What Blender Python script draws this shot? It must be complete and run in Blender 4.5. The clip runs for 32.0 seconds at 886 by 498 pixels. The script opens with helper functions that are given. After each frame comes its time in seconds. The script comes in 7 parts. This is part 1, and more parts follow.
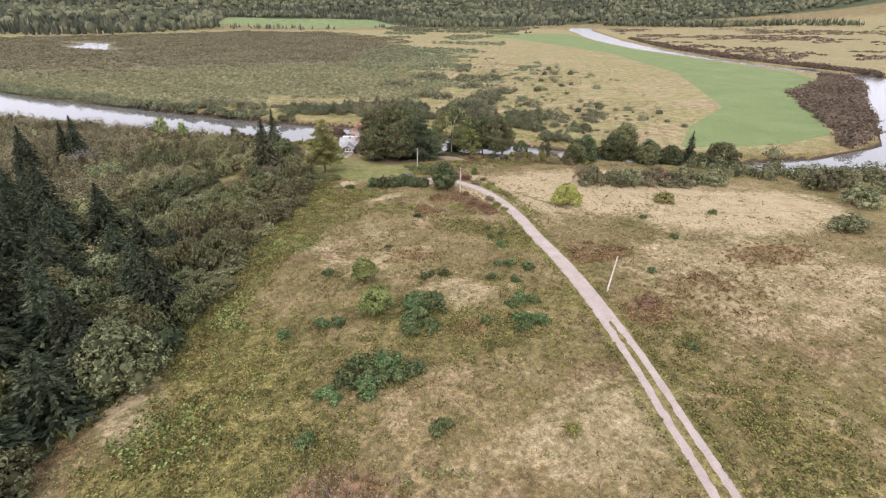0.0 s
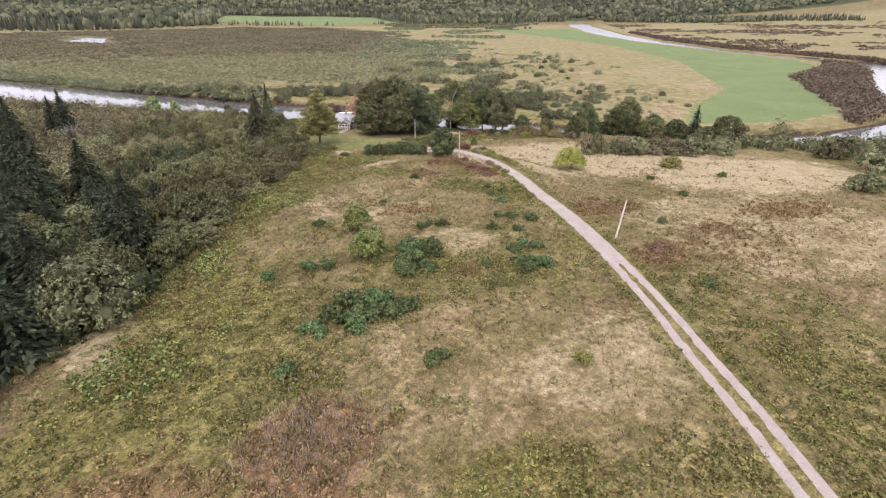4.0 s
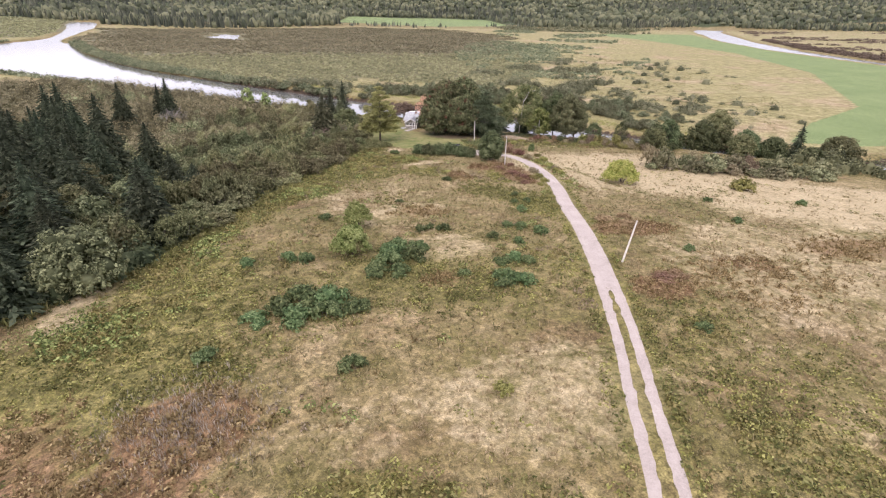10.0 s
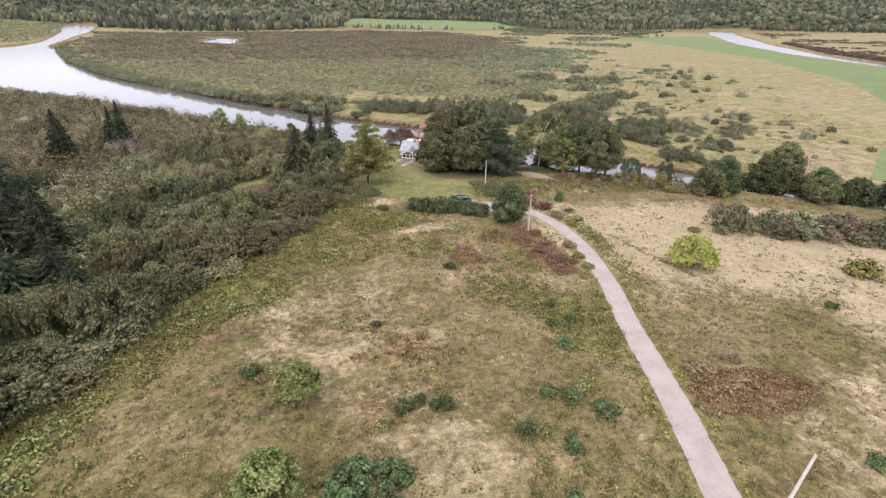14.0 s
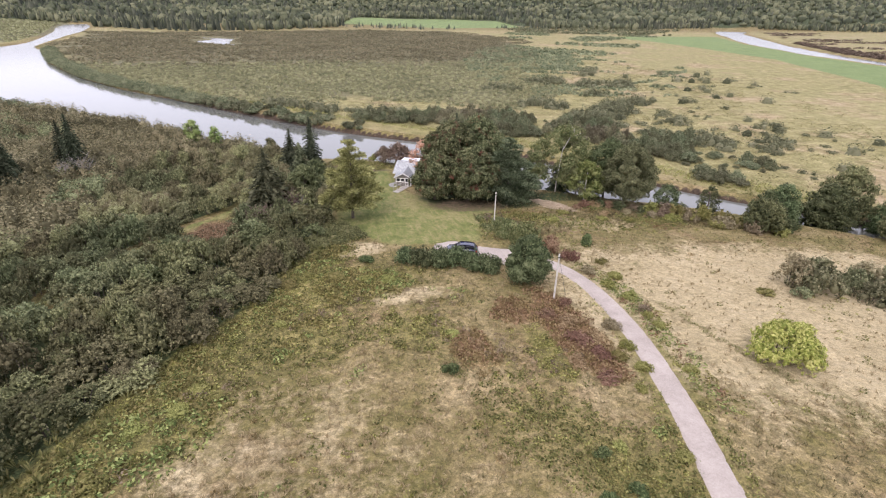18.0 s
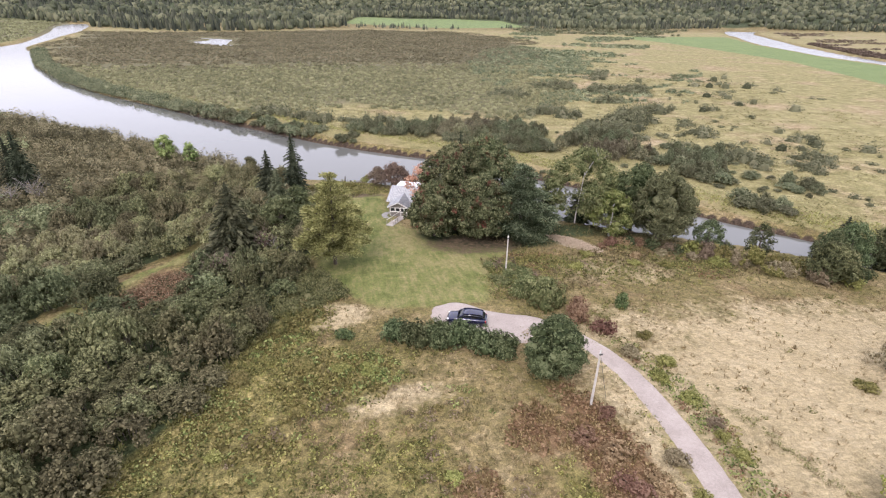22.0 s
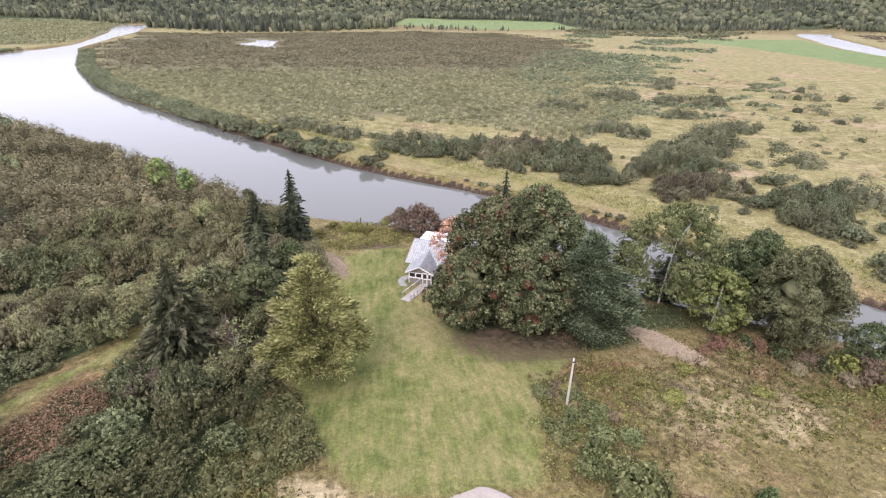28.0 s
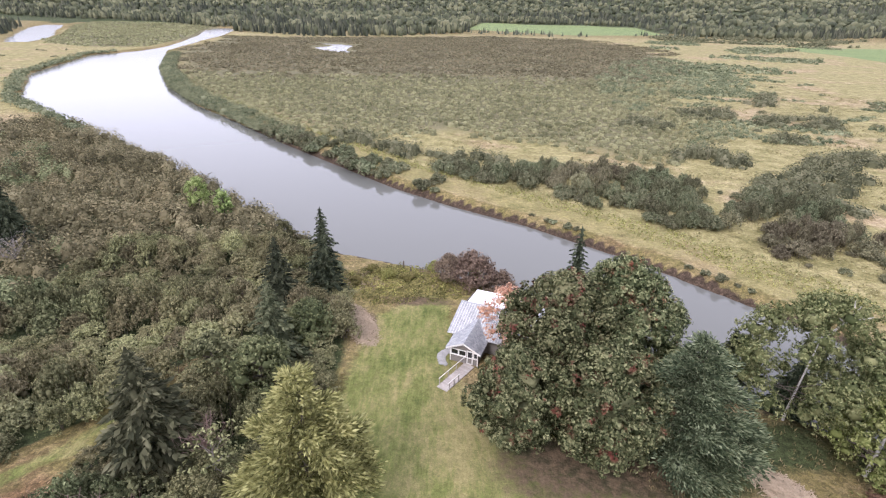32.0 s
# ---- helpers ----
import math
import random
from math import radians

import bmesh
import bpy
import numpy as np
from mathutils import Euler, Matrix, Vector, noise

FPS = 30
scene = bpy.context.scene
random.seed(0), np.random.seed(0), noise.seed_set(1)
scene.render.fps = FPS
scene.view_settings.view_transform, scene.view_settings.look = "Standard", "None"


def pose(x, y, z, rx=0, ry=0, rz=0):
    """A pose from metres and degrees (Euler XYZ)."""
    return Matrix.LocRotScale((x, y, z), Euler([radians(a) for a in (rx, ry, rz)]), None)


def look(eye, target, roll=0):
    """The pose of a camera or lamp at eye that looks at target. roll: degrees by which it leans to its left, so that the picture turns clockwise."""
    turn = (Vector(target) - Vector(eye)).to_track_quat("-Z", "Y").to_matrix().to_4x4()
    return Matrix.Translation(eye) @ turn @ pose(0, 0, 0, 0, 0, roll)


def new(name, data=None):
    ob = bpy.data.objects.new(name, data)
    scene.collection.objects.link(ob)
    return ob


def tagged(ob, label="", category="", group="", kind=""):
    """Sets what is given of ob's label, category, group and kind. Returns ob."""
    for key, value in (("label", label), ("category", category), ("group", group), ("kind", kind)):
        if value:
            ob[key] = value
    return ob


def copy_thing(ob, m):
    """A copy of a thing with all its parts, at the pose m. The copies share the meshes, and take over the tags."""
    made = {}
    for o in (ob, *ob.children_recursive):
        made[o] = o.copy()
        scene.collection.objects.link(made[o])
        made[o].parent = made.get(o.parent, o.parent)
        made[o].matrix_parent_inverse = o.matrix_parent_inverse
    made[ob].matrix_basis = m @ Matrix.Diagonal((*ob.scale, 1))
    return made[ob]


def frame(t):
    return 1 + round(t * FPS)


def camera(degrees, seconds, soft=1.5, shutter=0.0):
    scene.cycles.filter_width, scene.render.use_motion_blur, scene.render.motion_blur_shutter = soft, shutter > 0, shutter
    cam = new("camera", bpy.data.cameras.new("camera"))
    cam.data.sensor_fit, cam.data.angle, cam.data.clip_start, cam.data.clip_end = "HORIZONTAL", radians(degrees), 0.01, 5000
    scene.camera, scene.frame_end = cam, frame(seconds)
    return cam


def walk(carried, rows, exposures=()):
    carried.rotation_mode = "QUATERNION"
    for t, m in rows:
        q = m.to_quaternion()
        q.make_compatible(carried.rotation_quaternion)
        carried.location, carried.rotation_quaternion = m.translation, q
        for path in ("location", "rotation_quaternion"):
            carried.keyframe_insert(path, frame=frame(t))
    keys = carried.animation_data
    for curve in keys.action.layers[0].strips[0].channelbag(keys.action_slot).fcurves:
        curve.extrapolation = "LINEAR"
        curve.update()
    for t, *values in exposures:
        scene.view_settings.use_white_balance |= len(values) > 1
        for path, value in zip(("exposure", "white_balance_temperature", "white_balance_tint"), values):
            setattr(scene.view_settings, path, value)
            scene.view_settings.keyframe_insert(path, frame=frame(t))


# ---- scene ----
cam = camera(83.2, 32.0, 1.15)
PATH = [
    (0, (-40.288, -155.106, 44.594), (-39.479, -153.499, 43.719), 1.0),
    (0.5, (-40.208, -154.75, 44.065), (-39.407, -153.145, 43.181), 1.1),
    (1, (-40.346, -154.524, 43.144), (-39.544, -152.919, 42.26), 1.1),
    (1.5, (-40.349, -154.483, 41.927), (-39.546, -152.876, 41.048), 1.1),
    (2, (-40.219, -154.384, 40.703), (-39.417, -152.776, 39.825), 1.0),
    (2.5, (-40.027, -154.202, 39.359), (-39.223, -152.596, 38.479), 1.0),
    (3, (-39.802, -154.13, 37.998), (-38.997, -152.523, 37.119), 0.8),
    (3.5, (-39.788, -154.338, 37.016), (-38.981, -152.731, 36.14), 0.7),
    (5.5, (-36.123, -156.25, 35.642), (-35.318, -154.639, 34.772), 0.7),
    (6, (-34.278, -157.051, 35.561), (-33.47, -155.442, 34.692), 0.9),
    (6.5, (-32.224, -158.104, 35.553), (-31.414, -156.496, 34.682), 1.0),
    (7, (-30.237, -159.127, 35.492), (-29.425, -157.519, 34.623), 1.0),
    (7.5, (-28.612, -160.24, 35.515), (-27.935, -158.57, 34.647), 1.1),
    (8, (-27.825, -160.804, 35.464), (-27.309, -159.079, 34.595), 1.3),
    (8.5, (-27.593, -161.084, 35.435), (-27.106, -159.35, 34.565), 1.2),
    (9, (-27.462, -160.812, 35.533), (-26.996, -159.072, 34.663), 1.2),
    (9.5, (-27.225, -159.357, 35.69), (-26.766, -157.615, 34.82), 1.2),
    (10, (-26.648, -157.192, 35.998), (-26.197, -155.449, 35.128), 1.2),
    (10.5, (-25.891, -154.308, 36.23), (-25.444, -152.564, 35.359), 1.2),
    (11, (-24.91, -151.149, 36.54), (-24.469, -149.404, 35.669), 1.2),
    (11.5, (-23.852, -147.271, 36.628), (-23.417, -145.525, 35.755), 1.1),
    (12, (-22.661, -142.846, 36.767), (-22.229, -141.098, 35.895), 1.1),
    (12.5, (-21.55, -138.298, 37.121), (-21.116, -136.549, 36.252), 1.2),
    (13, (-20.454, -134.113, 37.521), (-20.021, -132.364, 36.652), 1.1),
    (13.5, (-19.61, -130.471, 37.686), (-19.178, -128.722, 36.817), 1.1),
    (14, (-18.751, -127.493, 37.753), (-18.321, -125.743, 36.885), 1.1),
    (14.5, (-18.193, -124.822, 37.644), (-17.762, -123.073, 36.775), 1.1),
    (16.5, (-15.46, -114.306, 37.552), (-15.034, -112.556, 36.682), 1.1),
    (17, (-14.759, -111.845, 37.627), (-14.334, -110.095, 36.757), 1.1),
    (17.5, (-14.087, -109.535, 37.623), (-13.665, -107.785, 36.753), 1.0),
    (18, (-13.665, -107.39, 37.7), (-13.243, -105.64, 36.829), 1.1),
    (18.5, (-13.098, -105.267, 37.798), (-12.678, -103.517, 36.926), 1.1),
    (19, (-12.447, -102.986, 37.793), (-12.03, -101.235, 36.923), 1.0),
    (19.5, (-11.991, -100.791, 37.746), (-11.573, -99.04, 36.874), 1.2),
    (20, (-11.327, -98.631, 37.821), (-10.912, -96.879, 36.948), 1.0),
    (20.5, (-10.781, -96.575, 37.936), (-10.368, -94.823, 37.064), 1.0),
    (21, (-10.405, -94.503, 37.927), (-9.993, -92.751, 37.055), 1.0),
    (21.5, (-9.959, -92.573, 38.051), (-9.548, -90.821, 37.179), 1.1),
    (22, (-9.398, -90.563, 38.185), (-8.989, -88.811, 37.312), 1.1),
    (22.5, (-8.955, -88.424, 38.155), (-8.545, -86.672, 37.281), 1.1),
    (23, (-8.304, -86.538, 38.167), (-7.899, -84.785, 37.294), 1.0),
    (23.5, (-7.805, -84.359, 38.189), (-7.4, -82.606, 37.315), 1.1),
    (24, (-7.204, -82.351, 38.138), (-6.801, -80.598, 37.264), 1.1),
    (24.5, (-6.651, -80.259, 38.155), (-6.254, -78.505, 37.28), 1.1),
    (25, (-6.089, -78.181, 38.141), (-5.733, -76.417, 37.268), 1.1),
    (25.5, (-5.521, -76.129, 38.176), (-5.203, -74.357, 37.304), 1.1),
    (27.5, (-3.558, -67.155, 38.117), (-3.294, -65.375, 37.244), 1.1),
    (28, (-2.945, -64.802, 38.165), (-2.699, -63.02, 37.292), 1.0),
    (28.5, (-2.475, -62.616, 38.329), (-2.242, -60.832, 37.455), 1.0),
    (29, (-2.059, -60.416, 38.475), (-1.838, -58.632, 37.599), 0.9),
    (29.5, (-1.676, -58.16, 38.549), (-1.498, -56.37, 37.675), 1.0),
    (30, (-1.297, -55.79, 38.519), (-1.187, -53.994, 37.646), 1.0),
    (30.5, (-0.923, -53.563, 38.611), (-0.885, -51.763, 37.739), 1.0),
    (31, (-0.414, -51.277, 38.677), (-0.413, -49.476, 37.807), 1.0),
    (31.5, (-0.221, -49.482, 38.927), (-0.223, -47.68, 38.061), 1.0),
    (32, (-0.15, -48.61, 39.051), (-0.151, -46.806, 38.186), 1.1),
]
EXPOSURE = [(0, 0.52, 6340, 20), (3, 0.52, 6340, 20), (6, 0.47, 6400, 25), (7, 0.45, 6400, 25), (8, 0.71, 6350, 25), (10, 0.68, 6300, 24), (13, 0.62, 6220, 22), (14, 0.55, 6220, 21), (19, 0.59, 6200, 21), (25, 0.7, 6180, 21), (32, 0.79, 6000, 23)]
walk(cam, [(t, look(eye, target, roll)) for t, eye, target, roll in PATH], EXPOSURE)

# ---- light ----
SUN_UP, SUN_TURN = 48.0, 215.0
world = bpy.data.worlds.new("sky")
world.use_nodes = True
scene.world = world
wn, wl = world.node_tree.nodes, world.node_tree.links
wn.clear()
sky = wn.new("ShaderNodeTexSky")
sky.sky_type, sky.sun_disc = "NISHITA", False
sky.sun_elevation, sky.sun_rotation = radians(SUN_UP), radians(SUN_TURN)
sky.air_density, sky.dust_density, sky.ozone_density = 1.0, 4.0, 1.0
haze = wn.new("ShaderNodeMixRGB")
haze.inputs[0].default_value = 0.75
haze.inputs[2].default_value = (11.6, 11.7, 12.2, 1)
back = wn.new("ShaderNodeBackground")
back.inputs[1].default_value = 0.12
wout = wn.new("ShaderNodeOutputWorld")
wl.new(sky.outputs[0], haze.inputs[1])
wl.new(haze.outputs[0], back.inputs[0])
wl.new(back.outputs[0], wout.inputs[0])
sun = new("sun", bpy.data.lights.new("sun", "SUN"))
sun.data.energy, sun.data.angle, sun.data.color = 1.3, radians(14), (1.0, 0.95, 0.88)
sun.matrix_world = look((100 * math.sin(radians(SUN_TURN)), 100 * math.cos(radians(SUN_TURN)), 100 * math.tan(radians(SUN_UP))), (0, 0, 0))


# ---- materials ----
def shader(name):
    m = bpy.data.materials.new(name)
    m.use_nodes = True
    n, l = m.node_tree.nodes, m.node_tree.links
    return m, n, l, n["Principled BSDF"]


def ramp(n, l, src, stops):
    r = n.new("ShaderNodeValToRGB")
    els = r.color_ramp.elements
    while len(els) < len(stops):
        els.new(0.5)
    for e, (p, c) in zip(els, stops):
        e.position, e.color = p, (*c, 1)
    l.new(src, r.inputs[0])
    return r.outputs[0]


def noise_of(n, l, scale, detail=4.0, rough=0.6, vec=None):
    t = n.new("ShaderNodeTexNoise")
    t.inputs["Scale"].default_value, t.inputs["Detail"].default_value, t.inputs["Roughness"].default_value = scale, detail, rough
    if vec is not None:
        l.new(vec, t.inputs["Vector"])
    return t.outputs["Fac"]


def mixed(n, l, fac, a, b, kind="MIX"):
    m = n.new("ShaderNodeMixRGB")
    m.blend_type = kind
    for i, v in enumerate((fac, a, b)):
        if isinstance(v, (int, float)):
            m.inputs[i].default_value = v
        elif isinstance(v, tuple):
            m.inputs[i].default_value = (*v, 1)
        else:
            l.new(v, m.inputs[i])
    return m.outputs[0]


def calc(n, l, op, a, b, clamp=False):
    m = n.new("ShaderNodeMath")
    m.operation, m.use_clamp = op, clamp
    for i, v in enumerate((a, b)):
        if isinstance(v, (int, float)):
            m.inputs[i].default_value = v
        else:
            l.new(v, m.inputs[i])
    return m.outputs[0]


def place(n):
    return n.new("ShaderNodeNewGeometry").outputs["Position"]


def bumped(n, l, b, h, strength, dist):
    k = n.new("ShaderNodeBump")
    k.inputs["Strength"].default_value, k.inputs["Distance"].default_value = strength, dist
    l.new(h, k.inputs["Height"])
    l.new(k.outputs[0], b.inputs["Normal"])


def plain(name, a, b, scale=3.0, rough=0.8, metal=0.0, bump=0.2, dist=0.02, fine=8.0):
    """Two tones in patches and fine grain."""
    m, n, l, s = shader(name)
    co = n.new("ShaderNodeTexCoord").outputs["Object"]
    f1, f2 = noise_of(n, l, scale, 4, 0.6, co), noise_of(n, l, scale * fine, 3, 0.7, co)
    k = mixed(n, l, 0.4, f1, f2)
    rnd = n.new("ShaderNodeObjectInfo").outputs["Random"]
    c = ramp(n, l, k, [(0.3, a), (0.7, b)])
    hs = n.new("ShaderNodeHueSaturation")
    l.new(c, hs.inputs["Color"])
    l.new(calc(n, l, "MULTIPLY_ADD", rnd, 0.25), hs.inputs["Value"])
    hs.inputs["Value"].links[0].from_node.inputs[2].default_value = 0.88
    l.new(hs.outputs[0], s.inputs["Base Color"])
    s.inputs["Roughness"].default_value, s.inputs["Metallic"].default_value = rough, metal
    bumped(n, l, s, f2, bump, dist)
    return m


def leafy(name, dark, mid, light, patch=0.25, odd=None, odd_share=0.0, speckle=0.45):
    """Foliage: every leaf clump and every plant has its own tone."""
    m, n, l, s = shader(name)
    isl = n.new("ShaderNodeNewGeometry").outputs["Random Per Island"]
    rnd = n.new("ShaderNodeObjectInfo").outputs["Random"]
    big = noise_of(n, l, patch, 3, 0.6, place(n))
    k = mixed(n, l, 1 - speckle, isl, big)
    c = ramp(n, l, k, [(0.26, dark), (0.5, mid), (0.72, light)])
    if odd:
        spot = noise_of(n, l, patch * 1.7, 2, 0.5, place(n))
        f = calc(n, l, "MULTIPLY_ADD", spot, 9.0, True)
        f.node.inputs[2].default_value = -9.0 * (1 - odd_share)
        c = mixed(n, l, f, c, odd)
    hs = n.new("ShaderNodeHueSaturation")
    l.new(c, hs.inputs["Color"])
    v = calc(n, l, "MULTIPLY_ADD", rnd, 0.5)
    v.node.inputs[2].default_value = 0.75
    l.new(v, hs.inputs["Value"])
    h = calc(n, l, "MULTIPLY_ADD", rnd, 0.05)
    h.node.inputs[2].default_value = 0.475
    l.new(h, hs.inputs["Hue"])
    l.new(hs.outputs[0], s.inputs["Base Color"])
    s.inputs["Roughness"].default_value = 0.75
    s.inputs["Specular IOR Level"].default_value = 0.12
    tr = n.new("ShaderNodeBsdfTranslucent")
    l.new(hs.outputs[0], tr.inputs[0])
    mx = n.new("ShaderNodeMixShader")
    mx.inputs[0].default_value = 0.3
    l.new(s.outputs[0], mx.inputs[1])
    l.new(tr.outputs[0], mx.inputs[2])
    l.new(mx.outputs[0], n["Material Output"].inputs[0])
    return m


def calc_shift(n, l, vec, by):
    m = n.new("ShaderNodeMapping")
    m.inputs["Location"].default_value = (by, by * 0.7, 0)
    l.new(vec, m.inputs[0])
    return m.outputs[0]


def ground_material():
    m, n, l, s = shader("meadow_ground")

    def zone(name):
        a = n.new("ShaderNodeAttribute")
        a.attribute_name = name
        return a.outputs["Fac"]

    p = place(n)
    big, mid, fine, tiny = noise_of(n, l, 0.045, 5, 0.6, p), noise_of(n, l, 0.22, 5, 0.65, p), noise_of(n, l, 1.3, 5, 0.7, p), noise_of(n, l, 8.0, 4, 0.75, p)
    st = n.new("ShaderNodeMapping")
    st.inputs["Scale"].default_value, st.inputs["Rotation"].default_value = (0.5, 2.4, 1), (0, 0, radians(25))
    l.new(p, st.inputs[0])
    streak = noise_of(n, l, 1.6, 5, 0.7, st.outputs[0])
    k = mixed(n, l, 0.5, big, mid)
    k = mixed(n, l, 0.3, k, mixed(n, l, 0.4, fine, streak))
    grass = ramp(n, l, k, [(0.4, (0.078, 0.071, 0.023)), (0.46, (0.13, 0.111, 0.041)), (0.53, (0.183, 0.145, 0.067)), (0.6, (0.26, 0.204, 0.11))])

    grass = mixed(n, l, ramp(n, l, noise_of(n, l, 0.1, 4, 0.65, calc_shift(n, l, p, 40)), [(0.53, (0, 0, 0)), (0.68, (0.6, 0.6, 0.6))]), grass, ramp(n, l, fine, [(0.35, (0.095, 0.055, 0.032)), (0.65, (0.22, 0.145, 0.085))]))

    def over(c, colour, z, soft=4.6):
        f = calc(n, l, "MULTIPLY_ADD", calc(n, l, "ADD", z, mixed(n, l, 0.5, mid, fine)), soft, True)
        f.node.inputs[2].default_value = -soft * 0.86
        return mixed(n, l, f, c, colour)

    dry = ramp(n, l, mixed(n, l, 0.5, streak, mid), [(0.34, (0.245, 0.198, 0.108)), (0.5, (0.315, 0.256, 0.148)), (0.66, (0.39, 0.323, 0.2))])
    herb = ramp(n, l, mixed(n, l, 0.6, mid, fine), [(0.34, (0.08, 0.075, 0.024)), (0.5, (0.148, 0.13, 0.045)), (0.64, (0.235, 0.195, 0.08))])
    mow = n.new("ShaderNodeMapping")
    mow.inputs["Scale"].default_value, mow.inputs["Rotation"].default_value = (2.0, 0.4, 1), (0, 0, radians(-12))
    l.new(p, mow.inputs[0])
    lawn = ramp(n, l, mixed(n, l, 0.4, mixed(n, l, 0.6, big, mid), noise_of(n, l, 0.7, 5, 0.7, mow.outputs[0])), [(0.38, (0.068, 0.09, 0.023)), (0.47, (0.128, 0.14, 0.043)), (0.58, (0.215, 0.19, 0.083))])
    crop = ramp(n, l, mixed(n, l, 0.3, big, fine), [(0.3, (0.112, 0.155, 0.058)), (0.7, (0.165, 0.207, 0.083))])
    heath = ramp(n, l, mixed(n, l, 0.5, mid, fine), [(0.3, (0.075, 0.073, 0.038)), (0.5, (0.128, 0.118, 0.064)), (0.7, (0.19, 0.165, 0.095))])
    rust = ramp(n, l, mixed(n, l, 0.5, mid, fine), [(0.3, (0.085, 0.052, 0.026)), (0.5, (0.155, 0.096, 0.05)), (0.7, (0.24, 0.165, 0.09))])
    wide = noise_of(n, l, 0.026, 5, 0.65, p)
    sedge = mixed(n, l, ramp(n, l, wide, [(0.51, (0, 0, 0)), (0.62, (1, 1, 1))]), ramp(n, l, mixed(n, l, 0.5, mid, streak), [(0.37, (0.135, 0.129, 0.052)), (0.5, (0.22, 0.197, 0.086)), (0.63, (0.315, 0.272, 0.143))]), ramp(n, l, mixed(n, l, 0.5, mid, streak), [(0.37, (0.165, 0.12, 0.062)), (0.5, (0.27, 0.207, 0.118)), (0.63, (0.365, 0.3, 0.195))]))
    # brown soil, its tone deepened to carry the maples' shade as well
    soil_and_shade = ramp(n, l, fine, [(0.3, (0.062, 0.046, 0.028)), (0.7, (0.13, 0.096, 0.06))])
    mud = ramp(n, l, fine, [(0.3, (0.03, 0.022, 0.015)), (0.7, (0.082, 0.058, 0.04))])
    # dark leaf litter; under the maples it also paints the trees' shade
    litter_and_shade = ramp(n, l, mixed(n, l, 0.5, mid, fine), [(0.3, (0.02, 0.028, 0.012)), (0.7, (0.07, 0.085, 0.035))])
    c = grass
    for name, col in (("dry", dry), ("sedge", sedge), ("herb", herb), ("rust", rust), ("heath", heath), ("crop", crop), ("lawn", lawn), ("litter_and_shade", litter_and_shade), ("soil_and_shade", soil_and_shade), ("mud", mud)):
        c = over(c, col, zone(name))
    # tussocks: each has its own tone and a shaded foot
    flat = n.new("ShaderNodeMapping")
    flat.inputs["Scale"].default_value = (1.0, 1.0, 0.0)
    wob = n.new("ShaderNodeTexNoise")
    wob.inputs["Scale"].default_value, wob.inputs["Detail"].default_value = 0.9, 2.0
    l.new(p, wob.inputs["Vector"])
    l.new(mixed(n, l, 0.35, p, wob.outputs["Color"], "ADD"), flat.inputs[0])
    cells = []
    for size in (1.15, 3.4):
        v = n.new("ShaderNodeTexVoronoi")
        v.inputs["Scale"].default_value = size
        l.new(flat.outputs[0], v.inputs["Vector"])
        grey = n.new("ShaderNodeSeparateColor")
        l.new(v.outputs["Color"], grey.inputs[0])
        cells.append((v.outputs["Distance"], grey.outputs[0]))
    even = calc(n, l, "SUBTRACT", 1.0, calc(n, l, "MULTIPLY", calc(n, l, "ADD", zone("dry"), calc(n, l, "ADD", zone("sedge"), zone("lawn")), True), 0.75))
    c = mixed(n, l, even, c, ramp(n, l, mixed(n, l, 0.72, cells[0][1], cells[1][1]), [(0.2, (0.74, 0.75, 0.74)), (0.5, (1.0, 1.0, 1.0)), (0.8, (1.3, 1.28, 1.25))]), "MULTIPLY")
    c = mixed(n, l, 1.0, c, ramp(n, l, fine, [(0.36, (0.9, 0.9, 0.9)), (0.64, (1.1, 1.1, 1.1))]), "MULTIPLY")
    c = mixed(n, l, even, c, mixed(n, l, 1.0, c, ramp(n, l, tiny, [(0.36, (0.5, 0.5, 0.5)), (0.64, (1.5, 1.5, 1.5))]), "MULTIPLY"))
    lump = calc(n, l, "SUBTRACT", 1.0, mixed(n, l, 0.4, cells[0][0], cells[1][0]))
    l.new(c, s.inputs["Base Color"])
    s.inputs["Roughness"].default_value = 0.95
    s.inputs["Specular IOR Level"].default_value = 0.15
    bumped(n, l, s, mixed(n, l, 0.45, lump, mixed(n, l, 0.5, fine, tiny)), 0.6, 0.3)
    return m


def water_material():
    m, n, l, s = shader("river_water")
    s.inputs["Base Color"].default_value = (0.12, 0.122, 0.11, 1)
    far = n.new("ShaderNodeVectorMath")
    far.operation = "LENGTH"
    l.new(place(n), far.inputs[0])
    l.new(ramp(n, l, calc(n, l, "MULTIPLY", far.outputs["Value"], 0.001), [(0.16, (0.05, 0.05, 0.05)), (0.5, (0.2, 0.2, 0.2))]), s.inputs["Roughness"])
    s.inputs["IOR"].default_value = 1.333
    mp = n.new("ShaderNodeMapping")
    mp.inputs["Scale"].default_value = (0.35, 0.9, 1)
    l.new(place(n), mp.inputs[0])
    bumped(n, l, s, mixed(n, l, 0.4, noise_of(n, l, 0.5, 3, 0.5, mp.outputs[0]), noise_of(n, l, 0.07, 2, 0.5, mp.outputs[0])), 0.08, 0.12)
    return m


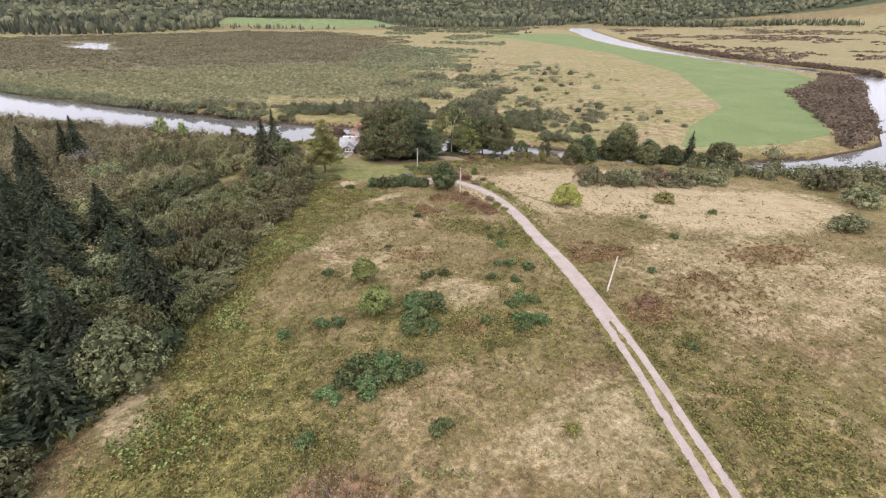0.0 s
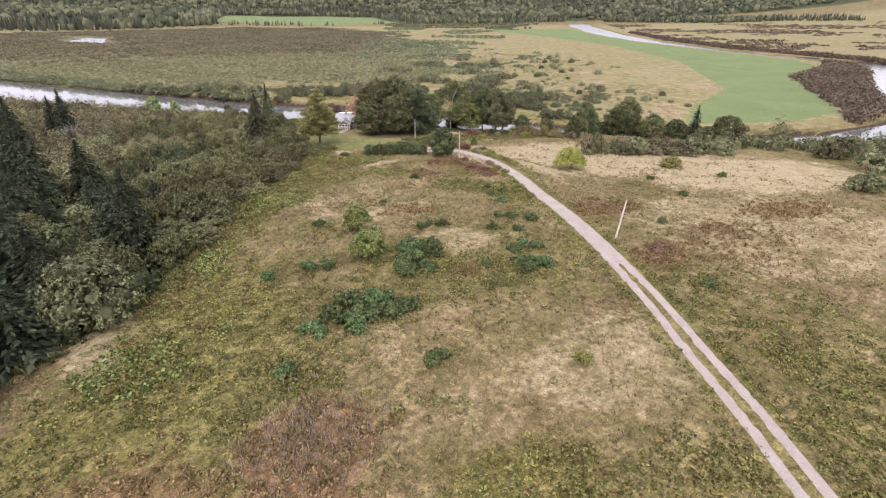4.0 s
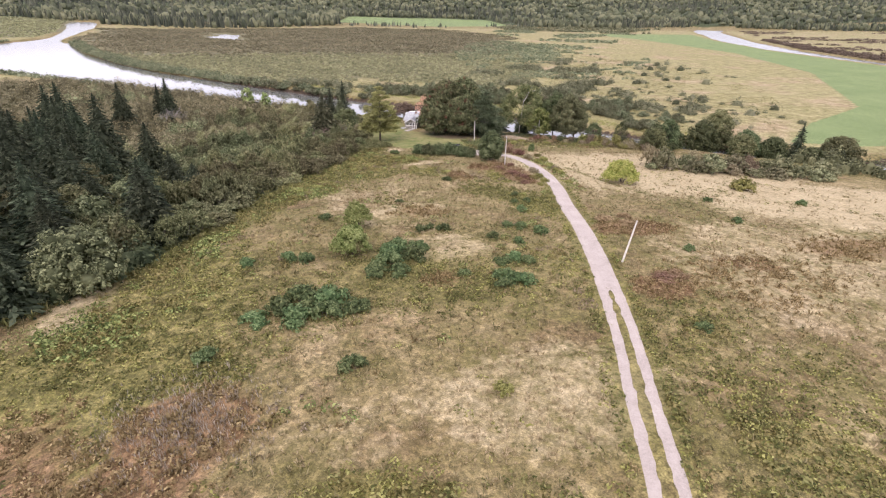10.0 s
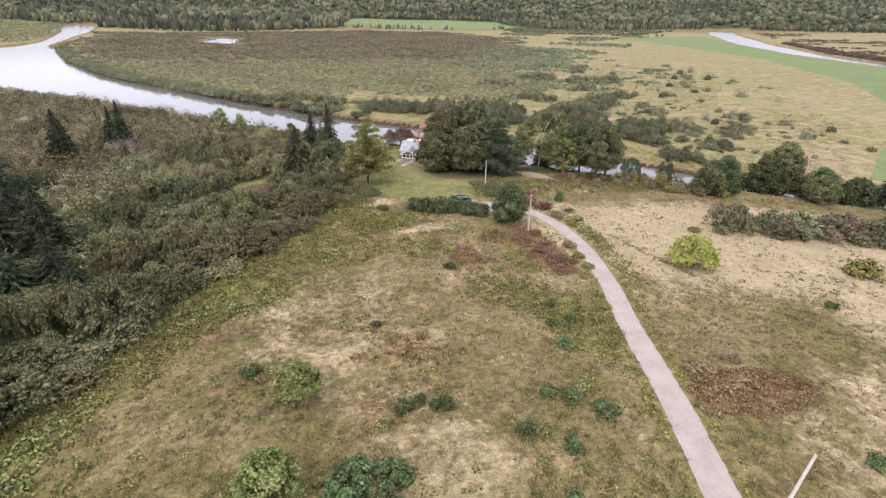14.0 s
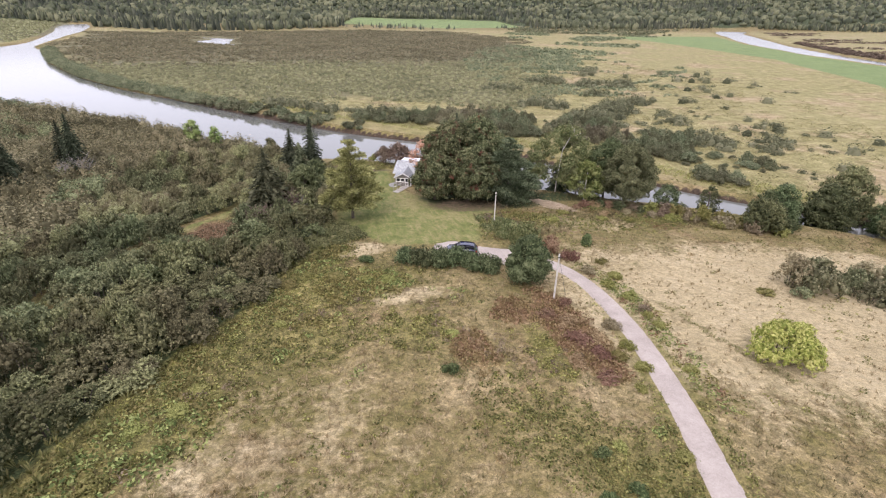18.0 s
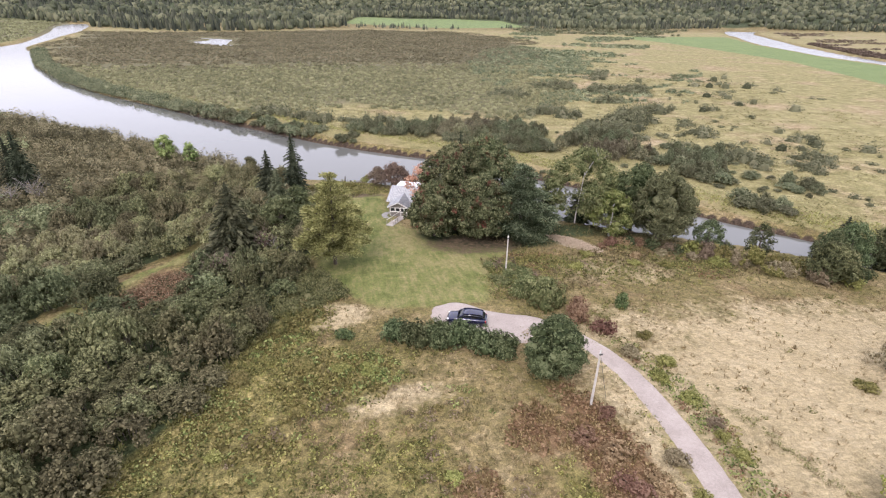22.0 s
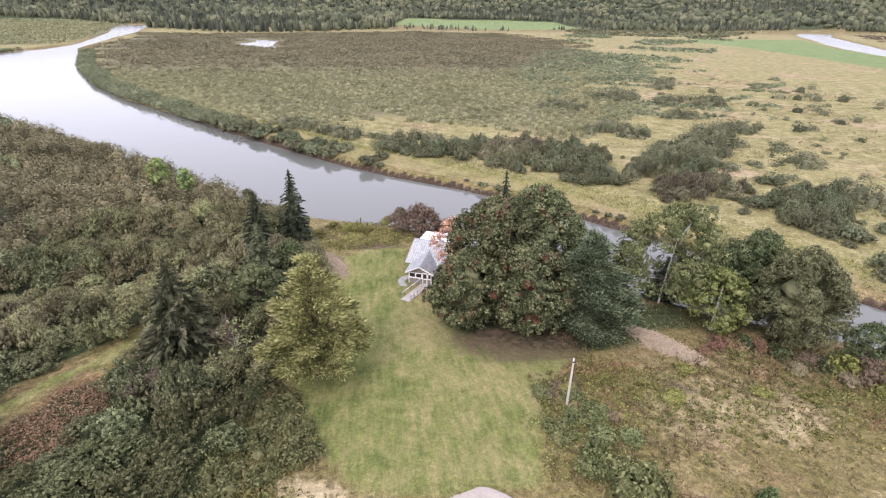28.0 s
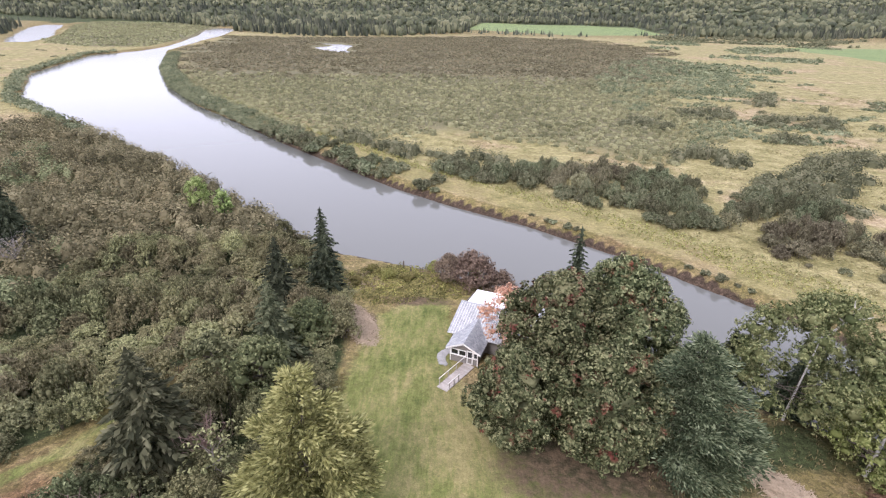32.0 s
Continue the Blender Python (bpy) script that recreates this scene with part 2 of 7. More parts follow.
def gravel_material():
    m, n, l, s = shader("gravel")
    p = place(n)
    a, b, c = noise_of(n, l, 0.5, 5, 0.6, p), noise_of(n, l, 5.0, 4, 0.7, p), noise_of(n, l, 26.0, 3, 0.7, p)
    k = mixed(n, l, 0.45, mixed(n, l, 0.5, a, b), c)
    l.new(ramp(n, l, k, [(0.34, (0.205, 0.17, 0.146)), (0.5, (0.33, 0.282, 0.246)), (0.66, (0.445, 0.39, 0.343))]), s.inputs["Base Color"])
    s.inputs["Roughness"].default_value = 0.95
    bumped(n, l, s, c, 0.5, 0.03)
    return m


GROUND, RIVERWATER, GRAVEL = ground_material(), water_material(), gravel_material()

# ---- lie of the land ----
EAST_REACH = [  # centre x, centre y, half width
    (1000, 1050, 45), (815, 850, 28), (585, 510, 24), (500, 345, 20), (460, 220, 14), (445, 150, 13), (440, 100, 14), (435, 55, 22),
    (400, 18, 26), (320, -22, 28), (250, -60, 26), (200, -80, 21), (150, -70, 10), (115, -58, 6), (88, -38, 5.5), (70, -20, 6.5), (57, -9, 9.5)]
WEST_REACH = [
    (57, -9, 9.5), (40, 6, 13.5), (25, 22, 14), (8, 36, 15), (-11, 46, 18), (-24, 57, 18), (-42, 76, 18), (-66, 100, 19),
    (-96, 129, 23), (-129, 161, 26), (-172, 207, 33), (-225, 290, 37), (-272, 405, 32), (-280, 460, 14), (-287, 510, 9),
    (-310, 600, 11), (-345, 735, 18), (-400, 900, 25), (-430, 1000, 20)]
SIDE_CHANNEL = [(-470, 535, 12), (-500, 590, 22), (-548, 665, 24), (-640, 800, 24), (-735, 950, 26), (-800, 1070, 30), (-760, 1150, 30)]
POND = [(-100, 480, 7), (-118, 505, 14), (-128, 545, 20), (-118, 580, 12), (-150, 605, 10)]
RIVER = [EAST_REACH, WEST_REACH, SIDE_CHANNEL, POND]
WATER = -1.0


def river_gap(x, y):
    """Distance to the water's edge, negative over the water."""
    x, y = np.asarray(x, float), np.asarray(y, float)
    best = np.full(np.broadcast(x, y).shape, 1e9)
    for line in RIVER:
        for (ax, ay, aw), (bx, by, bw) in zip(line, line[1:]):
            dx, dy = bx - ax, by - ay
            k = np.clip(((x - ax) * dx + (y - ay) * dy) / (dx * dx + dy * dy), 0, 1)
            best = np.minimum(best, np.hypot(x - ax - k * dx, y - ay - k * dy) - (aw + k * (bw - aw)))
    return best


def ease(a, b, v):
    k = np.clip((v - a) / (b - a), 0, 1)
    return k * k * (3 - 2 * k)


PROFILE = [(-400, 13.0), (-220, 12.6), (-170, 12.0), (-130, 10.9), (-112, 10.1), (-84, 8.4), (-60, 6.6), (-45, 5.5), (-30, 4.1), (-20, 2.8), (0, 1.4), (25, 0.4), (60, 0.2)]


def land(x, y):
    """Height of the ground."""
    x, y = np.asarray(x, float), np.asarray(y, float)
    py, pz = zip(*PROFILE)
    hill = (np.interp(y - 5, py, pz) + np.interp(y, py, pz) + np.interp(y + 5, py, pz)) / 3 - 0.2
    side = 0.065 * np.logaddexp(0, (x - 6) / 5) * 5 + 0.10 * np.logaddexp(0, (-46 - x) / 6) * 6 - 0.5 * np.exp(-((x + 30) / 18) ** 2) * ease(-60, -90, y)
    hill = 0.2 + np.logaddexp(0, (hill - side) * 1.5) / 1.5
    gap = river_gap(x, y)
    plain = 0.2 + 0.25 * np.sin(x * 0.031 + 1) * np.sin(y * 0.027)
    z = np.where(hill > plain, hill, plain)
    z = WATER - 1.6 + (z - WATER + 1.6) * ease(-3.8, 1.0, gap)
    far = np.hypot(x, y + 100)
    z = z + 190 * ease(1150, 4200, far) ** 1.2 * (0.9 + 0.1 * np.sin(x * 0.0021 + 0.6)) + 5 * ease(900, 1400, y)
    return z

# ---- building helpers ----
rng = np.random.default_rng(7)


def np_mesh(name, verts, faces, smooth=False):
    """A mesh from arrays: verts (n, 3) and a list of face arrays (m, k)."""
    me = bpy.data.meshes.new(name)
    faces = [np.asarray(f, np.int32) for f in (faces if isinstance(faces, list) else [faces]) if len(f)]
    loops = np.concatenate([f.ravel() for f in faces])
    sizes = np.concatenate([np.full(len(f), f.shape[1], np.int32) for f in faces])
    me.vertices.add(len(verts))
    me.vertices.foreach_set("co", np.asarray(verts, np.float32).ravel())
    me.loops.add(len(loops))
    me.loops.foreach_set("vertex_index", loops)
    me.polygons.add(len(sizes))
    me.polygons.foreach_set("loop_start", np.concatenate(([0], np.cumsum(sizes)[:-1])).astype(np.int32))
    if smooth:
        me.polygons.foreach_set("use_smooth", np.ones(len(sizes), bool))
    me.update(calc_edges=True)
    return me


def joined(pieces):
    """Joins (verts, faces) pairs of one face size."""
    vs, fs, k = [], [], 0
    for v, f in pieces:
        vs.append(v)
        fs.append(np.asarray(f) + k)
        k += len(v)
    return np.concatenate(vs), np.concatenate(fs)


def bm_mesh(name, bm, smooth=False):
    me = bpy.data.meshes.new(name)
    bm.to_mesh(me)
    bm.free()
    if smooth:
        for f in me.polygons:
            f.use_smooth = True
    return me


def part(name, data, material, parent=None, label=""):
    """One mesh object, under a thing or a part."""
    me = data if isinstance(data, bpy.types.Mesh) else bm_mesh(name, data)
    if not me.materials:
        me.materials.append(material)
    ob = new(name, me)
    ob.parent = parent
    return tagged(ob, label)


def thing(name, m, label, category, group="", kind=""):
    ob = new(name)
    ob.empty_display_size = 0.2
    ob.matrix_world = m
    return tagged(ob, label, category, group, kind)


def ground_z(x, y):
    return float(land(x, y))


def inside(poly, x, y):
    x, y = np.asarray(x, float), np.asarray(y, float)
    hit = np.zeros(x.shape, bool)
    for (ax, ay), (bx, by) in zip(poly, poly[1:] + poly[:1]):
        hit ^= ((ay > y) != (by > y)) & (x < (bx - ax) * (y - ay) / (by - ay + 1e-12) + ax)
    return hit


def edge_gap(poly, x, y, closed=True):
    best = np.full(np.shape(x), 1e9)
    for (ax, ay), (bx, by) in zip(poly, poly[1:] + (poly[:1] if closed else [])):
        dx, dy = bx - ax, by - ay
        k = np.clip(((x - ax) * dx + (y - ay) * dy) / (dx * dx + dy * dy + 1e-9), 0, 1)
        best = np.minimum(best, np.hypot(x - ax - k * dx, y - ay - k * dy))
    return best


def within(poly, x, y, soft):
    d = edge_gap(poly, x, y)
    return ease(-soft, soft, np.where(inside(poly, x, y), d, -d))


def spot(x, y, cx, cy, rx, ry):
    return ease(1.35, 0.55, np.hypot((x - cx) / rx, (y - cy) / ry))


# ---- plan ----
THICKET = [(-110, -200), (-72, -135), (-60, -112), (-53, -108), (-47.5, -103), (-43.8, -95), (-39, -85.5), (-35.4, -76), (-31, -66), (-24.6, -56.5), (-20.4, -46), (-16.4, -38),
           (-15.5, -29), (-14, -22), (-12.5, -14), (-11.5, -5), (-12, 5), (-14, 13), (-20, 27), (-36, 48), (-62, 73), (-96, 102), (-124, 124), (-140, 134), (-158, 128), (-200, 118),
           (-330, 100), (-330, -200)]
LAWN = [(-13, -23), (-9.5, -33), (-5.5, -38.5), (1, -40), (9, -39.5), (11.5, -32), (13.5, -27), (19, -21), (17, -17), (8, -12), (2.5, -7), (1.5, 2), (1, 14), (-3, 15), (-9.5, 9), (-11, -5), (-12.5, -14)]
CROP = [(432, 674), (560, 700), (655, 690), (550, 515), (462, 320), (430, 202), (410, 106), (347, 38), (303, 41), (223, -21), (193, -43), (160, -46), (134, -42), (116, -34), (150, -10),
        (205, 16), (246, 62), (308, 132), (391, 295), (420, 430), (436, 560)]
HEATH = [(54, 92), (28, 118), (0, 124), (-35, 120), (-58, 138), (-98, 178), (-150, 245), (-190, 320), (-250, 440), (-290, 620), (-320, 720), (-190, 720), (-60, 775), (60, 860), (200, 800), (230, 600), (220, 485), (165, 368), (110, 240), (92, 150), (76, 96)]
HEATH_WEST = [(-306, 492), (-352, 478), (-420, 512), (-462, 565), (-526, 690), (-700, 960), (-760, 1130), (-520, 1130), (-440, 1000), (-372, 780), (-325, 620)]
TRACK = [(-27, -4), (-30, -10), (-34, -16), (-37.5, -20.5), (-41, -27), (-44.5, -37), (-50, -52)]
FARFIELD = [(40, 1120), (90, 1400), (460, 1300), (430, 1020), (230, 950)]
PALE_EAST = [(470, 130), (505, 260), (640, 500), (900, 850), (1500, 800), (1900, 500), (1500, 60), (600, 90)]
ROAD = [(-60, -232), (-38, -196), (-22.8, -168), (-15.4, -154), (-11.2, -146), (-8.6, -140.8), (-6.0, -134.8), (-2.4, -127), (0.9, -119), (4.4, -110), (7.5, -101), (10.7, -90), (14.1, -80), (16.7, -70), (17.8, -62),
        (17.8, -55.5), (16.4, -50.3), (13.6, -46.6), (10.5, -44.1)]


def zones(x, y):
    """How much of each ground cover lies at x, y; two covers also hold painted tree shade."""
    gap = river_gap(x, y)
    z = dict.fromkeys(("dry", "sedge", "herb", "rust", "heath", "crop", "lawn", "litter_and_shade", "soil_and_shade", "mud"), 0)
    near = ease(45, -5, y)
    z["dry"] = np.maximum.reduce([0.66 * spot(x, y, 46, -66, 42, 26), 0.62 * spot(x, y, 66, -92, 36, 18), 0.46 * spot(x, y, 34, -116, 30, 22), 0.42 * spot(x, y, -18, -84, 13, 19), 0.36 * spot(x, y, 14, -138, 12, 22), 0.34 * spot(x, y, 26, -116, 12, 12), 0.36 * spot(x, y, -24, -133, 8, 4.5), 0.48 * spot(x, y, -11, -132, 12, 8),
                                  0.45 * spot(x, y, -13, -104, 8, 6), 0.5 * spot(x, y, 26, -50, 16, 10), 0.62 * spot(x, y, -12.2, -39.2, 6.6, 4.6), 0.55 * spot(x, y, -50, -110, 4, 7), 0.4 * spot(x, y, -42, -96, 6, 10),
                                  0.45 * within(PALE_EAST, x, y, 20), 0.5 * spot(x, y, 200, 70, 70, 60), 0.9 * spot(x, y, -56.5, -57, 6, 4), 0.5 * spot(x, y, -5, -56, 7, 3), 0.48 * spot(x, y, 31, -31, 14, 7), 0.36 * spot(x, y, 31.5, -20, 6, 4.5), 0.28 * spot(x, y, -10, -100, 24, 30)]) + 0 * x
    meadow = ease(6, 14, y + 0.55 * x - 10) * ease(0, 3, gap) * ease(1100, 800, y)
    z["sedge"] = 0.55 * meadow * ease(-700, -600, x)
    z["herb"] = np.maximum.reduce([0.5 * spot(x, y, -24, -56, 9, 16), 0.4 * spot(x, y, -12, -112, 20, 9), 0.45 * spot(x, y, 20, -29, 6, 6), 0.3 * spot(x, y, 40, -32, 20, 6), 0.42 * spot(x, y, 2, -80, 5, 8), 0.45 * spot(x, y, -12, -146, 24, 7), 0.3 * spot(x, y, 6, -138, 7, 24), 0.5 * spot(x, y, -42, -112, 9, 20), 0.75 * spot(x, y, -3, 19, 17, 6), 0.66 * spot(x, y, -46, -126, 14, 13), 0.62 * spot(x, y, -13, -51, 11, 6), 0.5 * spot(x, y, -20, -61, 9, 8), 0.5 * spot(x, y, -28, -74, 6, 6), 0.3 * spot(x, y, 26, -25, 18, 7)])
    z["herb"] = np.maximum.reduce([z["herb"], 0.55 * spot(x, y, 6, -89, 5, 8), 0.7 * ease(9.5, 2.0, edge_gap(THICKET, x, y)) * ease(-112, -96, y) * ease(-30, -40, y), 0.6 * spot(x, y, 6.3, -71, 2.6, 6), 0.5 * spot(x, y, -6, -64, 4, 5), 0.62 * spot(x, y, -26, -139.5, 6, 4), 0.45 * spot(x, y, 2, -142, 5, 7), 0.5 * spot(x, y, -20, -110, 9, 6), 0.5 * ease(3.4, 2.0, edge_gap(ROAD, x, y, False)) * ease(-48, -70, y)])
    z["herb"] = np.maximum(z["herb"], 0.42 * meadow * ease(20, 8, gap))
    z["rust"] = np.maximum.reduce([0.9 * spot(x, y, 10.4, -67, 2.9, 9.5), 0.8 * spot(x, y, 15, -101.5, 7, 3), 0.85 * spot(x, y, 7.2, -119, 3.6, 2.8), 0.78 * spot(x, y, -36.6, -130, 5, 4.2), 0.6 * spot(x, y, -41, -136, 8, 4.2), 0.55 * spot(x, y, -50, -133, 10, 9), 0.55 * spot(x, y, 6.2, -62.3, 3.8, 3.4),
                                   0.5 * spot(x, y, -1.3, -69, 2.6, 4.6), 0.36 * spot(x, y, 19, -119, 13, 8), 0.5 * spot(x, y, 44, -112, 12, 5), 0.6 * spot(x, y, -33.5, -24, 3.6, 6), 0.3 * spot(x, y, 45, -23, 14, 3), 0.7 * spot(x, y, 19, -23.4, 8, 1.5), 0.55 * spot(x, y, -65, 270, 40, 42),
                                   0.45 * spot(x, y, -13, -90, 5, 3), 0.45 * spot(x, y, -15, -113, 3, 2.4)])
    z["heath"] = np.maximum.reduce([0.7 * within(HEATH, x, y, 28), 0.8 * within(HEATH_WEST, x, y, 15), 0.35 * within(PALE_EAST, x, y, 20)])
    z["crop"] = np.maximum(1.0 * within(CROP, x, y, 1.5), 0.9 * within(FARFIELD, x, y, 12))
    z["lawn"] = 0.8 * within(LAWN, x, y, 2.6) + 0.55 * ease(2.2, 0.8, edge_gap(TRACK, x, y, False))
    # thicket floor and water's edge; the maple spot paints shade into the ground
    z["litter_and_shade"] = np.maximum.reduce([0.5 * ease(0.45, 0.0, gap) * ease(150, 90, y), 0.85 * spot(x, y, 19, -12.5, 15, 8) + 0.5 * spot(x, y, 42, -12, 10, 6), 0.75 * within(THICKET, x, y, 2) * (1 - spot(x, y, -56.5, -57, 6.5, 4.5)) * (1 - np.where(edge_gap(TRACK, x, y, False) < 3, 1, 0)), 0.9 * ease(1000, 1150, y) * (1 - within(FARFIELD, x, y, 12))])
    z["mud"] = 0.9 * ease(0.3, -0.3, gap) * ease(160, 120, y)
    # bare soil spots; the first, before the maples, also paints canopy shade
    z["soil_and_shade"] = np.maximum.reduce([0.56 * spot(x, y, 13.5, -17.6, 11, 5.8), 0.35 * spot(x, y, 21, -22.5, 6, 4), 0.5 * spot(x, y, -10.8, 6.2, 3.0, 5.5), 0.55 * spot(x, y, -3, 13, 6, 2), 0.6 * spot(x, y, 27, -27.4, 3, 2), 0.3 * spot(x, y, -9, -26.5, 6.5, 5)])
    return z


# ---- ground and water ----
def steps(*runs):
    out = []
    for a, b, d in runs:
        out.append(np.arange(a, b, d))
    return np.concatenate(out)


gx = np.concatenate([-np.geomspace(4800, 960, 16), steps((-940, -400, 12), (-400, -150, 5), (-150, 130, 1.6), (130, 520, 5), (520, 1000, 14)), np.geomspace(1010, 4800, 22)])
gy = np.concatenate([-np.geomspace(4800, 300, 16), steps((-280, -170, 5), (-170, 120, 1.6), (120, 420, 4), (420, 1200, 10)), np.geomspace(1215, 4800, 34)])
GX, GY = np.meshgrid(gx, gy)
GZ = land(GX, GY)
rough_near = 0.06 * ease(160, 60, np.abs(GX)) * ease(-190, -160, GY) * ease(60, 20, GY) * (1 - within(LAWN, GX, GY, 2)) * ease(2.2, 4.5, edge_gap(ROAD, GX, GY, False))
GZ = GZ + rough_near * rng.normal(0, 1, GZ.shape)
nx, ny = len(gx), len(gy)
cell = (np.arange(ny - 1)[:, None] * nx + np.arange(nx - 1)[None, :]).ravel()
ground_me = np_mesh("ground", np.stack([GX.ravel(), GY.ravel(), GZ.ravel()], 1), np.stack([cell, cell + 1, cell + nx + 1, cell + nx], 1), True)
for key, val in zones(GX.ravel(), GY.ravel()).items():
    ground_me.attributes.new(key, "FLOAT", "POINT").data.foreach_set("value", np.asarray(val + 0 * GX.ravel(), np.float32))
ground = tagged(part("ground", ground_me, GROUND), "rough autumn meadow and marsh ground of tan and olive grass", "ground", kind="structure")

wx, wy = np.array([-1500.0, 1400.0]), np.array([-160.0, 1150.0])
water = np_mesh("water", np.array([(-1500, -160, WATER), (1400, -160, WATER), (1400, 1150, WATER), (-1500, 1150, WATER)]), [np.array([[0, 1, 2, 3]])])
tagged(part("water", water, RIVERWATER), "still river water mirroring a pale overcast sky", "water", kind="structure")


def smooth_line(pts, step=1.0):
    """A Catmull-Rom line through pts."""
    pts = np.array(pts, float)
    p = np.concatenate([[2 * pts[0] - pts[1]], pts, [2 * pts[-1] - pts[-2]]])
    out = []
    for i in range(1, len(p) - 2):
        n = max(2, int(np.hypot(*(p[i + 1] - p[i])[:2]) / step))
        for t in np.linspace(0, 1, n, endpoint=False):
            out.append(0.5 * (2 * p[i] + (p[i + 1] - p[i - 1]) * t + (2 * p[i - 1] - 5 * p[i] + 4 * p[i + 1] - p[i + 2]) * t ** 2 + (3 * p[i] - p[i - 1] - 3 * p[i + 1] + p[i + 2]) * t ** 3))
    return np.array(out + [pts[-1]])


def ribbon(name, line, offsets, lift, mat, label, jitter=0.0):
    """A strip that lies along a line on the ground: offsets sideways, lifts above it."""
    d = np.gradient(line, axis=0)
    d /= np.linalg.norm(d, axis=1)[:, None]
    side = np.stack([d[:, 1], -d[:, 0]], 1)
    rows = []
    for o, h in zip(offsets, lift):
        h = np.broadcast_to(np.asarray(h, float), len(line))
        j = rng.normal(0, jitter, len(line)) if h.max() < 0.03 else 0
        q = line + side * (np.asarray(o) + j)[..., None] if np.ndim(o + j) else line + side * o
        rows.append(np.column_stack([q, land(q[:, 0], q[:, 1]) + h]))
    v = np.stack(rows, 1).reshape(-1, 3)
    k, n = len(offsets), len(line)
    base = (np.arange(n - 1)[:, None] * k + np.arange(k - 1)[None, :]).ravel()
    me = np_mesh(name, v, np.stack([base, base + 1, base + k + 1, base + k], 1), True)
    return tagged(part(name, me, mat), label, "road", kind="structure")


road_line = smooth_line(ROAD, 0.8)
two = 0.2 * ease(-110, -128, road_line[:, 1]) * rng.uniform(0.72, 1.3, len(road_line))
ribbon("road", road_line, (-1.45, -1.06, -0.66, -0.24, 0.0, 0.24, 0.66, 1.06, 1.45), (-0.12, 0.09, 0.06, 0.08 - 0.6 * two, 0.1 - two, 0.08 - 0.6 * two, 0.06, 0.09, -0.12), GRAVEL, "narrow pale pinkish-grey gravel lane, two wheel tracks through the meadow", 0.06)
APRON = [(1.3, -39.3), (3.5, -38.5), (5.5, -39.3), (7.6, -41.5), (10.4, -42.9), (13.0, -43.9), (15.4, -46.6), (17.2, -50.2), (15.6, -51.6), (12.6, -50.2), (9.6, -49.6), (6.6, -47.2), (4.5, -45.6), (1.7, -44.3), (0.3, -41.9)]


def drape(name, outline, step, lift, mat, label, category):
    """A patch of ground cover over an outline, thin at its rim."""
    pl = smooth_line(outline + outline[:1], step)[:-1]
    c = pl.mean(0)
    rings = []
    for k, up in ((1.0, -0.1), (0.93, lift), *[(k, lift + 0.04) for k in (0.82, 0.7, 0.58, 0.46, 0.34, 0.22, 0.1, 0.01)]):
        q = c + (pl - c) * (k + (rng.normal(0, 0.012, (len(pl), 1)) if k > 0.9 else 0))
        rings.append(np.column_stack([q, land(q[:, 0], q[:, 1]) + up]))
    n = len(pl)
    i = np.arange(n)
    f = np.concatenate([np.stack([k * n + i, k * n + (i + 1) % n, (k + 1) * n + (i + 1) % n, (k + 1) * n + i], 1) for k in range(len(rings) - 1)])
    return tagged(part(name, np_mesh(name, np.concatenate(rings), f, True), mat), label, category, kind="structure")


drape("parking_place", APRON, 0.8, 0.1, GRAVEL, "pale gravel parking place at the end of the lane", "road")

# ---- plants ----
BARK = plain("bark", (0.06, 0.048, 0.038), (0.14, 0.115, 0.09), 4.0, 0.95, 0, 0.6, 0.04)
PALEBARK = plain("pale_bark", (0.32, 0.3, 0.27), (0.6, 0.58, 0.54), 3.0, 0.85, 0, 0.4, 0.02)
DEADWOOD = plain("dead_wood", (0.16, 0.14, 0.125), (0.34, 0.31, 0.28), 4.0, 0.9, 0, 0.4, 0.02)
ALDER = leafy("alder_leaves", (0.042, 0.049, 0.022), (0.122, 0.128, 0.058), (0.304, 0.296, 0.149), 0.07, speckle=0.38)
NORTHALDER = leafy("pale_alder_leaves", (0.065, 0.066, 0.032), (0.174, 0.17, 0.085), (0.402, 0.376, 0.199), 0.07, speckle=0.4)
BROWNALDER = leafy("brown_alder_leaves", (0.052, 0.053, 0.025), (0.143, 0.138, 0.067), (0.309, 0.292, 0.152), 0.09, speckle=0.4)
NORTHBROWNALDER = leafy("pale_brown_alder_leaves", (0.086, 0.084, 0.042), (0.21, 0.201, 0.105), (0.421, 0.397, 0.221), 0.09, speckle=0.4)
WILLOW = leafy("grey_willow_leaves", (0.049, 0.058, 0.027), (0.131, 0.14, 0.07), (0.323, 0.331, 0.174), 0.1, speckle=0.38)
MAPLE = leafy("maple_leaves", (0.034, 0.047, 0.02), (0.106, 0.128, 0.057), (0.325, 0.34, 0.176), 0.35, (0.2, 0.085, 0.05), 0.4)
REDMAPLE = leafy("red_maple_leaves", (0.26, 0.115, 0.09), (0.46, 0.215, 0.17), (0.54, 0.34, 0.26), 0.5)
BIRCH = leafy("birch_leaves", (0.059, 0.076, 0.029), (0.144, 0.161, 0.066), (0.299, 0.304, 0.142), 0.4)
BRIGHT = leafy("bright_shrub_leaves", (0.181, 0.227, 0.047), (0.348, 0.379, 0.095), (0.578, 0.561, 0.205), 0.6)
FRESH = leafy("fresh_sapling_leaves", (0.08, 0.112, 0.029), (0.205, 0.25, 0.08), (0.365, 0.4, 0.164), 0.6)
LOWGREEN = leafy("low_shrub_leaves", (0.042, 0.066, 0.026), (0.096, 0.137, 0.054), (0.210, 0.252, 0.110), 0.5)
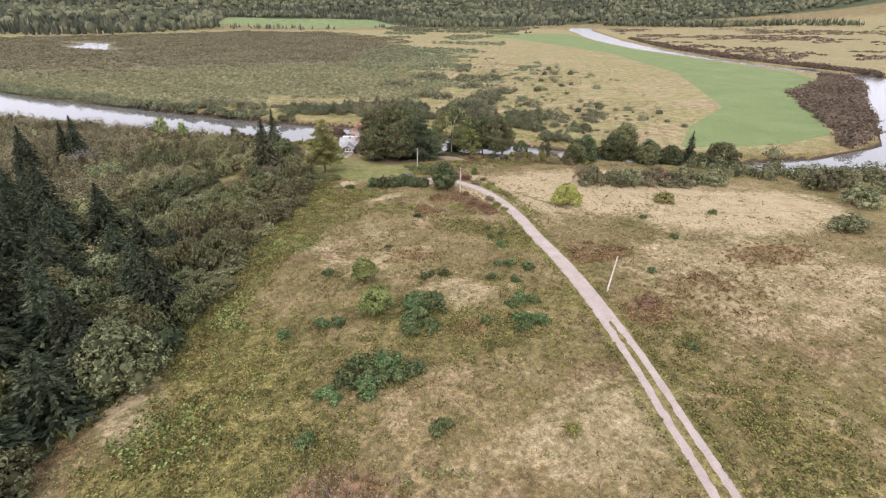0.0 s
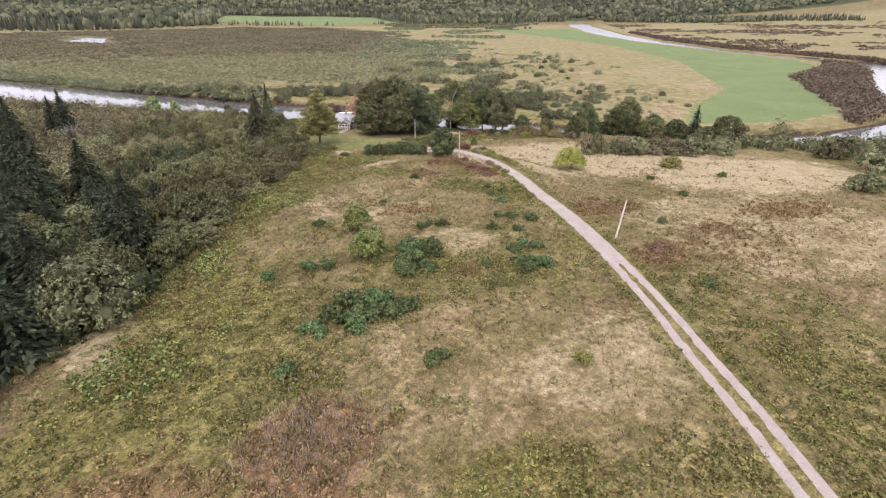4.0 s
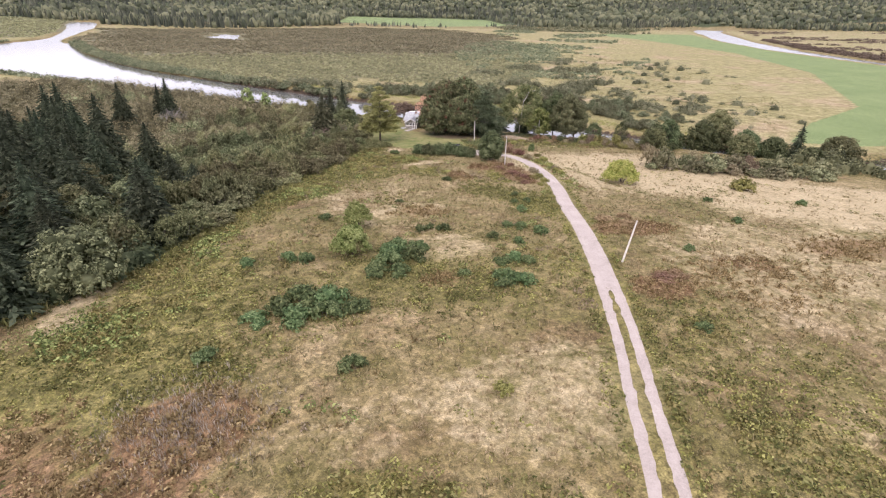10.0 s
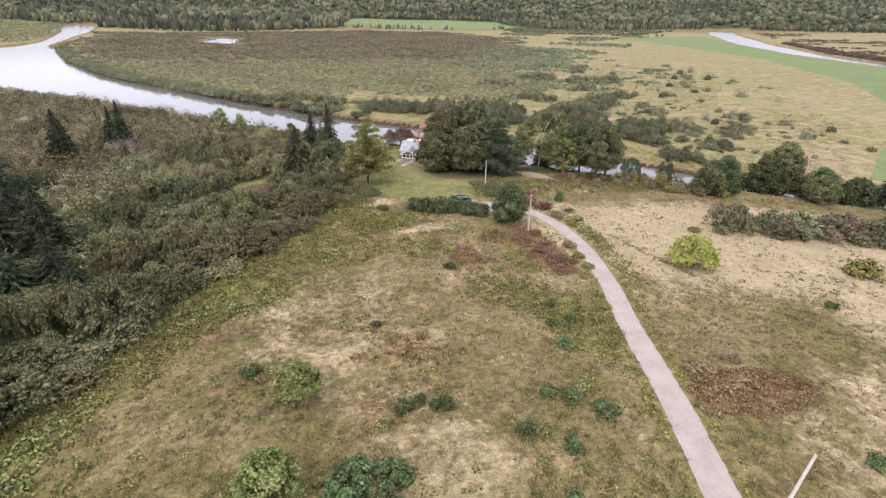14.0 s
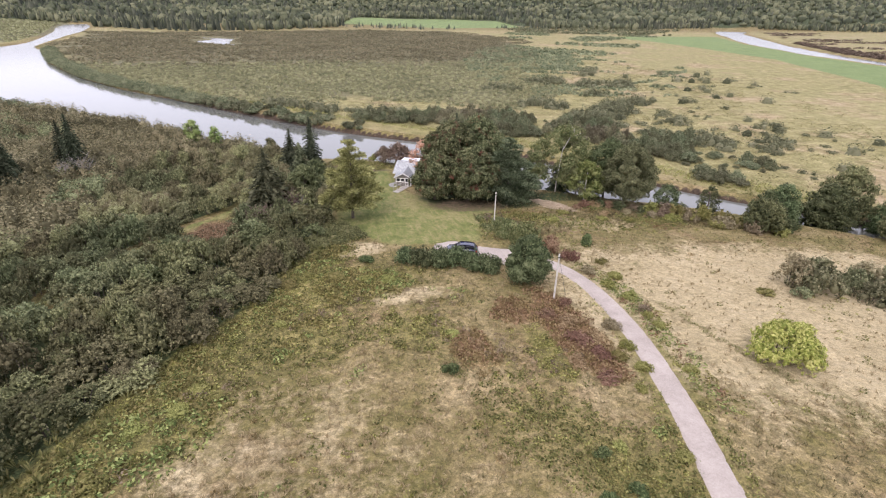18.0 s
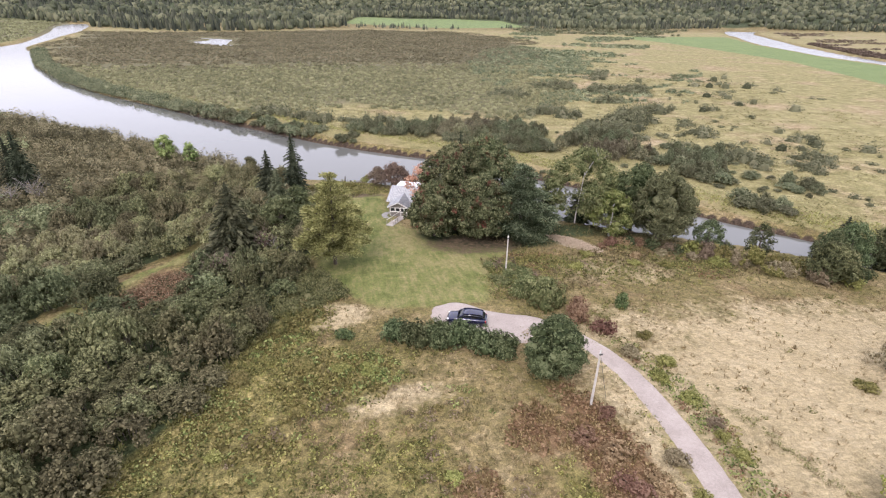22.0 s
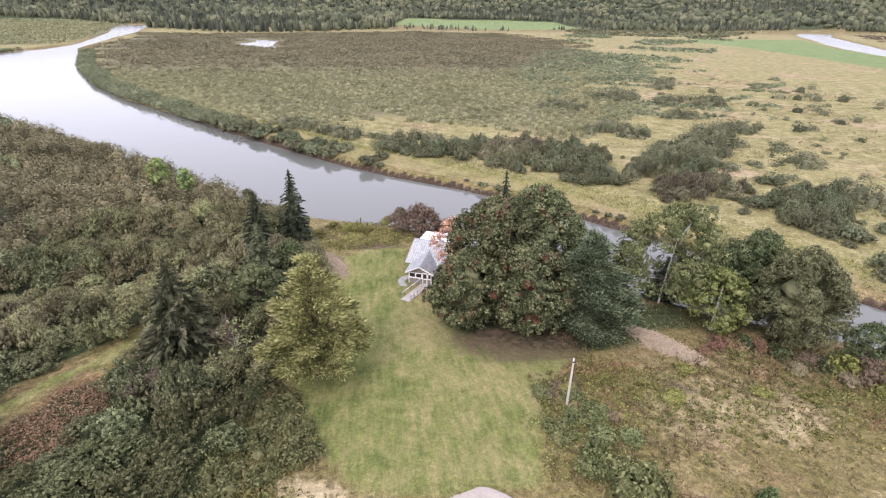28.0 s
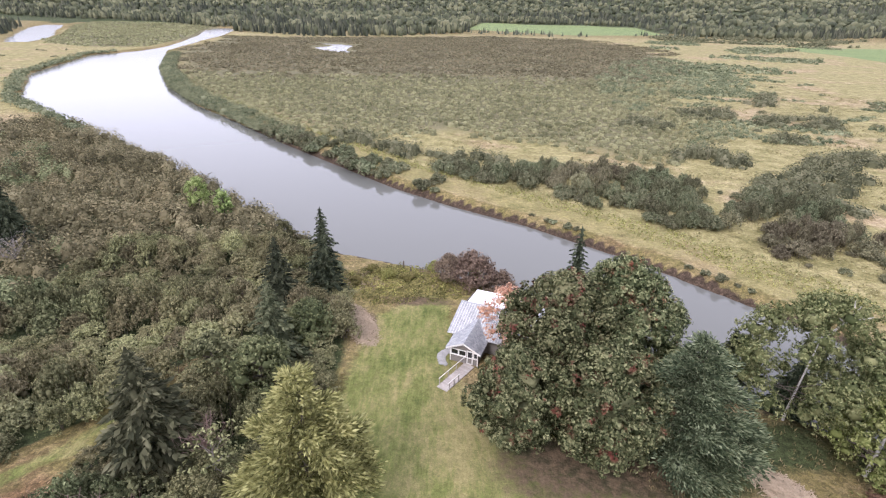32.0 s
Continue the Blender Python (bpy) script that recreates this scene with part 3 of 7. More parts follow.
CEDAR = leafy("dense_green_leaves", (0.031, 0.044, 0.018), (0.084, 0.106, 0.046), (0.211, 0.238, 0.12), 0.5)
SPRUCE = leafy("spruce_needles", (0.021, 0.028, 0.017), (0.054, 0.067, 0.039), (0.128, 0.144, 0.087), 0.5)
BLUEPINE = leafy("white_pine_needles", (0.036, 0.052, 0.028), (0.094, 0.12, 0.064), (0.27, 0.303, 0.18), 0.5)
GOLDPINE = leafy("golden_pine_needles", (0.092, 0.090, 0.034), (0.232, 0.218, 0.086), (0.43, 0.395, 0.185), 0.5)
OLDSPRUCE = leafy("old_spruce_needles", (0.038, 0.046, 0.025), (0.096, 0.107, 0.059), (0.214, 0.222, 0.128), 0.5)
ROSY = leafy("rosy_shrub_leaves", (0.13, 0.078, 0.048), (0.23, 0.142, 0.088), (0.34, 0.235, 0.15), 0.5)
FADED = leafy("faded_rosy_leaves", (0.130, 0.100, 0.060), (0.220, 0.175, 0.110), (0.330, 0.275, 0.181), 0.4)
MAUVE = leafy("dusky_rosy_leaves", (0.085, 0.060, 0.045), (0.165, 0.118, 0.088), (0.28, 0.205, 0.152), 0.4)
YELLOW = leafy("yellowing_shrub_leaves", (0.11, 0.11, 0.032), (0.215, 0.21, 0.066), (0.34, 0.31, 0.12), 0.4)


def rand_dirs(n, r):
    v = r.normal(0, 1, (n, 3))
    return v / np.linalg.norm(v, axis=1)[:, None]


def diamonds(c, size, r, axis=None, wide=0.6, flat=0.0):
    """Leaf clumps: bent diamonds at the points c."""
    n = len(c)
    u = rand_dirs(n, r) if axis is None else axis + 0.35 * rand_dirs(n, r)
    u[:, 2] *= 1 - flat
    u /= np.linalg.norm(u, axis=1)[:, None]
    w = rand_dirs(n, r)
    w[:, 2] *= 1 - flat
    v = np.cross(u, w)
    v = np.cross(v, u) if flat else v
    v /= np.linalg.norm(v, axis=1)[:, None] + 1e-9
    s = (size * r.uniform(0.6, 1.35, n))[:, None]
    q = np.stack([c - u * s, c - v * s * wide, c + u * s, c + v * s * wide], 1)
    return q.reshape(-1, 3), np.arange(4 * n).reshape(n, 4)


def leaves_facing(c, nrm, size, r, wide=0.62, loose=0.45):
    """Leaf clumps at the points c that face roughly along nrm."""
    n = len(c)
    nrm = nrm + loose * rand_dirs(n, r)
    nrm /= np.linalg.norm(nrm, axis=1)[:, None] + 1e-9
    u = np.cross(nrm, rand_dirs(n, r))
    u /= np.linalg.norm(u, axis=1)[:, None] + 1e-9
    v = np.cross(nrm, u)
    s = (size * r.uniform(0.6, 1.35, n))[:, None]
    q = np.stack([c - u * s, c - v * s * wide + nrm * s * 0.12, c + u * s, c + v * s * wide + nrm * s * 0.12], 1)
    return q.reshape(-1, 3), np.arange(4 * n).reshape(n, 4)


SPHERE = None


def ball(cx, cy, cz, rx, ry, rz, r):
    """A lumpy low ball of quads, the dark inside of a crown."""
    global SPHERE
    if SPHERE is None:
        th, ph = np.linspace(0, 2 * math.pi, 7)[:-1], np.linspace(0.35, math.pi - 0.5, 4)
        v = np.array([(math.sin(p) * math.cos(t), math.sin(p) * math.sin(t), math.cos(p)) for p in ph for t in th])
        f = [(i * 6 + j, i * 6 + (j + 1) % 6, (i + 1) * 6 + (j + 1) % 6, (i + 1) * 6 + j) for i in range(3) for j in range(6)]
        f += [(0, 1, 2, 3), (0, 3, 4, 5)]
        SPHERE = v, np.array(f)
    v, f = SPHERE
    return v * (rx, ry, rz) * r.uniform(0.8, 1.15, (len(v), 1)) + (cx, cy, cz), f


def crown(blobs, density, leaf, r, core=0.66, low=-0.75, wide=0.55, hang=0.0, per=9, tuft=1.9):
    """Tufts of leaves over a cluster of lumps (x, y, z, rx, ry, rz), each with a dense inside."""
    out = []
    for b in blobs:
        c, rad = np.array(b[:3]), np.array(b[3:])
        if core:
            out.append(ball(*b[:3], *(rad * core), r))
        n = max(6, int(density * 4 * math.pi * (np.prod(rad) ** (2 / 3)) / per))
        d = rand_dirs(n, r)
        d = d[d[:, 2] > low]
        p = c + d * rad * r.uniform(0.6, 1.16, (len(d), 1)) ** 0.9
        i = np.repeat(np.arange(len(d)), per)
        o = rand_dirs(len(i), r) + d[i] * 0.7
        o /= np.linalg.norm(o, axis=1)[:, None]
        q = p[i] + o * leaf * tuft * r.uniform(0.5, 1.1, (len(i), 1))
        q[:, 2] -= hang * leaf
        out.append(leaves_facing(q, o * 0.8 + d[i] * 0.5 + (0, 0, 0.3), leaf, r, wide))
    return joined(out)


def lumps(n, spread, height, rad, r, flat=0.85):
    """Lumps of a bush: n balls inside a dome."""
    out = []
    for i in range(n):
        a, q = r.uniform(0, 6.28), spread * math.sqrt(r.uniform(0, 1))
        k = 1 - 0.55 * (q / max(spread, 0.01)) ** 2
        rr = rad * r.uniform(0.55, 1.3)
        out.append((q * math.cos(a), q * math.sin(a), max(rr * 0.6, height * k - rr * flat) * r.uniform(0.8, 1.0), rr, rr, rr * flat))
    return out


def limb(a, b, ra, rb, sides=6):
    """A tapered stick from a to b."""
    a, b = np.array(a, float), np.array(b, float)
    d = (b - a) / (np.linalg.norm(b - a) + 1e-9)
    u = np.cross(d, (0.31, 0.52, 0.79))
    u /= np.linalg.norm(u)
    w = np.cross(d, u)
    t = np.linspace(0, 2 * math.pi, sides + 1)[:-1]
    ring = np.cos(t)[:, None] * u + np.sin(t)[:, None] * w
    v = np.concatenate([a + ring * ra, b + ring * rb])
    i = np.arange(sides)
    j = (i + 1) % sides
    return v, np.stack([i, j, j + sides, i + sides], 1)


def sticks(n, height, spread, r, thick=0.05):
    out = []
    for i in range(n):
        a = r.uniform(0, 6.28)
        k = spread * r.uniform(0.3, 1)
        out.append(limb((0.15 * math.cos(a), 0.15 * math.sin(a), -0.2), (k * math.cos(a), k * math.sin(a), height * r.uniform(0.6, 0.95)), thick, thick * 0.4, 4))
    return joined(out)


def spruce_parts(h, R, r, whorls=20, first=0.06, leaf=1.0):
    """Needled boughs in drooping whorls."""
    cs, ax, sz = [], [], []
    for i in range(whorls):
        k = first + (1 - first) * (i / whorls) ** 0.9
        z, rr = h * k, R * (1 - k) ** 0.85 * r.uniform(0.82, 1.12) + 0.12
        m = max(5, int(10 * (1 - 0.4 * k)))
        off = r.uniform(0, 6.28)
        for j in range(m):
            a = off + 6.283 * (j + r.uniform(-0.3, 0.3)) / m
            L = rr * r.uniform(0.75, 1.12)
            d = np.array((math.cos(a), math.sin(a), 0))
            side = np.array((-math.sin(a), math.cos(a), 0))
            for q in np.arange(0.16, 1.01, 0.14):
                p = d * L * q + (0, 0, z - 0.28 * L * q ** 1.6)
                for s in (-1.5, -0.5, 0.5, 1.5):
                    cs.append(p + side * s * L * 0.1 * (1.2 - q) + r.normal(0, 0.03, 3) * L)
                    ax.append(d + side * s * 0.5 + (0, 0, -0.3))
                    sz.append(L * 0.115 * leaf + 0.06)
    v, f = diamonds(np.array(cs), np.array(sz), r, np.array(ax) / 1.2, 0.42, 0.0)
    core = []
    for k in np.linspace(0.1, 0.9, 7):
        q = R * (1 - k) ** 0.9 * 0.5
        core.append(ball(0, 0, h * k, q, q, h * 0.09, r))
    return joined([(v, f)] + core)


def plant(name, x, y, label, category, crown_mesh, leaf_mat, stem_mesh, stem_mat, scale=1.0, turn=0.0, group="", stem="trunk", sink=0.0):
    t = thing(name, Matrix.Translation((x, y, ground_z(x, y) - sink)) @ Matrix.Rotation(turn, 4, "Z") @ Matrix.Scale(scale, 4), label, category, group)
    part(stem, stem_mesh, stem_mat, t)
    part("crown", crown_mesh, leaf_mat, t)
    return t


def at(x, y, s=1.0, turn=0.0, sz=None, sink=0.0):
    return Matrix.Translation((x, y, ground_z(x, y) - sink)) @ Matrix.Rotation(turn, 4, "Z") @ Matrix.Diagonal((s, s, sz or s, 1))


def bush_masters(kind, n, lumps_n, leaf, density, mat, label, category, group, x0, seed, stem_mat=None, core=0.64, hang=0.0, tall=1.0, lump=0.42):
    """n bushes of unit radius and unit height, standing at their own spots."""
    out = []
    for i in range(n):
        r = np.random.default_rng(seed + i)
        bl = lumps(lumps_n, 1.0 - 0.9 * lump, tall, lump, r, 0.85)
        v, f = crown(bl, density, leaf, r, core, hang=hang)
        sv, sf = sticks(5, 0.7 * tall, 0.5, r, 0.025)
        x, y, rad, h = x0[i]
        t = thing(kind, at(x, y, rad, r.uniform(0, 6.28), h / tall), label, category, group)
        tagged(part("trunk", np_mesh("trunk", sv, sf), stem_mat or BARK, t), kind="stuff")
        part("crown", np_mesh("crown", v, f), mat, t)
        out.append(t)
    return out


def bushes(kind, spots, mat, label, category, group, seed, n=3, lumps_n=7, leaf=0.15, density=34, stem_mat=None, core=0.64, hang=0.0, tall=1.0, lump=0.42):
    """Bushes of one kind at (x, y, radius, height) spots, a few shapes taking turns."""
    n = min(n, len(spots))
    first = bush_masters(kind, n, lumps_n, leaf, density, mat, label, category, group, spots[:n], seed, stem_mat, core, hang, tall, lump)
    r = np.random.default_rng(seed + 50)
    for i, (x, y, rad, h) in enumerate(spots[n:]):
        src = first[i % n]
        made = copy_thing(src, Matrix.Identity(4))
        made.matrix_basis = at(x, y, rad, r.uniform(0, 6.28), h / tall)
    return first


def broadleaf(name, x, y, h, R, mat, label, seed, base=0.28, n=16, leaf=0.3, density=9.0, bark=None, lobe=0.42, twig=None, limbs=7, trunk=0.28, core=0.62, hang=0.0, lean=(0, 0), filled=False):
    """A broadleaved tree: a trunk, limbs that carry lobes of leaves, gaps between them."""
    r = np.random.default_rng(seed)
    t = thing(name, at(x, y, 1, r.uniform(0, 6.28) if lean == (0, 0) else 0), label, "tree")
    top = (lean[0] * 0.6, lean[1] * 0.6, h * 0.7)
    v, f = joined([limb((0, 0, -0.4), (0, 0, h * base), trunk, trunk * 0.75, 9), limb((0, 0, h * base), top, trunk * 0.75, trunk * 0.25, 8)])
    part("trunk", np_mesh("trunk", v, f, True), bark or BARK, t)
    bl, lm = [], []
    for i in range(n):
        a = i * 2.4 + r.uniform(-0.4, 0.4)
        k = (i + 0.5) / n
        z = h * (base + (1 - base) * (0.12 + 0.8 * k))
        q = R * (math.sin(math.pi * min(1, 0.18 + 0.78 * k)) ** 0.75) * (1 - lobe * 0.75) * r.uniform(0.75, 1.05)
        rr = R * lobe * r.uniform(0.75, 1.15) * (1.05 - 0.35 * k)
        p = (q * math.cos(a) + lean[0] * k, q * math.sin(a) + lean[1] * k, z)
        bl.append((*p, rr, rr, rr * 0.78))
        if i < limbs * 2:
            lm.append(limb((lean[0] * k * 0.4, lean[1] * k * 0.4, z * 0.72), (p[0] * 0.85, p[1] * 0.85, z - rr * 0.3), trunk * 0.34, trunk * 0.12, 5))
    bl.append((lean[0], lean[1], h - R * lobe * 0.75, R * lobe, R * lobe, R * lobe * 0.75))
    v, f = joined(lm)
    tagged(part("branchwork", np_mesh("branchwork", v, f), twig or bark or BARK, t), kind="stuff")
    v, f = crown(bl, density, leaf, r, core, hang=hang)
    if filled:
        inner = [ball(lean[0] * k, lean[1] * k, h * (base + (1 - base) * k), *(R * q * math.sin(math.pi * min(1, 0.18 + 0.78 * k)) ** 0.75 for q in (0.46, 0.46)), h * 0.09, r) for k in (0.2, 0.38, 0.56, 0.72, 0.85)]
        v, f = joined([(v, f)] + inner)
    part("crown", np_mesh("crown", v, f), mat, t)
    return t


def conifer(name, x, y, h, R, mat, label, seed, whorls=20, first=0.06, leaf=1.0, group=""):
    r = np.random.default_rng(seed)
    t = thing(name, at(x, y, 1, r.uniform(0, 6.28)), label, "tree", group)
    v, f = limb((0, 0, -0.3), (0, 0, h * 0.97), 0.02 * h, 0.02, 7)
    part("trunk", np_mesh("trunk", v, f, True), BARK, t)
    v, f = spruce_parts(h, R, r, whorls, first, leaf)
    part("crown", np_mesh("crown", v, f), mat, t)
    return t


def pine(name, x, y, h, R, mat, label, seed, layers=9, base=0.2, plume=0.34, needle=0.21):
    """A soft pine: plumes of needles in loose tiers on bare limbs."""
    r = np.random.default_rng(seed)
    t = thing(name, at(x, y, 1), label, "tree")
    v, f = limb((0, 0, -0.3), (0.2, 0.1, h * 0.93), 0.3, 0.05, 8)
    part("trunk", np_mesh("trunk", v, f, True), BARK, t)
    bl, lm = [], []
    for i in range(layers):
        k = i / (layers - 1)
        z = h * (base + (0.97 - base) * k)
        rr = R * (0.72 + 0.28 * math.sin(math.pi * min(1, k * 1.5 + 0.1))) * (1 - 0.82 * k ** 1.6)
        m = max(3, int(8 * (1 - 0.55 * k)))
        o = r.uniform(0, 6.28)
        for j in range(m):
            a = o + 6.283 * j / m + r.uniform(-0.3, 0.3)
            L = rr * r.uniform(0.75, 1.08)
            for q in ((0.5, 1.0) if L > 1.6 else (0.9,)):
                p = (L * q * math.cos(a) * 0.86, L * q * math.sin(a) * 0.86, z + 0.1 * L * q + r.uniform(-0.3, 0.3))
                s = R * plume * r.uniform(0.7, 1.1) * (1 - 0.45 * k)
                bl.append((*p, s, s, s * 0.5))
            lm.append(limb((0, 0, z - 0.25 * L * 0.3), (L * 0.8 * math.cos(a), L * 0.8 * math.sin(a), z), 0.07, 0.025, 4))
    bl.append((0.2, 0.1, h - 0.6, 0.7, 0.7, 0.8))
    v, f = joined(lm)
    tagged(part("branchwork", np_mesh("branchwork", v, f), BARK, t), kind="stuff")
    out = []
    for b in bl:
        c, rad = np.array(b[:3]), np.array(b[3:])
        out.append(ball(*b[:3], *(rad * 0.3), r))
        d = rand_dirs(max(40, int(230 * rad[0] ** 2)), r)
        d = d[d[:, 2] > -0.55]
        away = c / (np.linalg.norm(c[:2]) + 0.3) * (1, 1, 0)
        p = c + d * rad * r.uniform(0.3, 1.05, (len(d), 1))
        out.append(diamonds(p, needle, r, d * (0.7, 0.7, 0.4) + away * 0.7 + (0, 0, 0.25), 0.3))
    v, f = joined(out)
    part("crown", np_mesh("crown", v, f), mat, t)
    return t


# trees by the cottage
pine("pine_tree", -10.0, -22.3, 14.0, 6.0, GOLDPINE, "tall loose pine tree with yellowing golden-green needles on the lawn", 11, 9, 0.22, 0.28, 0.24)
broadleaf("maple_tree", 12.0, -7.2, 15.5, 7.0, MAPLE, "broad dense maple with dark green leaves and some red sprays", 12, 0.1, 110, 0.155, 44, trunk=0.4, lobe=0.19, filled=True, limbs=10, core=0.4)
broadleaf("maple_tree", 18.4, -4.8, 16.5, 7.0, MAPLE, "tall dense maple tree with dark green leaves behind the cottage lawn", 13, 0.1, 110, 0.155, 44, trunk=0.4, lobe=0.19, filled=True, limbs=10, core=0.4)
broadleaf("maple_tree", 7.2, -12.6, 10.2, 4.9, MAPLE, "small dark green maple tree at the edge of the lawn", 14, 0.06, 64, 0.15, 44, lobe=0.22, filled=True, limbs=10, core=0.4)
pine("white_pine", 22.4, -13.8, 12.8, 7.2, BLUEPINE, "bluish-green white pine with soft drooping tiers to the ground", 15, 10, 0.06, 0.3)
broadleaf("maple_tree", 14.8, -13.4, 11.4, 6.2, MAPLE, "dark green maple tree on the shaded edge of the lawn", 16, 0.04, 76, 0.15, 44, lobe=0.21, filled=True, limbs=10, core=0.4)
broadleaf("red_maple_tree", 7.0, -0.6, 10.2, 3.2, REDMAPLE, "small maple tree turning red and pink beside the cottage roof", 17, 0.3, 12, 0.14, 24, trunk=0.13, lobe=0.42, core=0.35)
conifer("spruce_tree", 16.5, 6.5, 15.5, 3.0, SPRUCE, "dark pointed spruce tree on the river bank behind the maples", 18)
conifer("spruce_tree", -17.2, 15.2, 13.6, 3.6, SPRUCE, "tall dark pointed spruce tree beside the river bank", 19, 22)
conifer("spruce_tree", -21.6, 8.4, 12.0, 3.8, SPRUCE, "dark pointed spruce tree at the thicket edge", 20)
conifer("spruce_tree", -24.5, -17.5, 12.6, 5.3, OLDSPRUCE, "ragged dark spruce tree standing in the thicket", 21, 22, 0.05, 1.3)
conifer("spruce_tree", -19.2, -2.0, 11.0, 4.2, OLDSPRUCE, "dark broad spruce tree behind the lawn", 22, 20, 0.06, 1.1)
broadleaf("alder_tree", -18.5, -8.5, 7.4, 3.6, ALDER, "dull green alder tree at the edge of the lawn", 23, 0.12, 16, 0.15, 26)
broadleaf("alder_tree", -16.2, 2.0, 6.2, 3.3, ALDER, "dull olive alder tree beside the lawn", 24, 0.1, 15, 0.15, 26)
broadleaf("willow_tree", -24.5, -6.0, 6.6, 3.0, WILLOW, "grey-green willow tree in the thicket", 25, 0.1, 14, 0.15, 26)
broadleaf("bare_alder", -18.8, -19.0, 5.6, 2.7, BROWNALDER, "half-bare brownish alder with pale dead twigs", 26, 0.1, 11, 0.15, 7, DEADWOOD, core=0.2, trunk=0.12)
birch = broadleaf("birch_tree", 36.0, -8.6, 15.0, 7.4, BIRCH, "leaning pale-barked birch tree with thin yellow-green leaves above the river", 27, 0.12, 52, 0.13, 30, bark=PALEBARK, lobe=0.24, core=0.45, lean=(1.6, 0.8), trunk=0.16, twig=BARK)
fork = [limb((1.0, 0.5, 9.6), (2.2, 0.2, 12.2), 0.13, 0.1, 6)]
for dx, dy, dz in ((1.5, 0.5, 1.5), (0.3, -0.6, 2.0), (-1.5, 0.2, 1.3), (2.2, -0.4, 0.9)):
    fork.append(limb((2.2, 0.2, 12.2), (2.2 + dx, 0.2 + dy, 12.2 + dz), 0.08, 0.03, 5))
    fork.append(limb((2.2 + 0.6 * dx, 0.2 + 0.6 * dy, 12.2 + 0.6 * dz), (2.2 + 0.9 * dx, 0.9 + dy, 12.6 + dz), 0.04, 0.015, 4))
part("bare_fork", np_mesh("bare_fork", *joined(fork)), PALEBARK, birch, "bare white forked limb")
broadleaf("birch_tree", 41.5, -8.0, 12.5, 5.0, BIRCH, "birch tree with drooping yellow-green leaves on the river bank", 33, 0.08, 40, 0.13, 30, bark=PALEBARK, lobe=0.26, core=0.5, twig=BARK)
broadleaf("birch_tree", 39.4, -15.6, 9.0, 4.2, FRESH, "young birch tree with light yellow-green leaves on the river bank", 28, 0.06, 36, 0.13, 30, bark=PALEBARK, lobe=0.28, core=0.5, twig=BARK)
broadleaf("ash_tree", 45.5, -13.0, 13.4, 5.4, CEDAR, "dark green broadleaved tree on the river bank", 29, 0.06, 76, 0.12, 64, lobe=0.21, filled=True, limbs=10, core=0.4)
broadleaf("willow_tree", 46.5, -19.5, 13.5, 5.6, WILLOW, "tall grey-green willow tree on the river bank", 30, 0.06, 76, 0.11, 70, lobe=0.21, filled=True, limbs=10, core=0.4)
conifer("spruce_tree", 37.5, -6.5, 8.0, 3.2, SPRUCE, "dark spruce tree among birches on the bank", 34)
broadleaf("willow_tree", 51.0, -16.5, 11.5, 4.6, WILLOW, "grey-green willow tree above the narrow river", 35, 0.08, 60, 0.11, 70, lobe=0.22, filled=True, limbs=9, core=0.4)
conifer("spruce_tree", 31.5, -4.0, 9.0, 2.6, SPRUCE, "thin dark spruce tree at the water's edge", 31)

# plants of the meadow
LOW_SOUTH = [(-31.5, -116.6, 1.6, 1.5), (-29.3, -115.2, 1.9, 1.8), (-26.6, -115.6, 1.9, 1.7), (-30, -118.3, 1.8, 1.4), (-27.2, -118.2, 1.7, 1.4), (-24.6, -117.4, 1.5, 1.2), (-33.4, -117.6, 1.5, 0.8), (-19.2, -105.6, 1.8, 1.7), (-17, -107.2, 1.7, 1.6), (-20.2, -108.4, 1.8, 1.6), (-21.7, -110.4, 1.5, 1.3), (-19.5, -110.8, 1.4, 1.2), (-16.2, -104.4, 1.5, 1.1), (-18.3, -103.6, 1.4, 1.3), (-14.6, -98, 0.9, 0.9), (-13, -97.6, 0.8, 0.8), (-11.4, -98.2, 1.0, 0.9), (-26.4, -90.8, 1.0, 0.8), (-31, -104.6, 1.2, 1.0), (-29.2, -105.2, 1.2, 1.0)]
LOW_MIDDLE = [(-35.2, -104.8, 1.0, 1.0), (-8.6, -114.2, 1.5, 1.3), (-6.8, -115.3, 1.3, 1.1), (-9.4, -115.8, 1.1, 0.9), (-25.5, -126.3, 1.2, 1.0), (-36.5, -122.5, 1.1, 1.0), (-5.6, -109.3, 1.2, 0.9), (-7.4, -110.2, 1.1, 0.9), (-5.8, -102.3, 0.9, 0.9), (-12.6, -112.1, 0.8, 0.7), (-4.4, -110.4, 1.0, 0.9), (-3.2, -104.5, 0.9, 0.8), (0.9, -101.7, 1.2, 1.0), (-0.8, -99.6, 1.1, 0.9), (-2.6, -98.4, 1.0, 0.8), (17.3, -110.4, 0.9, 0.9), (4.8, -88.1, 0.8, 0.8), (2.6, -88.2, 0.7, 0.7), (4.2, -84.6, 0.8, 0.8), (2.4, -92.0, 1.0, 0.8)]
LOW_NORTH = [(-15.1, -85.1, 0.7, 0.6), (34, -100.3, 0.9, 0.9), (38, -89.5, 0.9, 0.9), (55.9, -92, 1.0, 1.0), (25.6, -42.6, 1.1, 1.9), (-9.6, -44.6, 1.3, 0.9), (-4.2, -72.0, 0.9, 0.8), (-16.6, -146.2, 0.9, 0.8), (5.5, -127, 0.9, 0.7)]
LOW = LOW_SOUTH + LOW_MIDDLE + LOW_NORTH
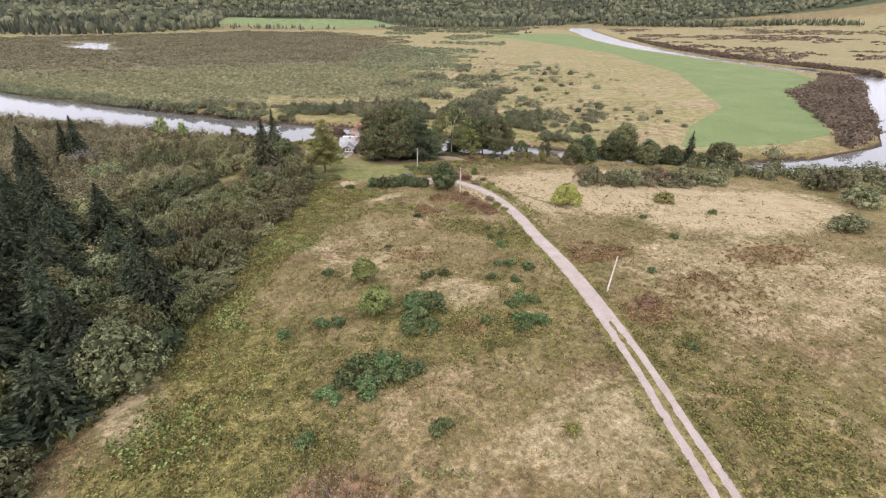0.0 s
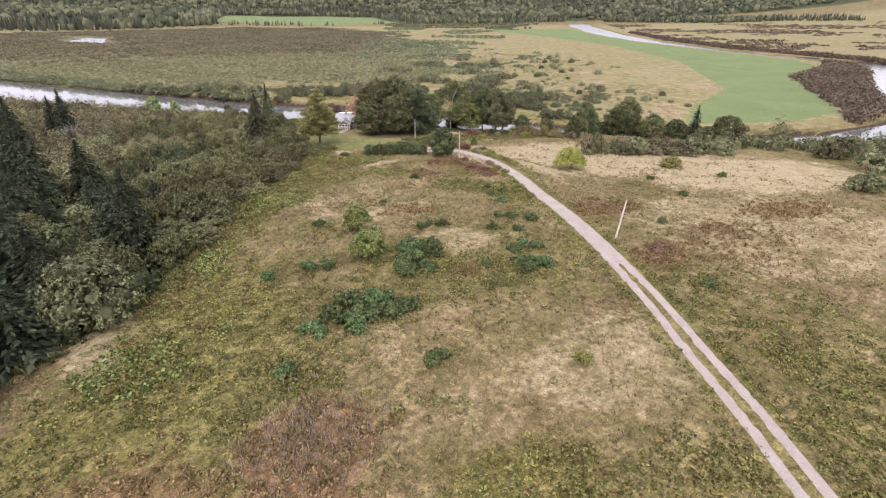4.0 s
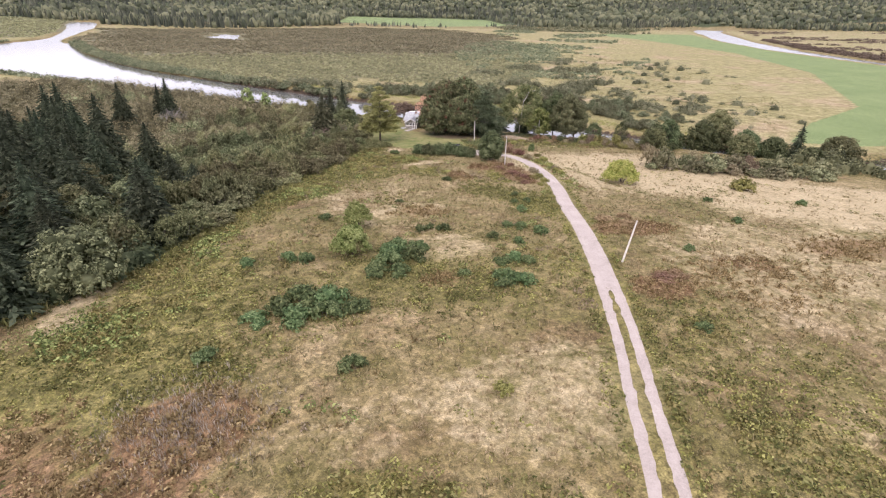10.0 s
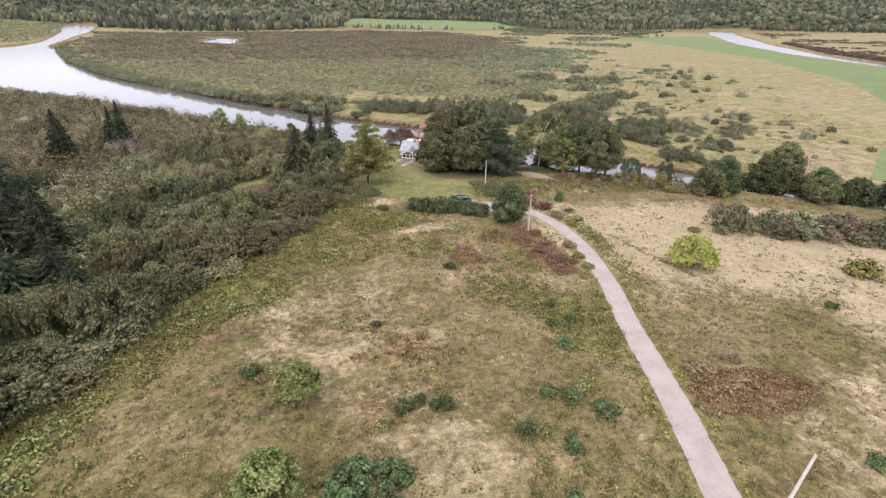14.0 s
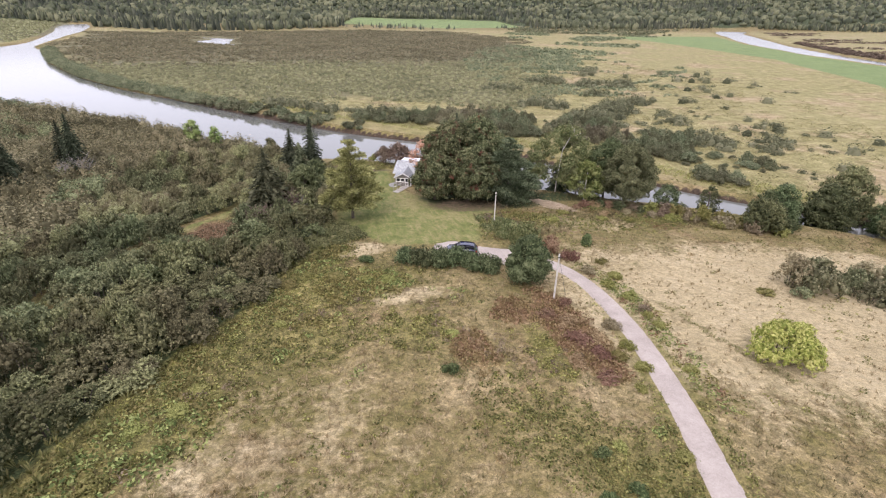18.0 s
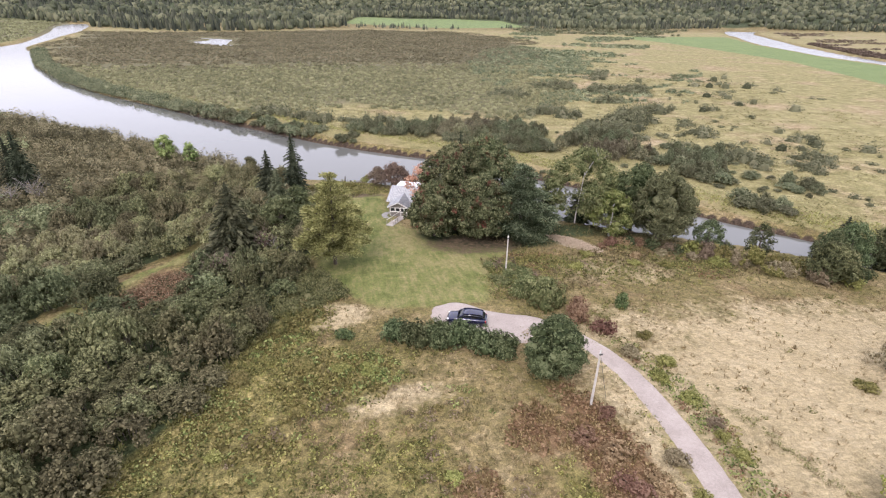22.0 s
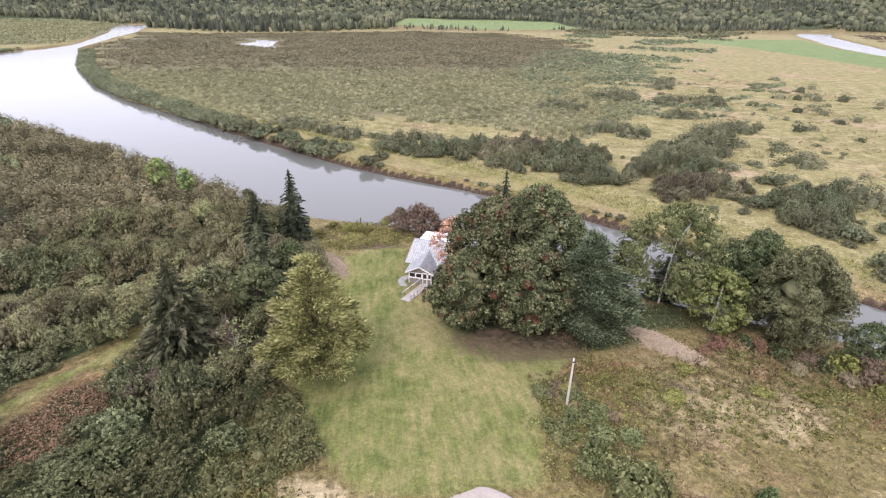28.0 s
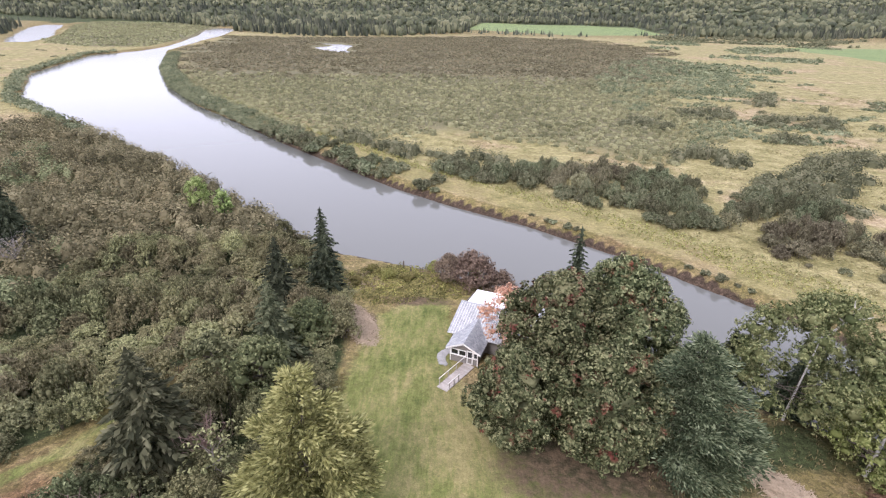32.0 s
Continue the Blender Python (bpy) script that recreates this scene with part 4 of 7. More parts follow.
bushes("low_shrub", LOW, LOWGREEN, "low dark green leafy shrub in the dry meadow", "shrub", "shrubs of the meadow", 100, 5, 20, 0.085, 120, core=0.35, tall=0.9, lump=0.27)
bushes("sapling", [(-24, -104.6, 2.3, 4.3), (-22.3, -95.0, 2.1, 3.8)], FRESH, "light green leafy sapling standing in the dry meadow", "tree", "", 110, 2, 50, 0.05, 270, core=0.45, tall=1.85, lump=0.26)
bushes("bright_bush", [(29.3, -75.8, 3.4, 4.9)], BRIGHT, "round bright yellow-green bush in pale dry grass", "shrub", "", 115, 1, 64, 0.036, 420, tall=1.4, lump=0.25, core=0.5)
bushes("light_bush", [(53, -82, 2.6, 2.4), (41, -62, 1.2, 0.9)], YELLOW, "pale yellowish-green bush in the dry meadow", "shrub", "", 117, 2, 8, 0.09, 80)
WEEDS_SOUTH = [(-30.8, -79.8, 1.4, 0.8), (-15.3, -131.4, 1.1, 0.9), (22.6, -55.5, 1.3, 1.1), (24, -50, 1.1, 0.8), (-2.5, -66, 1.0, 0.6), (10, -86, 1.0, 0.5), (8.4, -91, 0.9, 0.5), (6, -84, 0.9, 0.4), (11.6, -78, 0.8, 0.6), (12.6, -73, 1.0, 0.9), (20.6, -66, 0.9, 0.8), (-27, -73, 1.3, 0.5), (-30, -74.5, 1.2, 0.4)]
WEEDS_NORTH = [(-24.5, -71.5, 1.1, 0.4), (-14, -49, 1.6, 0.7), (-17.5, -48, 1.5, 0.6), (-10, -50.5, 1.4, 0.6), (-20, -50, 1.5, 0.7), (-7.5, -51, 1.3, 0.6), (20, -25.5, 1.5, 0.9), (26, -29, 1.6, 0.8), (30, -24.5, 1.5, 0.8), (36, -29, 1.6, 0.8), (15.5, -27, 1.2, 0.7), (41, -30.5, 1.5, 0.8), (-20, -60, 1.1, 0.5), (-26, -70, 1.2, 0.5)]
bushes("yellow_weed", WEEDS_SOUTH + WEEDS_NORTH, YELLOW, "low yellow-green weed clump in the meadow", "plant", "weed clumps of the meadow", 119, 3, 6, 0.07, 150)
bushes("hedge_shrub", [(-4.0, -45.6, 2.1, 2.4), (-2.0, -46.7, 2.2, 2.7), (0.2, -47.6, 2.2, 2.9), (2.4, -48.4, 2.3, 3.0), (4.6, -49.3, 2.2, 2.7), (6.6, -50.4, 2.1, 2.5)], CEDAR, "dark green hedge shrub beside the parking place", "shrub", "hedge shrubs by the parking place", 130, 3, 10, 0.05, 260)
broadleaf("cedar_tree", 10.2, -55.0, 6.6, 3.0, CEDAR, "dense upright dark green tree beside the gravel lane", 135, 0.03, 60, 0.085, 80, lobe=0.3, core=0.8, filled=True)
bushes("verge_shrub", [(14.4, -71.5, 0.9, 0.9), (13.8, -75.2, 1.0, 0.8), (20.4, -57.5, 1.2, 1.0), (21.6, -61.0, 1.1, 0.8), (20.8, -68.0, 1.0, 0.7), (18.4, -76.0, 0.9, 0.6)], YELLOW, "yellow-green shrub on the verge of the lane", "shrub", "shrubs on the verge", 138, 3, 12, 0.06, 170, core=0.4)
bushes("verge_shrub", [(14.9, -67.6, 1.2, 1.1), (19.8, -53.2, 1.3, 1.3), (21.2, -64.4, 0.9, 0.8)], FADED, "pinkish-tan shrub on the verge of the lane", "shrub", "shrubs on the verge", 139, 2, 12, 0.06, 170, core=0.4)
bushes("leafy_bush", [(15.6, -40.8, 2.8, 4.2), (13.8, -37.6, 1.8, 2.2), (15.6, -34.4, 1.6, 1.3), (12.4, -33.5, 1.7, 1.1), (14.2, -31.6, 1.5, 1.0), (16.8, -31.2, 1.6, 1.2), (12.6, -27.8, 1.4, 0.9), (15.4, -28.2, 1.3, 0.9), (18.4, -34.8, 1.4, 1.0)], BIRCH, "green leafy bush between the lawn and the lane", "shrub", "leafy bushes by the lane", 137, 2, 10, 0.055, 210)
bushes("rosy_bush", [(18.6, -43.2, 2.1, 2.6), (19.6, -48.0, 1.7, 1.8), (17.8, -45.6, 1.4, 1.9), (12.4, -62.0, 1.3, 0.9), (10.8, -66.0, 1.7, 1.0), (9.8, -69.5, 1.7, 1.0), (11.2, -72.5, 1.5, 0.9), (8.8, -64, 1.4, 0.8), (12.0, -69.5, 1.6, 0.9), (8.2, -73.5, 1.5, 0.7), (9.8, -76, 1.4, 0.6), (38.5, -25.5, 1.5, 0.9), (37.3, -19.3, 1.9, 1.7), (40, -19.6, 1.8, 1.5), (42.2, -20.4, 1.7, 1.5), (35.2, -21, 1.3, 0.9), (12.8, -98, 1.6, 0.8), (15.2, -100.2, 1.6, 0.8), (16.4, -97, 1.4, 0.7), (8.6, -117.2, 1.6, 0.7), (10.6, -116.8, 1.4, 0.7)],
       ROSY, "reddish-brown autumn shrub in the meadow", "shrub", "reddish shrubs of the meadow", 140, 3, 8, 0.06, 150, core=0.45)
bushes("rosy_bush", [(4.6, 18.8, 4.0, 6.0), (0.9, 20.2, 3.0, 4.6), (8.6, 18.4, 3.2, 4.4)], MAUVE, "large dusky rosy-brown bush on the river bank behind the cottage", "shrub", "reddish bushes on the bank", 145, 2, 44, 0.032, 380, core=0.4, tall=1.5, lump=0.26)
bushes("bank_bush", [(-1.6, 23.4, 1.6, 1.9), (-8.6, 20.6, 1.8, 1.2), (-11.5, 22.4, 1.6, 1.2), (-5.6, 20.0, 1.6, 1.0), (-13.6, 18.6, 1.5, 1.1), (5.2, 24.2, 1.5, 3.9)], YELLOW, "yellow-green bush on the river bank", "shrub", "bushes on the bank", 147, 2, 8, 0.06, 170)
PALEWILLOW = leafy("pale_willow_leaves", (0.071, 0.076, 0.038), (0.168, 0.171, 0.089), (0.328, 0.316, 0.18), 0.12)
bushes("border_bush", [(49, -62.0, 3.4, 5.3), (54.6, -66, 2.6, 3.4), (60.2, -64.5, 3.9, 4.4), (70.6, -71.5, 2.9, 3.0), (75.5, -69, 4.1, 4.8), (82, -73.5, 2.8, 2.9), (109, -86, 5.2, 6.2), (98.5, -99, 4.7, 5.7), (72.4, -109.7, 3.6, 4.3), (120, -84, 5.0, 5.4), (130, -92, 5.0, 5.7), (88, -69, 3.4, 3.6)],
       PALEWILLOW, "dense grey-green bush at the edge of the dry field", "shrub", "bushes along the field edge", 150, 3, 26, 0.055, 120, tall=1.25, lump=0.32, core=0.5)
bushes("border_bush", [(51.6, -59.6, 2.6, 4.2), (57.6, -67.4, 2.2, 2.6), (64.6, -66.6, 3.3, 5.0), (66.8, -70.4, 2.0, 2.2), (72.0, -67.2, 2.7, 3.9), (79.4, -71.0, 2.4, 3.6), (54.8, -62.4, 2.4, 4.0), (45.4, -63.4, 1.5, 1.6)],
       PALEWILLOW, "pale grey-green willow bush at the edge of the dry field", "shrub", "pale willow bushes along the field edge", 152, 3, 26, 0.055, 120, tall=1.35, lump=0.3, core=0.45)
bushes("border_bush", [(46.8, -60.4, 2.5, 5.4), (57, -62.4, 2.6, 4.7), (68, -66.8, 2.5, 4.6), (62.4, -68.6, 2.0, 2.6)], FADED, "tall faded rosy-tan bush at the edge of the dry field", "shrub", "rosy bushes along the field edge", 153, 2, 24, 0.055, 100, core=0.4, tall=1.7, lump=0.3)
bushes("rosy_bush", [(46.5, -24.0, 1.8, 1.6), (50.5, -27.2, 2.0, 3.1), (54.0, -30.2, 1.9, 2.7), (47.6, -27.6, 1.6, 1.2), (58.0, -35.0, 2.2, 2.5), (61.5, -38.5, 2.2, 2.8), (44.0, -25.2, 1.5, 1.1)], FADED, "faded pinkish-tan shrub on the river bank", "shrub", "faded shrubs on the bank", 156, 3, 14, 0.06, 120, core=0.45)
bushes("bank_bush", [(52.5, -28.5, 2.2, 3.2), (56, -31, 2.4, 3.5), (59.5, -33, 2.2, 2.9), (49, -26, 2.0, 2.9), (63, -36, 2.4, 3.2), (56.5, -35, 2.0, 1.6), (50.5, -30.5, 1.8, 1.5), (66, -40, 2.4, 2.0)], YELLOW, "yellowing bush on the river bank", "shrub", "yellowing bushes on the bank", 155, 3, 18, 0.07, 110, core=0.42, tall=1.2, lump=0.32)
bushes("bank_bush", [(55, -25.5, 2.4, 2.6), (50.5, -24, 1.6, 1.6), (69, -38, 2.8, 3.0), (44, -22, 1.8, 1.8), (41, -19.5, 1.6, 1.5), (47, -24.5, 1.8, 1.6)], CEDAR, "dark green bush on the river bank", "shrub", "green bushes on the bank", 157, 3, 18, 0.07, 110, core=0.42, tall=1.2, lump=0.32)
for i, (x, y, h, R) in enumerate([(63.5, -38, 6.4, 3.8), (76, -30, 7.6, 4.4), (82, -35, 11, 5.2), (88.5, -33, 12.6, 5.4), (93, -40, 9, 4.8), (99, -44, 7.6, 4.8), (86, -46, 6, 3.8), (104, -52, 6.5, 4.2)]):
    broadleaf("ash_tree", x, y, h, R, CEDAR if i % 3 else ALDER, "dark green broadleaved tree by the river bend", 160 + i, 0.04, 46, 0.15, 36, lobe=0.25, filled=True, limbs=9, core=0.4)
broadleaf("round_tree", 112, -53, 9, 6.2, ALDER, "large round dark olive tree at the field edge", 170, 0.06, 28, 0.22, 20, lobe=0.34)
for i, (x, y, h) in enumerate([(72, -33, 8), (105.5, -45.8, 11), (108, -57, 6.5), (79, -27, 9)]):
    conifer("spruce_tree", x, y, h, 2.8, SPRUCE, "small dark spruce tree by the river bend", 175 + i)

for i, (x, y, h, R) in enumerate([(52.9, -24.4, 5.8, 2.8), (59.1, -29.0, 6.6, 2.2), (65.5, -36.0, 7.6, 3.0), (70.5, -35.0, 8.4, 3.6)]):
    broadleaf("alder_tree", x, y, h, R, CEDAR, "young dark green alder tree on the river bank", 180 + i, 0.06, 40, 0.085, 80, lobe=0.28, core=0.35)

# woods beside the meadow
SPRUCE_RIM = [(-50.5, -84, 9.5, 4.0), (-60, -89, 11.6, 4.0), (-56, -98, 9.5, 3.8), (-63, -99, 16.8, 4.6), (-48.0, -91.8, 9.9, 3.8), (-66.2, -49.2, 17, 4.6), (-85.7, -47.1, 19, 4.6), (-58, -95.5, 13, 3.8), (-58, -52, 11, 3.4), (-72, -34, 15, 4.2), (-63, -62, 12, 3.6), (-51.3, -65.7, 7.3, 2.7), (-57, -107, 8.4, 3.8), (-67, -92, 16.8, 4.4), (-70, -80, 16.8, 4.6), (-62, -75, 12.6, 3.7), (-75, -64, 16.8, 4.4), (-82, -52, 17.6, 4.6), (-73, -42, 16.0, 4.4), (-80, -88, 18.2, 4.8), (-90, -76, 18.2, 4.8), (-74, -104, 16.8, 4.6), (-68, -112, 15.4, 4.4), (-86, -102, 18.2, 4.8)]
SPRUCE_WOOD = [(-100, -60, 19.2, 4.6), (-92, -40, 17.6, 4.6), (-55, -68, 7.4, 3.0), (-97, -90, 18.2, 4.8), (-46.5, -72, 5.8, 2.6), (-108, -40, 17.6, 4.6), (-64, -118, 12.6, 4.0), (-72, -122, 15.4, 4.4), (-80, -115, 16.8, 4.6), (-65, -84, 14.0, 4.2), (-54, -103, 7.4, 3.2), (-61, -112, 10.5, 3.8), (-70, -100, 16.8, 4.4), (-77, -78, 16.8, 4.4), (-68, -66, 12.6, 4.0), (-84, -66, 16.8, 4.4), (-92, -94, 18.2, 4.6), (-96, -74, 16.8, 4.4), (-58, -80, 7.4, 3.0), (-104, -84, 18.2, 4.6), (-78, -54, 16.0, 4.4), (-66, -124, 14.0, 4.2), (-60, -120, 8.4, 3.4), (-90, -110, 18.2, 4.6)]
SPRUCE_DEEP = [(-88, -56, 17.6, 4.4), (-70, -54, 12.8, 3.9), (-98, -48, 17.6, 4.4), (-102, -34, 17.6, 4.4), (-76, -38, 14.4, 3.9), (-72, -48, 14.4, 3.9), (-73, 28, 14, 3.2), (-76.5, 31, 12, 3), (-82.5, 14, 14.5, 3.6), (-91, -3.5, 17, 4.4), (-99, 8, 15, 4), (-88, -14, 15, 4), (-104, -10, 16, 4.2), (-96, -24, 16, 4.4), (-112, 2, 15, 4), (-108, -26, 16, 4.2), (-86, 24, 10, 2.8), (-80, -24, 14, 4)]
SPRUCES = SPRUCE_RIM + SPRUCE_WOOD + SPRUCE_DEEP
rs = np.random.default_rng(777)
for x, y in zip(rs.uniform(-122, -54, 260), rs.uniform(-124, 2, 260)):
    deep_wood = [(-62, -104), (-55.5, -86), (-63, -66), (-64, -44), (-74, -26), (-88, -6), (-112, 2), (-122, -60), (-100, -112), (-75, -124)]
    if inside(deep_wood, x, y) and not (-64 < x < -49 and -63 < y < -51) and min(math.hypot(x - q[0], y - q[1]) for q in SPRUCES) > 5.2 and len(SPRUCES) < 104:
        SPRUCES.append((x, y, rs.uniform(9, 16), rs.uniform(2.8, 4.2)))
LEAFY = [(-57, -86, 8, 3.4), (-63, -104, 9, 3.8), (-72, -92, 10, 4), (-53, -98, 7, 3.2), (-66, -78, 9, 3.6), (-80, -70, 10, 4), (-60, -116, 9, 3.6), (-75, -112, 10, 4), (-86, -92, 10, 4), (-52, -92, 6, 2.8), (-70, -60, 8, 3.4), (-90, -62, 9, 3.8), (-56, -76, 7, 3), (-68, -106, 9, 3.8)]
lead = [conifer("spruce_tree", x, y, h, R, SPRUCE, "dark green spruce tree in the woods beside the meadow", 200 + i, 22, 0.05, 0.95, "spruces of the woods") for i, (x, y, h, R) in enumerate(SPRUCES[:4])]
for i, (x, y, h, R) in enumerate(SPRUCES[4:]):
    k = i % 4
    m = copy_thing(lead[k], Matrix.Identity(4))
    m.matrix_basis = at(x, y, 1.22 * R / SPRUCES[k][3], i * 1.7, h / SPRUCES[k][2])
lead = [broadleaf("alder_tree", x, y, h * 0.66, R, ALDER if i else WILLOW, "rounded dull green alder tree in the woods", 220 + i, 0.08, 20, 0.17, 22, lobe=0.4) for i, (x, y, h, R) in enumerate(LEAFY[:3])]
for i, (x, y, h, R) in enumerate(LEAFY[3:]):
    k = i % 3
    m = copy_thing(lead[k], Matrix.Identity(4))
    m.matrix_basis = at(x, y, R / LEAFY[k][3], i * 1.3, h / LEAFY[k][2])
broadleaf("birch_tree", -51.3, -105, 6.6, 4.2, WILLOW, "rounded pale green tree at the edge of the woods", 240, 0.08, 20, 0.17, 26)
for i, (x, y, h, R) in enumerate([(-50.5, 47.5, 7.4, 2.8), (-44, 44, 6, 2.2), (-28, 31, 5, 2.2), (-66, -84, 8, 3.4), (-72, -70, 8, 3.6), (-64, -66, 7, 3.2), (-78, -96, 9, 3.6), (-60, -82, 6.5, 3), (-84, -84, 9, 3.8)]):
    broadleaf("alder_tree", x, y, h, R, FRESH if i < 2 else ALDER, "leafy olive alder tree rising above the thicket", 250 + i, 0.1, 14, 0.17, 24)

# ---- thicket ----
def scatter(poly, gap, seed, keep=None, jitter=0.42):
    """Points on a loose grid inside a polygon."""
    r = np.random.default_rng(seed)
    px, py = zip(*poly)
    X, Y = np.meshgrid(np.arange(min(px), max(px), gap), np.arange(min(py), max(py), gap * 0.9))
    X = X + (np.arange(X.shape[0]) % 2)[:, None] * gap / 2
    x, y = X.ravel() + r.uniform(-jitter, jitter, X.size) * gap, Y.ravel() + r.uniform(-jitter, jitter, X.size) * gap
    ok = inside(poly, x, y)
    if keep is not None:
        ok &= keep(x, y)
    return x[ok], y[ok]


def waves(x, y, s, k=0.0):
    """Slow uneven field from -1 to 1."""
    return (np.sin(x / s + k + 1.7 * np.sin(y / s * 0.7 + k)) + np.sin(y / s * 1.13 - k + 1.3 * np.sin(x / s * 0.61))) / 2


def open_ground(x, y):
    track = edge_gap(TRACK, x, y, False)
    lane = (y > -14) & (x < -60) & (np.abs(y - 6 + 0.12 * x) < 1.6)
    return (track > 1.7) & ~lane & (river_gap(x, y) > -0.3) & ~((np.abs(x + 56.5) < 6.5) & (np.abs(y + 57) < 4.5)) & (np.hypot(x + 33.6, (y + 26) / 1.4) > 4.6)


def rowed(x, y):
    """Tall rows and low hollows of the thicket."""
    return 0.5 + 0.76 * (0.5 + 0.5 * np.sin((y + 0.15 * x + 3 * np.sin(x / 14.0)) * 6.28 / 17 + 1.2))


tx, ty = scatter(THICKET, 3.05, 61, open_ground)
near = (tx > -57) & (ty > -98) & (ty < 30)
nxy = list(zip(tx[near], ty[near]))
rt = np.random.default_rng(62)
kinds = {"alder": [], "brown": [], "willow": [], "north_alder": [], "north_brown": []}
for x, y in nxy:
    w = waves(x, y, 9.0)
    back_row = (edge_gap(TRACK, np.array(x), np.array(y), False) < 9) and x < -38
    kind = "willow" if back_row or w > 0.8 else ("brown" if w < -0.2 else "alder")
    if y > -24 and kind != "willow":
        kind = "north_" + kind
    rim = float(edge_gap(THICKET, np.array(x), np.array(y)))
    h = (2.9 + 1.1 * ease(0, 6, rim)) * rt.uniform(0.75, 1.25) * rowed(x, y)
    kinds[kind].append((x, y, rt.uniform(1.8, 2.7), h))
bushes("alder_shrub", kinds["alder"], ALDER, "dense olive-green alder shrub in the thicket", "shrub", "alder shrubs of the thicket", 300, 4, 36, 0.046, 112, tall=1.4, lump=0.26, core=0.42)
bushes("alder_shrub", kinds["north_alder"], NORTHALDER, "pale olive alder shrub in the thicket by the river", "shrub", "pale alder shrubs of the thicket", 304, 4, 40, 0.037, 165, tall=1.4, lump=0.26, core=0.42)
bushes("brown_shrub", kinds["brown"], BROWNALDER, "brownish-olive alder shrub in the thicket", "shrub", "brownish shrubs of the thicket", 310, 4, 36, 0.046, 112, tall=1.4, lump=0.26, core=0.42)
bushes("brown_shrub", kinds["north_brown"], NORTHBROWNALDER, "pale brownish alder shrub in the thicket by the river", "shrub", "pale brownish shrubs of the thicket", 314, 4, 40, 0.037, 165, tall=1.4, lump=0.26, core=0.42)
bushes("willow_shrub", kinds["willow"], WILLOW, "grey-green willow shrub in the thicket", "shrub", "willow shrubs of the thicket", 320, 3, 36, 0.046, 112, tall=1.4, lump=0.26, core=0.42)


def bulk(name, x, y, rad, h, mat, label, seed, leaves=70, leaf=0.24, category="shrubs", core=True):
    """Many bushes in one mesh, for what nobody could count."""
    r = np.random.default_rng(seed)
    n = len(x)
    z = land(x, y)
    pieces = []
    if core:
        a = np.linspace(0, 2 * math.pi, 7)[:-1] + 0.3
        lo = np.stack([np.cos(a) * 0.7, np.sin(a) * 0.7, np.full(6, -0.05)], 1)
        hi = np.stack([np.cos(a + 0.5) * 0.52, np.sin(a + 0.5) * 0.52, np.full(6, 0.52)], 1)
        dome = np.concatenate([lo, hi, [(0, 0, 0.72)]])
        f4 = [(i, (i + 1) % 6, 6 + (i + 1) % 6, 6 + i) for i in range(6)] + [(6, 7, 8, 12), (8, 9, 10, 12), (10, 11, 6, 12)]
        s = np.stack([rad, rad, h], 1)
        v = dome[None] * (0.9, 0.9, 0.8) * s[:, None] * r.uniform(0.8, 1.12, (n, 13, 1)) + np.stack([x, y, z], 1)[:, None]
        pieces.append((v.reshape(-1, 3), (np.array(f4)[None] + 13 * np.arange(n)[:, None, None]).reshape(-1, 4)))
    m = n * leaves
    i = np.repeat(np.arange(n), leaves)
    d = rand_dirs(m, r)
    d[:, 2] = np.abs(d[:, 2])
    k = r.uniform(0.72, 1.06, m)[:, None]
    p = np.stack([x[i], y[i], z[i]], 1) + d * k * np.stack([rad[i], rad[i], h[i] * 0.95], 1)
    pieces.append(leaves_facing(p, d + (0, 0, 0.3), leaf * np.sqrt(rad[i] / 2), r, 0.62, 0.7))
    v, f = joined(pieces)
    return tagged(part(name, np_mesh(name, v, f), mat), label, category, kind="stuff")


fx, fy = tx[~near], ty[~near]
far_ok = (fx > -210) & (fy > -185)
fx, fy = fx[far_ok], fy[far_ok]
thin = (fx > -110) | (rt.uniform(0, 1, len(fx)) < 0.45)
fx, fy = fx[thin], fy[thin]
w = waves(fx, fy, 11.0) + 0.25 * rt.normal(0, 1, len(fx))
frad = rt.uniform(1.7, 2.4, len(fx)) * np.where(fx < -110, 1.5, 1.0)
fh = rt.uniform(2.4, 4.6, len(fx)) * rowed(fx, fy) * (1 + 0.3 * ease(-20, -70, fy))
# a darkened copy of the alder leaves: spruce shade put into the colour
SHADEALDER = leafy("shade_thicket_leaves", (0.016, 0.022, 0.01), (0.042, 0.05, 0.024), (0.098, 0.106, 0.051), 0.07)
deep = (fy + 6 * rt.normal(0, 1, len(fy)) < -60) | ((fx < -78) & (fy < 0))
north = ~deep & (fy + 3 * rt.normal(0, 1, len(fy)) > -24)
green = (w > -0.3) & (w < 0.85)
for nm, sel, mat, lab in (("dark_thicket", deep, SHADEALDER, "green undergrowth among the spruces, leaves coloured dark for their shade"), ("alder_thicket", green & ~deep & ~north, ALDER, "dense olive alder thicket beside the meadow"), ("brown_thicket", (w <= -0.3) & ~deep & ~north, BROWNALDER, "brownish alder thicket beside the meadow"), ("pale_alder_thicket", green & north, NORTHALDER, "pale olive alder thicket between meadow and river"), ("pale_brown_thicket", (w <= -0.3) & north, NORTHBROWNALDER, "pale brownish alder thicket along the river"), ("willow_thicket", (w >= 0.85) & ~deep, WILLOW, "grey-green willow thicket in the wet hollow")):
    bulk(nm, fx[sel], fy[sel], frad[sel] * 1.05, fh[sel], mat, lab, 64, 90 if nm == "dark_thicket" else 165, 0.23)

